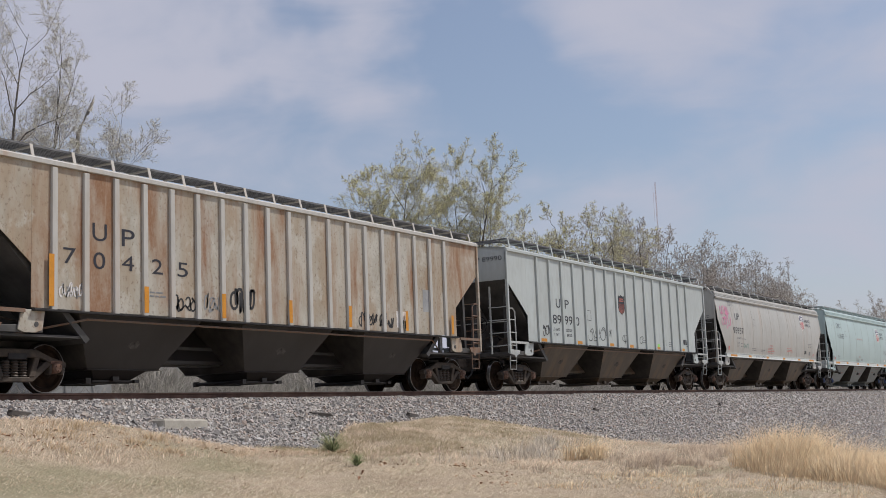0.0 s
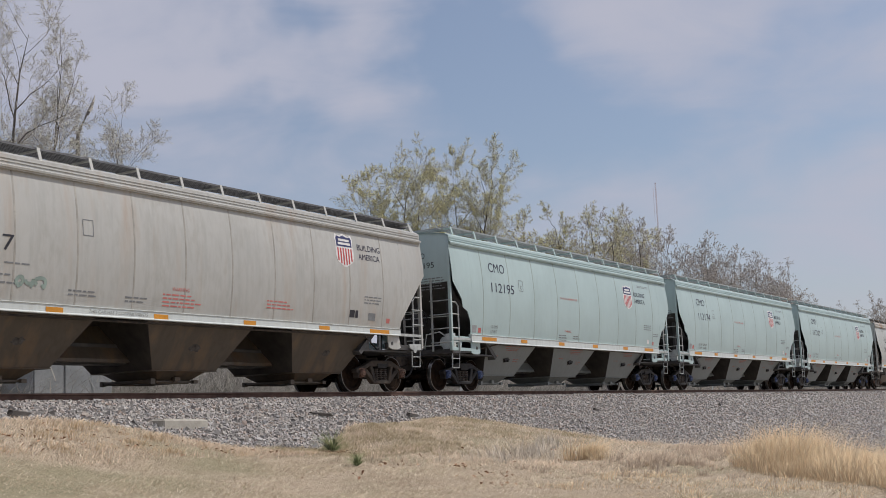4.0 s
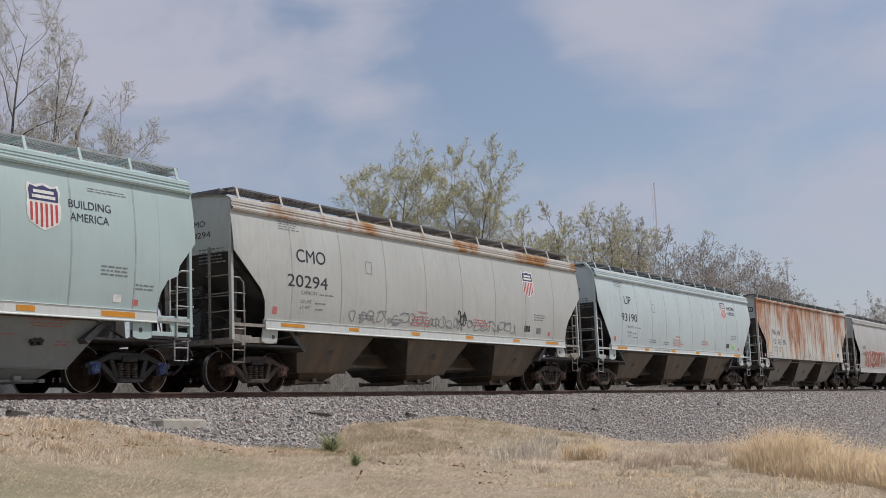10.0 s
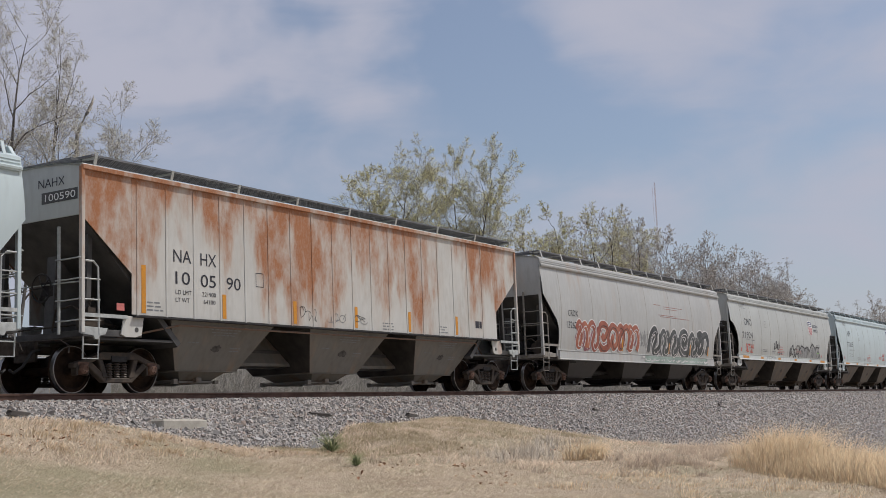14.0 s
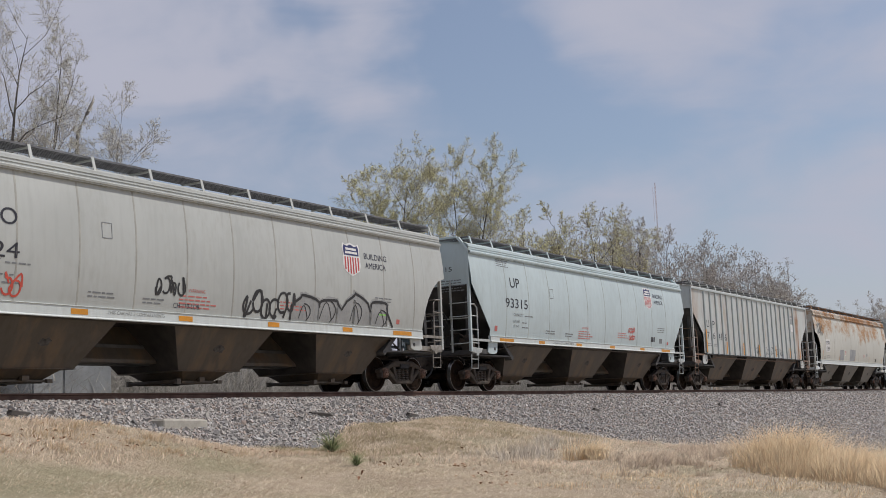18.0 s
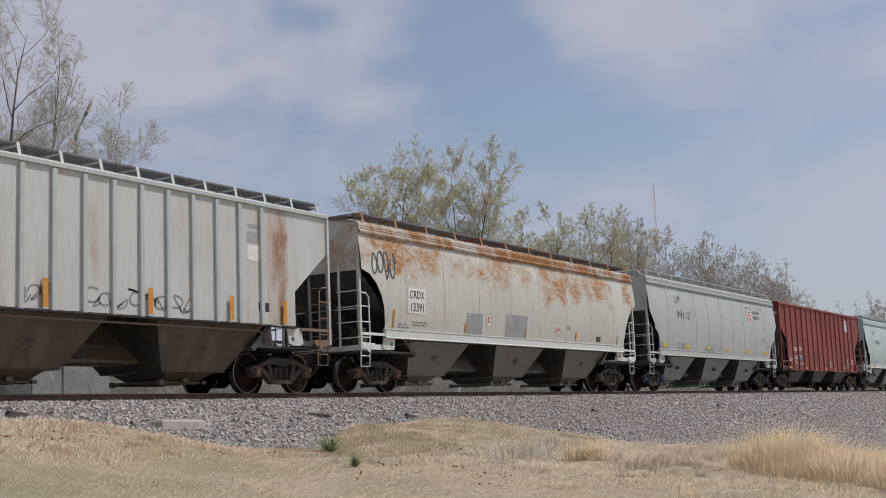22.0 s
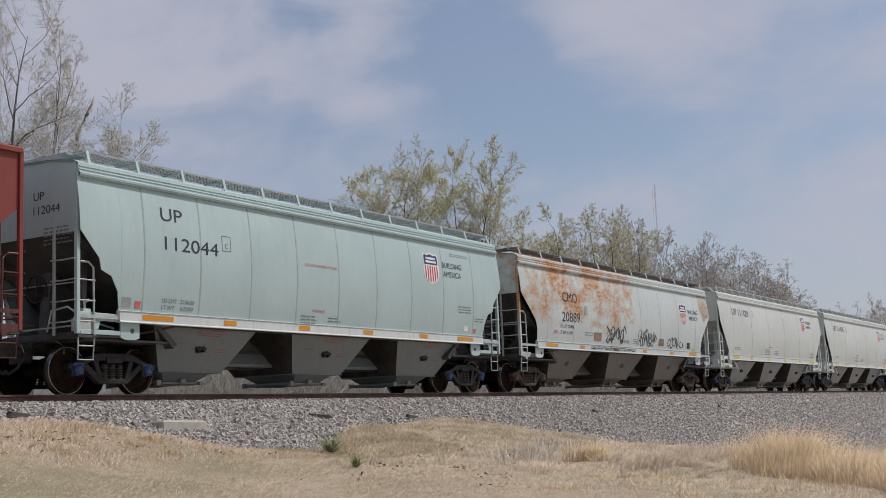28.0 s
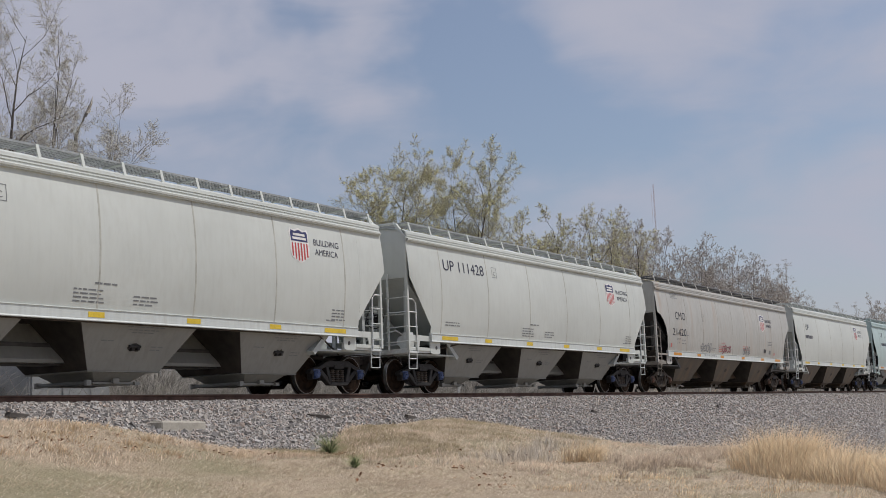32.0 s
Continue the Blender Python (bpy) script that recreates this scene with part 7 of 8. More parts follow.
def number_box(s):
    """Black plate with pale lettering on the leading end sheet."""
    m = Mesher()
    m.box(-s.half + 0.060, -1.35, 3.66, -s.half + 0.068, -0.35, 3.88)
    plate = part("number_box", m.mesh("number_box", BLACK_END), s.car, "black painted number box")
    end_text([("100590", 0.85)], 3.70, 0.14)(s, WHITE_INK, 0.056)


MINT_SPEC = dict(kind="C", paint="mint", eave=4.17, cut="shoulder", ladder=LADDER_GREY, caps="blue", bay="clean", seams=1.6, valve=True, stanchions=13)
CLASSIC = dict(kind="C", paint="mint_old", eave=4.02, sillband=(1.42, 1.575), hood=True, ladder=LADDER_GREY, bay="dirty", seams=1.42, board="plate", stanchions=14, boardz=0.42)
# inner: greyer than the white body, to put shade into the end structure
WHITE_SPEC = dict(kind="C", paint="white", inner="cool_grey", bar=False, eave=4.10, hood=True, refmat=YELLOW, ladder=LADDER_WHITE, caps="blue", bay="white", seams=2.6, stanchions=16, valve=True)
OLDC = dict(kind="C", paint="grey", eave=4.03, cut="round", ladder=LADDER_DIRTY, bay="dirty", seams=1.9, board="plate", stanchions=12)
RIBBED = dict(kind="R", ladder=LADDER_GREY, bay="dirty", board="plate", stanchions=18)

hopper_car(dict(RIBBED, left=13.2, right=30.45, paint="rusty_tan", label="rust stained beige ribbed covered hopper with graffiti", ribs=(1.79, 0.755, 19, 0.15), ribpaint="rib_grey", roof="rib_grey",
    ladder=LADDER_RUST, reflectors="upright", refx=(1.65, 4.0, 6.25, 8.5, 10.8, 13.3, 15.6), bay="dark", eave=4.22, refposts=True, marks=[
    ribbed_marks([("U", 2.72, 2.86, 0.34, 0.36), ("P", 3.46, 2.82, 0.34, 0.34), ("7", 2.02, 2.36, 0.30, 0.30), ("0", 2.74, 2.32, 0.32, 0.30), ("4", 3.46, 2.34, 0.30, 0.32), ("2", 4.26, 2.34, 0.30, 0.3), ("5", 4.98, 2.34, 0.30, 0.3)], [(2.1, 1.9, 0.35, 3), (4.2, 1.95, 0.35, 2)], (13.1, 1.62)),
    lambda s: s.tag(4.85, 5.5, 1.62, 2.0, SPRAY["black"], 1, 4), lambda s: s.tag(5.75, 6.25, 1.62, 2.05, SPRAY["grey"], 2, 3), lambda s: s.tag(6.6, 7.35, 1.6, 2.2, SPRAY["black"], 3, 4, 0.06),
    lambda s: s.tag(11.3, 12.1, 1.6, 1.95, SPRAY["black"], 4, 4), lambda s: s.tag(12.2, 12.75, 1.6, 2.0, SPRAY["black"], 5, 3, 0.05), lambda s: s.tag(1.95, 2.5, 1.7, 2.0, SPRAY["white"], 6, 5, 0.03),
    lambda s: s.rects("pale_patch", [(12.95, 13.4, 1.62, 2.05)], WHITE_INK), lambda s: s.rects("dark_panel", [(14.25, 14.55, 2.1, 2.7)], GREY_PATCH)]))
hopper_car(dict(RIBBED, left=32.15, right=49.39, paint="pale_grey", label="pale grey ribbed covered hopper with dark rooftop walkway", ribs=(2.0, 0.875, 16, 0.14), reflectors="low", refx=(2.05, 4.65, 7.25, 9.0, 11.6, 14.2), bay="dirty", boardz=0.34, marks=[
    ribbed_marks([("U", 3.3, 2.66, 0.29, 0.32), ("P", 3.95, 2.66, 0.29, 0.30), ("89", 3.02, 2.13, 0.29, 0.62), ("99", 3.88, 2.13, 0.29, 0.58), ("0", 4.72, 2.13, 0.29, 0.27)], [(10.4, 1.8, 0.4, 2), (13.0, 1.8, 0.4, 3), (14.9, 1.85, 0.4, 3)]), lambda s: s.text("LD LMT", 3.0, 1.9, 0.09, BLACK_INK, 0.5), lambda s: s.text("LT WT", 3.0, 1.73, 0.09, BLACK_INK, 0.44), lambda s: s.text("222300", 3.95, 1.9, 0.09, BLACK_INK, 0.44), lambda s: s.text("63700", 4.0, 1.73, 0.09, BLACK_INK, 0.38), lambda s: s.rects("load_box", [(5.65, 5.95, 2.35, 2.365), (5.65, 5.95, 2.68, 2.695), (5.65, 5.665, 2.35, 2.695), (5.935, 5.95, 2.35, 2.695)], BLACK_INK), lambda s: s.rects("test_plate", [(12.4, 12.75, 1.68, 1.9)], GREY_PATCH), lambda s: s.rects("small_sticker", [(11.85, 12.05, 1.58, 1.72)], SPRAY["lime"]),
    lambda s: s.shield(8.6, 3.05, 0.56, 0.70, True, False), lambda s: s.tag(5.6, 7.6, 1.62, 2.15, SPRAY["charcoal"], 11, 4, 0.03), lambda s: s.tag(8.5, 9.1, 1.62, 2.0, SPRAY["charcoal"], 13, 1, 0.025), lambda s: s.tag(10.1, 10.5, 1.6, 1.95, SPRAY["charcoal"], 14, 1, 0.025), lambda s: s.tag(2.3, 2.7, 1.65, 2.05, SPRAY["black"], 12, 2),
    end_text([("UP 89990", 1.1)], 3.95, 0.14)]))
hopper_car(dict(CLASSIC, left=50.69, right=67.35, paint="grey_brown", label="dusty grey smooth sided covered hopper with pink graffiti", marks=[classic_marks("UP", "95937"), end_text([("UP", 0.3), ("95937", 0.7)], 3.7, 0.13),
    lambda s: s.tag(0.45, 1.5, 3.1, 3.65, SPRAY["pink"], 21, 4, 0.05), lambda s: s.tag(0.55, 1.7, 2.62, 3.15, SPRAY["pink"], 22, 4, 0.05), lambda s: s.tag(3.4, 4.1, 1.85, 2.05, SPRAY["teal"], 23, 3, 0.07)]))
hopper_car(dict(MINT_SPEC, left=68.83, right=85.0, label="clean mint green covered hopper with shield emblem", marks=[modern_marks("CMO", "112195", wo=0.97, wn=1.38), end_text([("CMO", 0.45), ("112195", 0.75)])]))
hopper_car(dict(MINT_SPEC, left=86.16, right=102.4, label="clean mint green covered hopper with shield emblem", marks=[modern_marks("CMO", "112174", wo=0.97, wn=1.38, limit="224100", weight="61800"), end_text([("CMO", 0.45), ("112174", 0.75)])]))
hopper_car(dict(MINT_SPEC, left=103.6, right=119.75, label="clean mint green covered hopper with shield emblem", marks=[modern_marks("CMO", "112203", wo=0.97, wn=1.38, limit="223600", weight="62400"), end_text([("CMO", 0.45), ("112203", 0.75)])]))
hopper_car(dict(OLDC, left=120.95, right=138.2, paint="grey", roof="rusty_band", cut="angle", label="grey covered hopper with rust stained roof edge", refz=(1.44, 1.52), marks=[
    classic_marks("CMO", "20294", 1.95, 2.97, 2.38, 1.1, 1.5, 13.6, 3.27, slogan=False), end_text([("CMO", 0.5), ("20294", 0.65)], 3.65, 0.13),
    lambda s: s.tag(4.2, 9.5, 1.65, 2.0, SPRAY["grey"], 31, 14, 0.025), lambda s: s.tag(9.5, 12.8, 1.65, 2.0, SPRAY["grey"], 32, 9, 0.025), lambda s: s.tag(9.3, 9.8, 1.75, 2.2, SPRAY["black"], 33, 3, 0.035)]))
hopper_car(dict(CLASSIC, left=139.69, right=156.5, label="pale mint smooth sided covered hopper with straight end cuts", marks=[classic_marks("UP", "93190"), end_text([("UP", 0.3), ("93190", 0.7)], 3.7, 0.13)]))
hopper_car(dict(RIBBED, left=157.87, right=175.02, paint="rusty_white", label="white ribbed covered hopper streaked with orange rust", ribs=(1.45, 0.80, 18, 0.06), ribdepth=0.012, stanchions=9, roof="grey", ribpaint="rusty_white", reflectors="upright", refx=(1.55, 3.9, 6.3, 8.7, 11.1, 13.5), bay="pale", board="grey", boardz=0.22, boardy=1.28, endpaint="grey", marks=[
    ribbed_marks([("NA", 2.44, 2.64, 0.26, 0.52), ("HX", 3.24, 2.63, 0.26, 0.48), ("10", 2.50, 2.19, 0.26, 0.42), ("05", 3.24, 2.18, 0.26, 0.46), ("90", 4.04, 2.18, 0.26, 0.45)], [(1.7, 1.75, 0.4, 3), (9.9, 1.7, 0.5, 3), (12.6, 1.72, 0.4, 3)]),
    lambda s: s.text("LD LMT", 2.5, 1.98, 0.09, BLACK_INK, 0.46), lambda s: s.text("LT WT", 2.5, 1.82, 0.09, BLACK_INK, 0.40), lambda s: s.text("221900", 3.28, 1.98, 0.09, BLACK_INK, 0.42), lambda s: s.text("64100", 3.32, 1.82, 0.09, BLACK_INK, 0.36), lambda s: s.tag(6.5, 7.2, 1.6, 1.95, SPRAY["black"], 41, 3, 0.012), lambda s: s.tag(7.6, 8.3, 1.6, 1.85, SPRAY["grey"], 42, 3, 0.015), lambda s: s.tag(8.7, 9.2, 1.62, 1.85, SPRAY["black"], 43, 2, 0.012), end_text([("NAHX", 0.75)], 3.98, 0.17), number_box,
    lambda s: s.rects("load_box", [(5.0, 5.26, 2.3, 2.315), (5.0, 5.26, 2.6, 2.615), (5.0, 5.015, 2.3, 2.6), (5.245, 5.26, 2.3, 2.6)], BLACK_INK), lambda s: s.rects("red_plate", [(0.9, 1.1, 1.56, 1.7)], RED_INK)]))
hopper_car(dict(OLDC, left=176.6, right=193.46, paint="mauve_grey", cut="angle", label="weathered grey covered hopper with big graffiti shapes", sill=1.22, sillband=(1.0, 1.28), refz=(1.05, 1.12), reflectors="none", seams=2.4, bay="dark", sillpaint="mauve_grey", marks=[
    lambda s: s.text("CRDX", 1.7, 2.42, 0.20, BLACK_INK, 0.75), lambda s: s.text("13262", 1.6, 2.02, 0.22, BLACK_INK, 0.75),
    lambda s: s.piece(2.35, 7.45, 1.24, 2.36, SPRAY["rust_red"], SPRAY["white"], 51, 6, "red and orange graffiti shape with white edge", SPRAY["rust_red"]), lambda s: s.tag(2.4, 7.4, 1.3, 2.2, SPRAY["maroon"], 55, 9, 0.10, off=0.004),
    lambda s: s.tag(8.9, 14.6, 1.3, 2.2, SPRAY["charcoal"], 56, 9, 0.22, off=0.0035), lambda s: s.piece(8.6, 14.8, 1.24, 2.40, SPRAY["charcoal"], SPRAY["white"], 52, 6, "dark grey graffiti shape with pale edge", thick=0.26), lambda s: s.tag(7.4, 8.5, 1.5, 2.2, SPRAY["grey"], 53, 5, 0.03),
    lambda s: s.rects("rust_scratches", [(9.2, 9.9, 3.22, 3.235), (10.2, 12.2, 3.18, 3.195), (10.2, 11.6, 3.10, 3.115), (9.6, 11.5, 2.84, 2.855), (9.8, 12.9, 2.78, 2.795)], FADED_RED),
    lambda s: s.rects("reflector", [(x, x + 0.1, 1.38, 1.78) for x in (6.1, 10.6, 12.9, 15.0)], ORANGE, 0.014),
    lambda s: s.rects("sill_paint", [(8.2, 14.9, 1.02, 1.26)], SPRAY["teal"], 0.078), lambda s: s.tag(7.8, 14.9, 1.04, 1.25, SPRAY["white"], 54, 16, 0.03, off=0.082)]))
hopper_car(dict(OLDC, left=194.7, right=211.94, paint="grey", label="light grey covered hopper with black graffiti tags", seams=1.42, marks=[
    classic_marks("CMO", "21924", 1.65, 2.92, 2.33, 1.1, 1.5, 12.95, 3.22), end_text([("CMO", 0.5), ("21924", 0.65)], 3.65, 0.13),
    lambda s: s.tag(6.3, 7.2, 1.85, 2.3, SPRAY["black"], 61, 4, 0.045), lambda s: s.text("CH-110-LO8", 6.85, 1.68, 0.10, NAVY_INK, 0.75), lambda s: s.tag(9.0, 10.7, 1.55, 2.2, SPRAY["black"], 62, 6, 0.06), lambda s: s.bubbles(10.6, 14.7, 1.6, 2.4, 63),
    lambda s: s.tag(2.0, 3.1, 1.65, 2.1, SPRAY["red"], 65, 5, 0.04)]))
hopper_car(dict(CLASSIC, left=213.44, right=230.27, label="pale mint smooth sided covered hopper with red scrawl", marks=[classic_marks("UP", "93315"), end_text([("UP", 0.3), ("93315", 0.7)], 3.7, 0.13),
    lambda s: s.tag(11.15, 11.75, 2.02, 2.25, SPRAY["red"], 71, 4, 0.03), lambda s: s.tag(11.2, 11.75, 1.75, 1.98, SPRAY["red"], 72, 3, 0.03)]))
hopper_car(dict(RIBBED, left=231.47, right=248.67, paint="old_white", label="chalky white ribbed covered hopper with rusty corners", ribs=(1.57, 0.73, 19, 0.13), ribpaint="pale_grey", reflectors="upright", refx=(1.45, 4.0, 6.3, 8.6, 11.2, 13.6, 15.4), ladder=LADDER_RUST, eave=4.22, refposts=True, marks=[
    ribbed_marks([("U", 1.74, 2.62, 0.30, 0.34), ("P", 2.46, 2.62, 0.30, 0.30), ("7", 1.76, 2.13, 0.29, 0.28), ("6", 2.46, 2.13, 0.29, 0.28), ("41", 3.1, 2.11, 0.29, 0.48), ("6", 3.95, 2.11, 0.29, 0.28)], [(1.75, 1.9, 0.4, 2), (2.5, 1.9, 0.4, 2)]),
    lambda s: s.tag(8.1, 9.0, 1.6, 2.05, SPRAY["grey"], 81, 4), lambda s: s.tag(9.6, 12.6, 1.6, 2.0, SPRAY["grey"], 82, 8), lambda s: s.rects("plates", [(14.25, 14.6, 3.3, 3.55), (14.25, 14.6, 3.62, 3.72)], GREY_PATCH), lambda s: s.rects("white_plate", [(14.25, 14.65, 2.9, 3.25)], WHITE_INK)]))
hopper_car(dict(OLDC, left=249.86, right=267.17, paint="flaked", roof="rust_roof", label="cream covered hopper with flaking rust under the roof", ladder=LADDER_WHITE, bay="pale", reflectors="none", board="plate", eave=4.06, marks=[
    lambda s: s.rects("number_patch", [(2.06, 2.92, 2.03, 2.72)], WHITE_INK, 0.006), lambda s: s.text("CRDX", 2.14, 2.44, 0.20, BLACK_INK, 0.70, 0.011), lambda s: s.text("13391", 2.2, 2.10, 0.22, BLACK_INK, 0.62, 0.011),
    lambda s: s.rects("grey_patch", [(5.1, 6.0, 1.62, 2.2)], GREY_PATCH, 0.006), lambda s: s.rects("grey_patch", [(7.4, 8.75, 1.62, 2.28)], GREY_PATCH, 0.006),
    lambda s: s.rects("reflector", [(x, x + 0.07, 1.62, 2.1 if x < 2 else 1.92) for x in (1.38, 5.02, 8.62, 12.2, 15.6)], ORANGE, 0.014), lambda s: s.tag(0.45, 1.5, 2.75, 3.55, SPRAY["charcoal"], 91, 4, 0.05),
    lambda s: s.polys("round_sign", [[(6.35 + 0.15 * math.cos(i * 0.524), 2.02 + 0.15 * math.sin(i * 0.524)) for i in range(12)]], WHITE_INK, 0.008), lambda s: s.tag(6.22, 6.48, 1.9, 2.14, SPRAY["red"], 92, 2, 0.02, off=0.013),
    lambda s: s.polys("round_sign", [[(10.9 + 0.14 * math.cos(i * 0.524), 1.95 + 0.14 * math.sin(i * 0.524)) for i in range(12)]], WHITE_INK, 0.008), lambda s: s.tag(10.8, 11.0, 1.85, 2.05, SPRAY["red"], 93, 2, 0.02, off=0.013),
    lambda s: s.lines(1.65, 1.72, 0.45, 2), lambda s: s.lines(2.3, 1.8, 0.8, 2), lambda s: s.rects("test_plate", [(13.85, 14.05, 1.66, 1.84), (14.08, 14.2, 1.66, 1.84)], BLACK_INK), lambda s: s.rects("dark_patch", [(11.5, 11.8, 1.95, 2.12)], GREY_PATCH)]))
hopper_car(dict(MINT_SPEC, left=268.54, right=284.72, paint="cool_grey", sillpaint="cool_grey", label="plain grey covered hopper with strong weld seams", seams=1.55, bay="clean", valve=False, caps="blue", hood=True, reflectors="none", marks=[
    modern_marks("UP", "99112", 2.75, 3.46, 2.86, 0.6, 1.45, 12.1, 3.47, 0.29, "226200", "59800", False), lambda s: s.rects("reflector", [(x, x + 0.42, 1.68, 1.80) for x in (1.4, 3.8, 6.2, 8.6, 11.4, 14.0)], YELLOW, 0.014, "yellow reflective strip")]))
hopper_car(dict(RIBBED, left=285.76, right=302.39, paint="red", label="oxide red ribbed covered hopper with white round emblem", ribs=(1.10, 0.98, 15, 0.12), sill=1.06, eave=4.36, flange=True, ladder=LADDER_RED, bay="dark", reflectors="low", refx=(1.2, 4.1, 6.0, 8.0, 9.9, 13.8), boardz=0.14, boardy=0.4, marks=[
    lambda s: s.text("BN", 2.3, 1.98, 0.22, WHITE_INK, 0.50), lambda s: s.text("SF", 3.22, 1.98, 0.22, WHITE_INK, 0.46), lambda s: s.text("430", 2.28, 1.56, 0.22, WHITE_INK, 0.58), lambda s: s.text("095", 3.2, 1.56, 0.22, WHITE_INK, 0.52), lambda s: s.rects("dark_patch", [(2.24, 2.90, 1.52, 1.82), (3.17, 3.78, 1.52, 1.82)], BLACK_INK, 0.0045),
    lambda s: s.rects("weld_line", [(1.2 + 0.98 * i, 2.06 + 0.98 * i, 2.62, 2.635) for i in range(14)], P["red"], 0.012), lambda s: end_text([("BNSF", 0.62), ("430095", 0.82)], 4.05, 0.14, -0.58)(s, WHITE_INK), lambda s: s.lines(8.9, 1.92, 0.5, 2, WHITE_INK), lambda s: s.tag(6.3, 7.3, 1.5, 2.0, SPRAY["charcoal"], 97, 3, 0.03),
    lambda s: s.polys("round_emblem", [[(13.5 + 0.34 * math.cos(i * 0.2618), 3.72 + 0.36 * math.sin(i * 0.2618)) for i in range(24)]], WHITE_INK, 0.006, "white round emblem with red cross bars"),
    lambda s: s.polys("emblem_field", [[(13.5 + 0.22 * math.cos(i * 0.2618), 3.72 + 0.23 * math.sin(i * 0.2618)) for i in range(24)]], P["red"], 0.009),
    lambda s: s.rects("emblem_cross", [(13.44, 13.56, 3.5, 3.94), (13.29, 13.71, 3.66, 3.78)], WHITE_INK, 0.012),
    lambda s: s.lines(2.3, 1.42, 0.5, 2, WHITE_INK), lambda s: s.lines(3.2, 1.42, 0.6, 3, WHITE_INK), lambda s: s.lines(1.4, 1.6, 0.5, 3, WHITE_INK), lambda s: s.lines(9.0, 1.5, 0.6, 5, WHITE_INK), lambda s: s.lines(12.3, 1.35, 0.55, 3, WHITE_INK), lambda s: s.lines(14.2, 1.7, 0.45, 4, WHITE_INK),
    lambda s: s.rects("plate", [(13.1, 13.5, 1.45, 1.75)], GREY_INK), lambda s: s.tag(13.1, 13.6, 1.15, 1.4, SPRAY["white"], 95, 3, 0.02)]))
hopper_car(dict(MINT_SPEC, left=303.61, right=319.66, label="clean mint green covered hopper with shield emblem", marks=[modern_marks("UP", "112044", wo=0.62, wn=1.58, limit="223600", weight="62500"), end_text([("UP", 0.3), ("112044", 0.75)])]))
hopper_car(dict(OLDC, left=320.97, right=337.77, paint="patch_rust", sillpaint="patch_rust", cut="angle", label="pale covered hopper with a large rust patch and graffiti", ladder=LADDER_GREY, bay="pale", refz=(1.42, 1.52), marks=[
    lambda s: s.text("CMO", 2.85, 2.92, 0.31, BLACK_INK, 1.08), lambda s: s.text("20889", 2.76, 2.27, 0.31, BLACK_INK, 1.34), lambda s: s.shield(13.75, 3.05, 0.66, 0.80),
    lambda s: s.tag(6.2, 7.9, 1.62, 2.3, SPRAY["black"], 101, 4, 0.05), lambda s: s.tag(6.3, 7.7, 1.7, 2.2, SPRAY["charcoal"], 106, 5, 0.025), lambda s: s.tag(9.3, 10.4, 1.58, 2.15, SPRAY["black"], 102, 5, 0.03), lambda s: s.tag(10.5, 10.9, 1.85, 2.15, SPRAY["black"], 104, 2, 0.025), lambda s: s.tag(5.0, 8.8, 1.42, 1.52, SPRAY["black"], 105, 16, 0.02, off=0.08), lambda s: s.rects("vent_panel", [(5.25, 5.85, 1.72, 2.0), (11.1, 11.6, 1.72, 1.98)], SPRAY["brown"], 0.008), lambda s: s.text("CH-110-LO5", 7.5, 1.72, 0.10, NAVY_INK, 0.75), lambda s: s.text("LD LMT 224800", 2.65, 2.06, 0.10, NAVY_INK, 1.0), lambda s: s.text("LT WT 61200", 2.62, 1.86, 0.10, NAVY_INK, 0.95), lambda s: s.tag(12.0, 13.1, 1.62, 2.1, SPRAY["black"], 103, 4, 0.035), lambda s: s.tag(13.25, 13.7, 1.68, 2.0, SPRAY["black"], 107, 1, 0.03), lambda s: s.tag(9.1, 10.6, 1.58, 2.3, SPRAY["charcoal"], 108, 4, 0.025),
    lambda s: s.rects("load_box", [(4.45, 4.68, 2.55, 2.85)], SPRAY["teal"], 0.007), lambda s: s.lines(4.5, 1.95, 0.8, 2), lambda s: s.lines(8.6, 1.86, 0.5, 3), lambda s: s.rects("pale_sticker", [(2.2, 2.45, 1.86, 1.96)], SPRAY["pink"], 0.007),
    lambda s: s.polys("rusted_corner", [[(15.72, 3.92), (16.72, 3.92), (16.74, 3.08), (16.35, 3.0), (16.12, 2.84), (15.95, 2.95), (15.92, 3.2), (15.74, 3.3)]], RUSTED_CORNER, 0.006, "rusted and flaking corner panel"), lambda s: s.rects("small_sticker", [(14.7, 15.0, 1.60, 1.72)], SPRAY["lime"], 0.007), lambda s: s.rects("test_plate", [(14.1, 14.42, 1.68, 1.92)], BLACK_INK, 0.007)]))
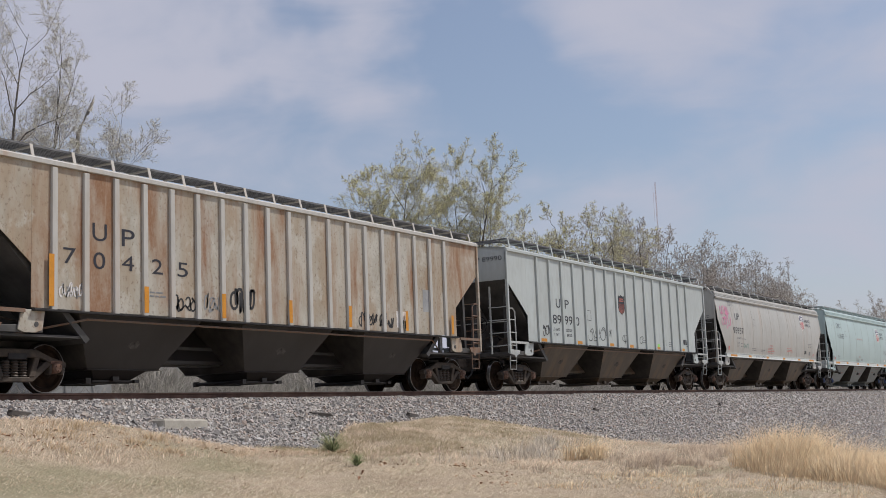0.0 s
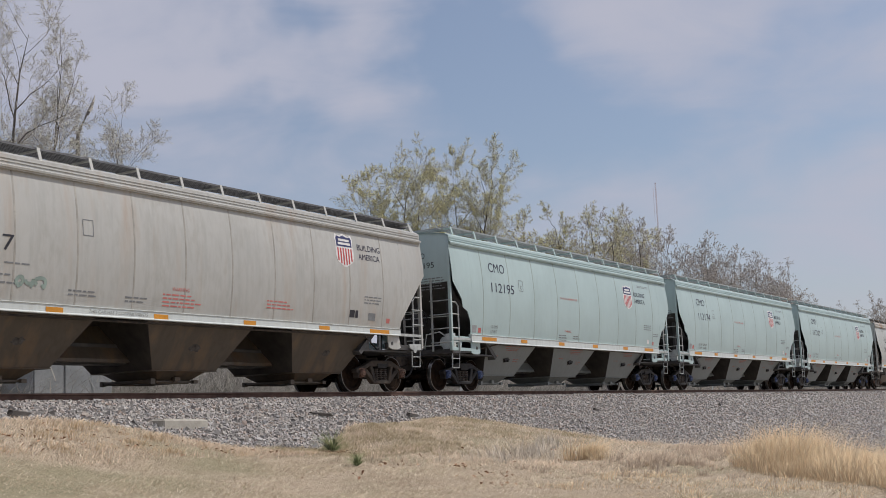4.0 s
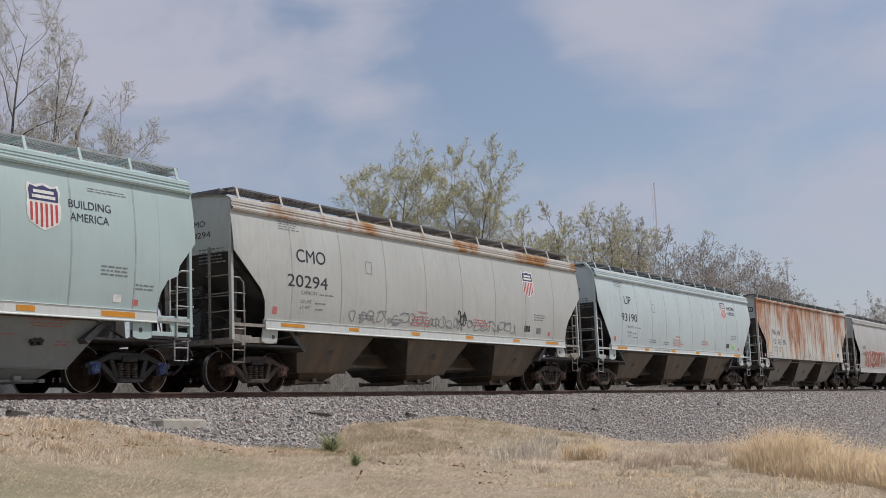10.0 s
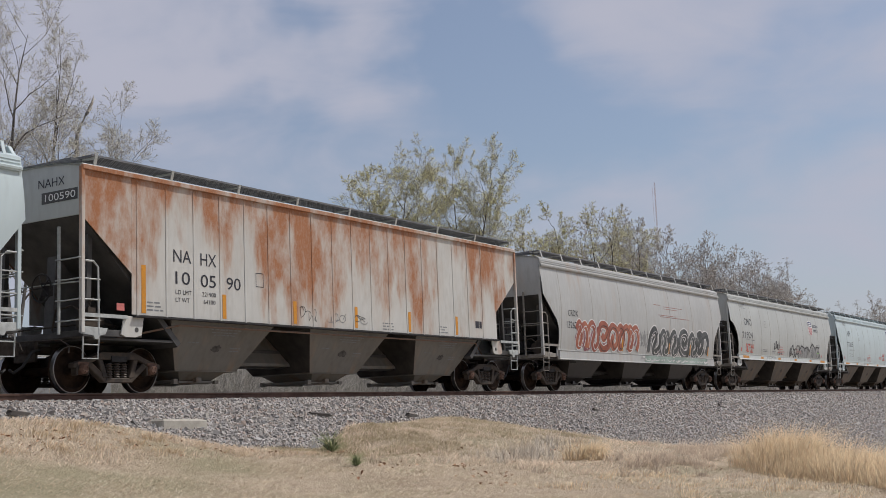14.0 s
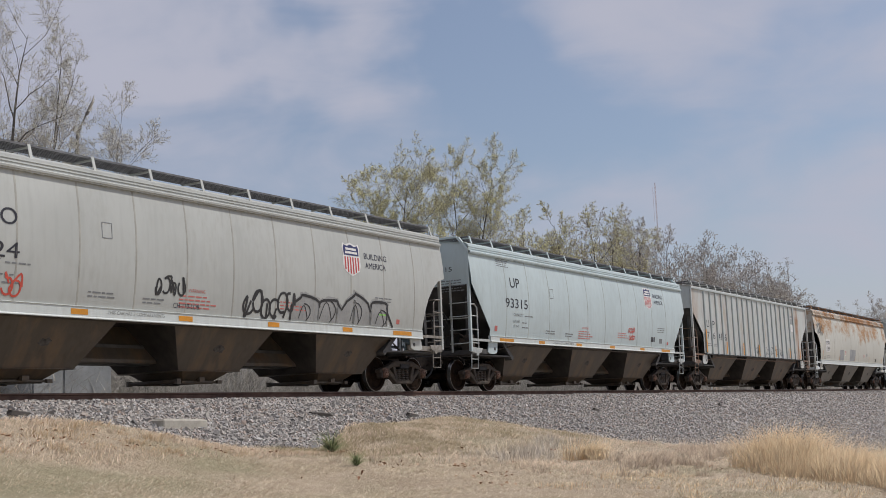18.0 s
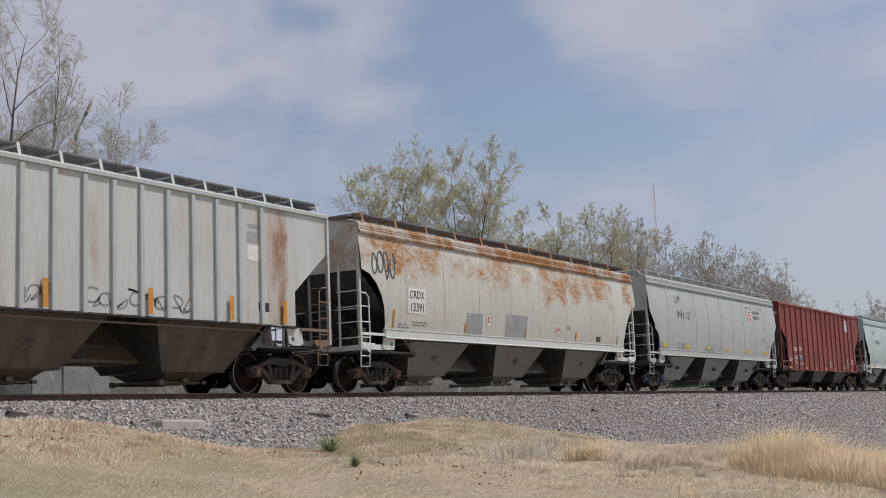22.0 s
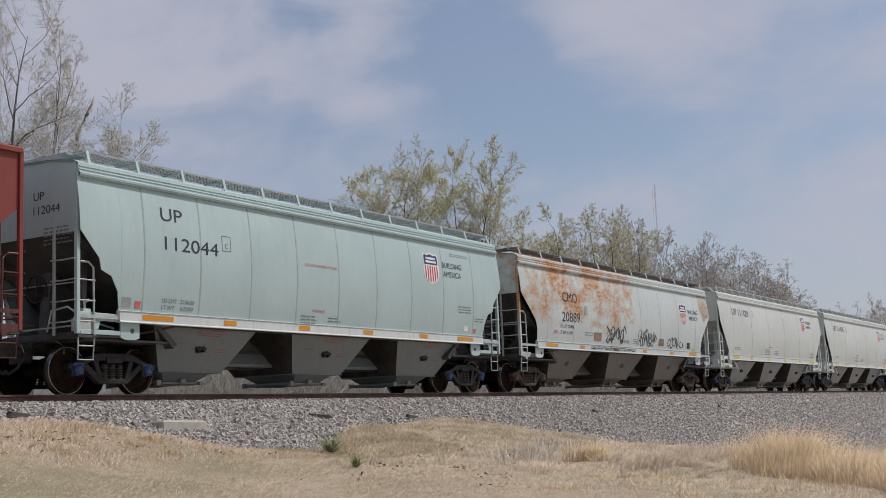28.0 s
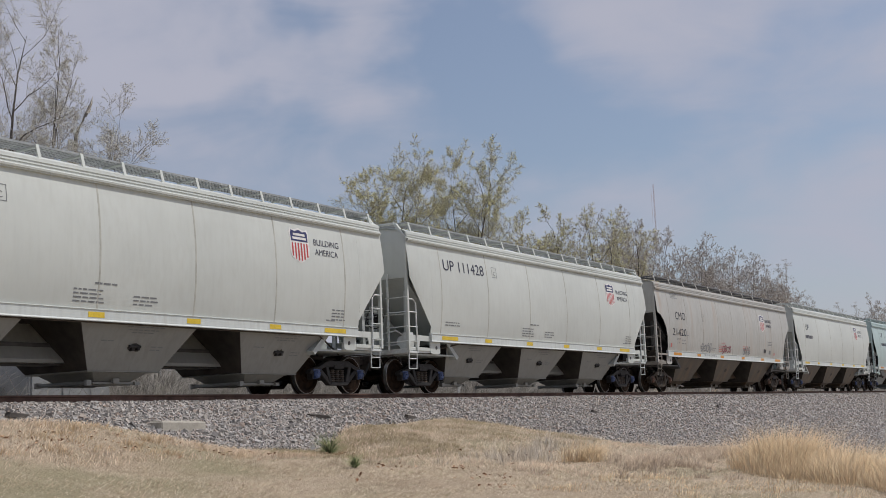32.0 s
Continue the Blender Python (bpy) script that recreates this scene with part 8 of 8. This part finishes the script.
for left, right, number in ((339.19, 355.6, "UP 111429"), (356.78, 372.96, "UP 111428")):
    hopper_car(dict(WHITE_SPEC, left=left, right=right, label="clean white covered hopper with shield emblem", marks=[(lambda s, number=number: s.text(number, 1.76, 3.36, 0.30, width=2.25)),
        lambda s: s.shield(13.0, 3.42, 0.62, 0.72), lambda s: s.lines(1.8, 1.9, 0.8, 2), lambda s: s.lines(6.8, 2.05, 0.5, 1, GREY_INK, 0.09), lambda s: s.lines(6.3, 1.92, 0.75, 4), lambda s: s.lines(7.8, 1.86, 0.55, 3), lambda s: s.lines(14.2, 1.95, 0.5, 4), lambda s: s.lines(14.0, 1.7, 0.4, 1),
        lambda s: s.rects("load_box", [(4.5, 4.78, 3.36, 3.372), (4.5, 4.78, 3.66, 3.672), (4.5, 4.512, 3.36, 3.66), (4.768, 4.78, 3.36, 3.66)], GREY_INK), lambda s: s.text("C", 4.58, 3.42, 0.12, GREY_INK)]))
hopper_car(dict(OLDC, left=374.1, right=391.7, paint="grey_brown", label="dusty grey covered hopper with low graffiti", marks=[
    classic_marks("CMO", "21420", 1.65, 2.84, 2.20, 1.1, 1.5, 13.2, 3.2), lambda s: s.tag(4.8, 6.0, 1.6, 2.0, SPRAY["grey"], 111, 4, 0.05), lambda s: s.tag(7.4, 8.6, 1.6, 2.0, SPRAY["maroon"], 112, 4, 0.05), lambda s: s.tag(10.2, 11.2, 1.6, 2.0, SPRAY["grey"], 113, 4, 0.05)]))
hopper_car(dict(WHITE_SPEC, left=392.95, right=409.4, paint="white", label="clean white covered hopper", bay="dirty", marks=[lambda s: s.text("UP", 2.0, 3.2, 0.30, width=0.6), lambda s: s.lines(1.8, 2.75, 1.4, 1, NAVY_INK, 0.45), lambda s: s.shield(13.0, 3.42, 0.62, 0.72)]))
hopper_car(dict(MINT_SPEC, left=410.7, right=427.0, label="clean mint green covered hopper with shield emblem", marks=[lambda s: s.text("UP", 2.1, 3.46, 0.27, width=0.62), lambda s: s.lines(2.1, 2.9, 1.5, 1, NAVY_INK, 0.45), lambda s: s.shield(12.25, 3.35, 0.66, 0.76)]))


# ---- what moves ----
def motions():
    """The whole train rolls past towards -x; its wheels turn with it."""
    seconds = [0.5 * i for i in range(65)]
    for car, centre in CARS:
        walk(car, [(t, pose(centre - TRAVEL[round(t * FPS)], 0, 0)) for t in seconds])
    lead = WHEELSETS[0]
    walk(lead, [(i / FPS, pose(0, 0, 0, 0, -math.degrees(TRAVEL[i] / WHEEL_R), 0)) for i in range(961)])
    for w in WHEELSETS[1:]:
        w.rotation_mode = "QUATERNION"
        keys = w.animation_data_create()
        keys.action = lead.animation_data.action
        keys.action_slot = lead.animation_data.action_slot


motions()
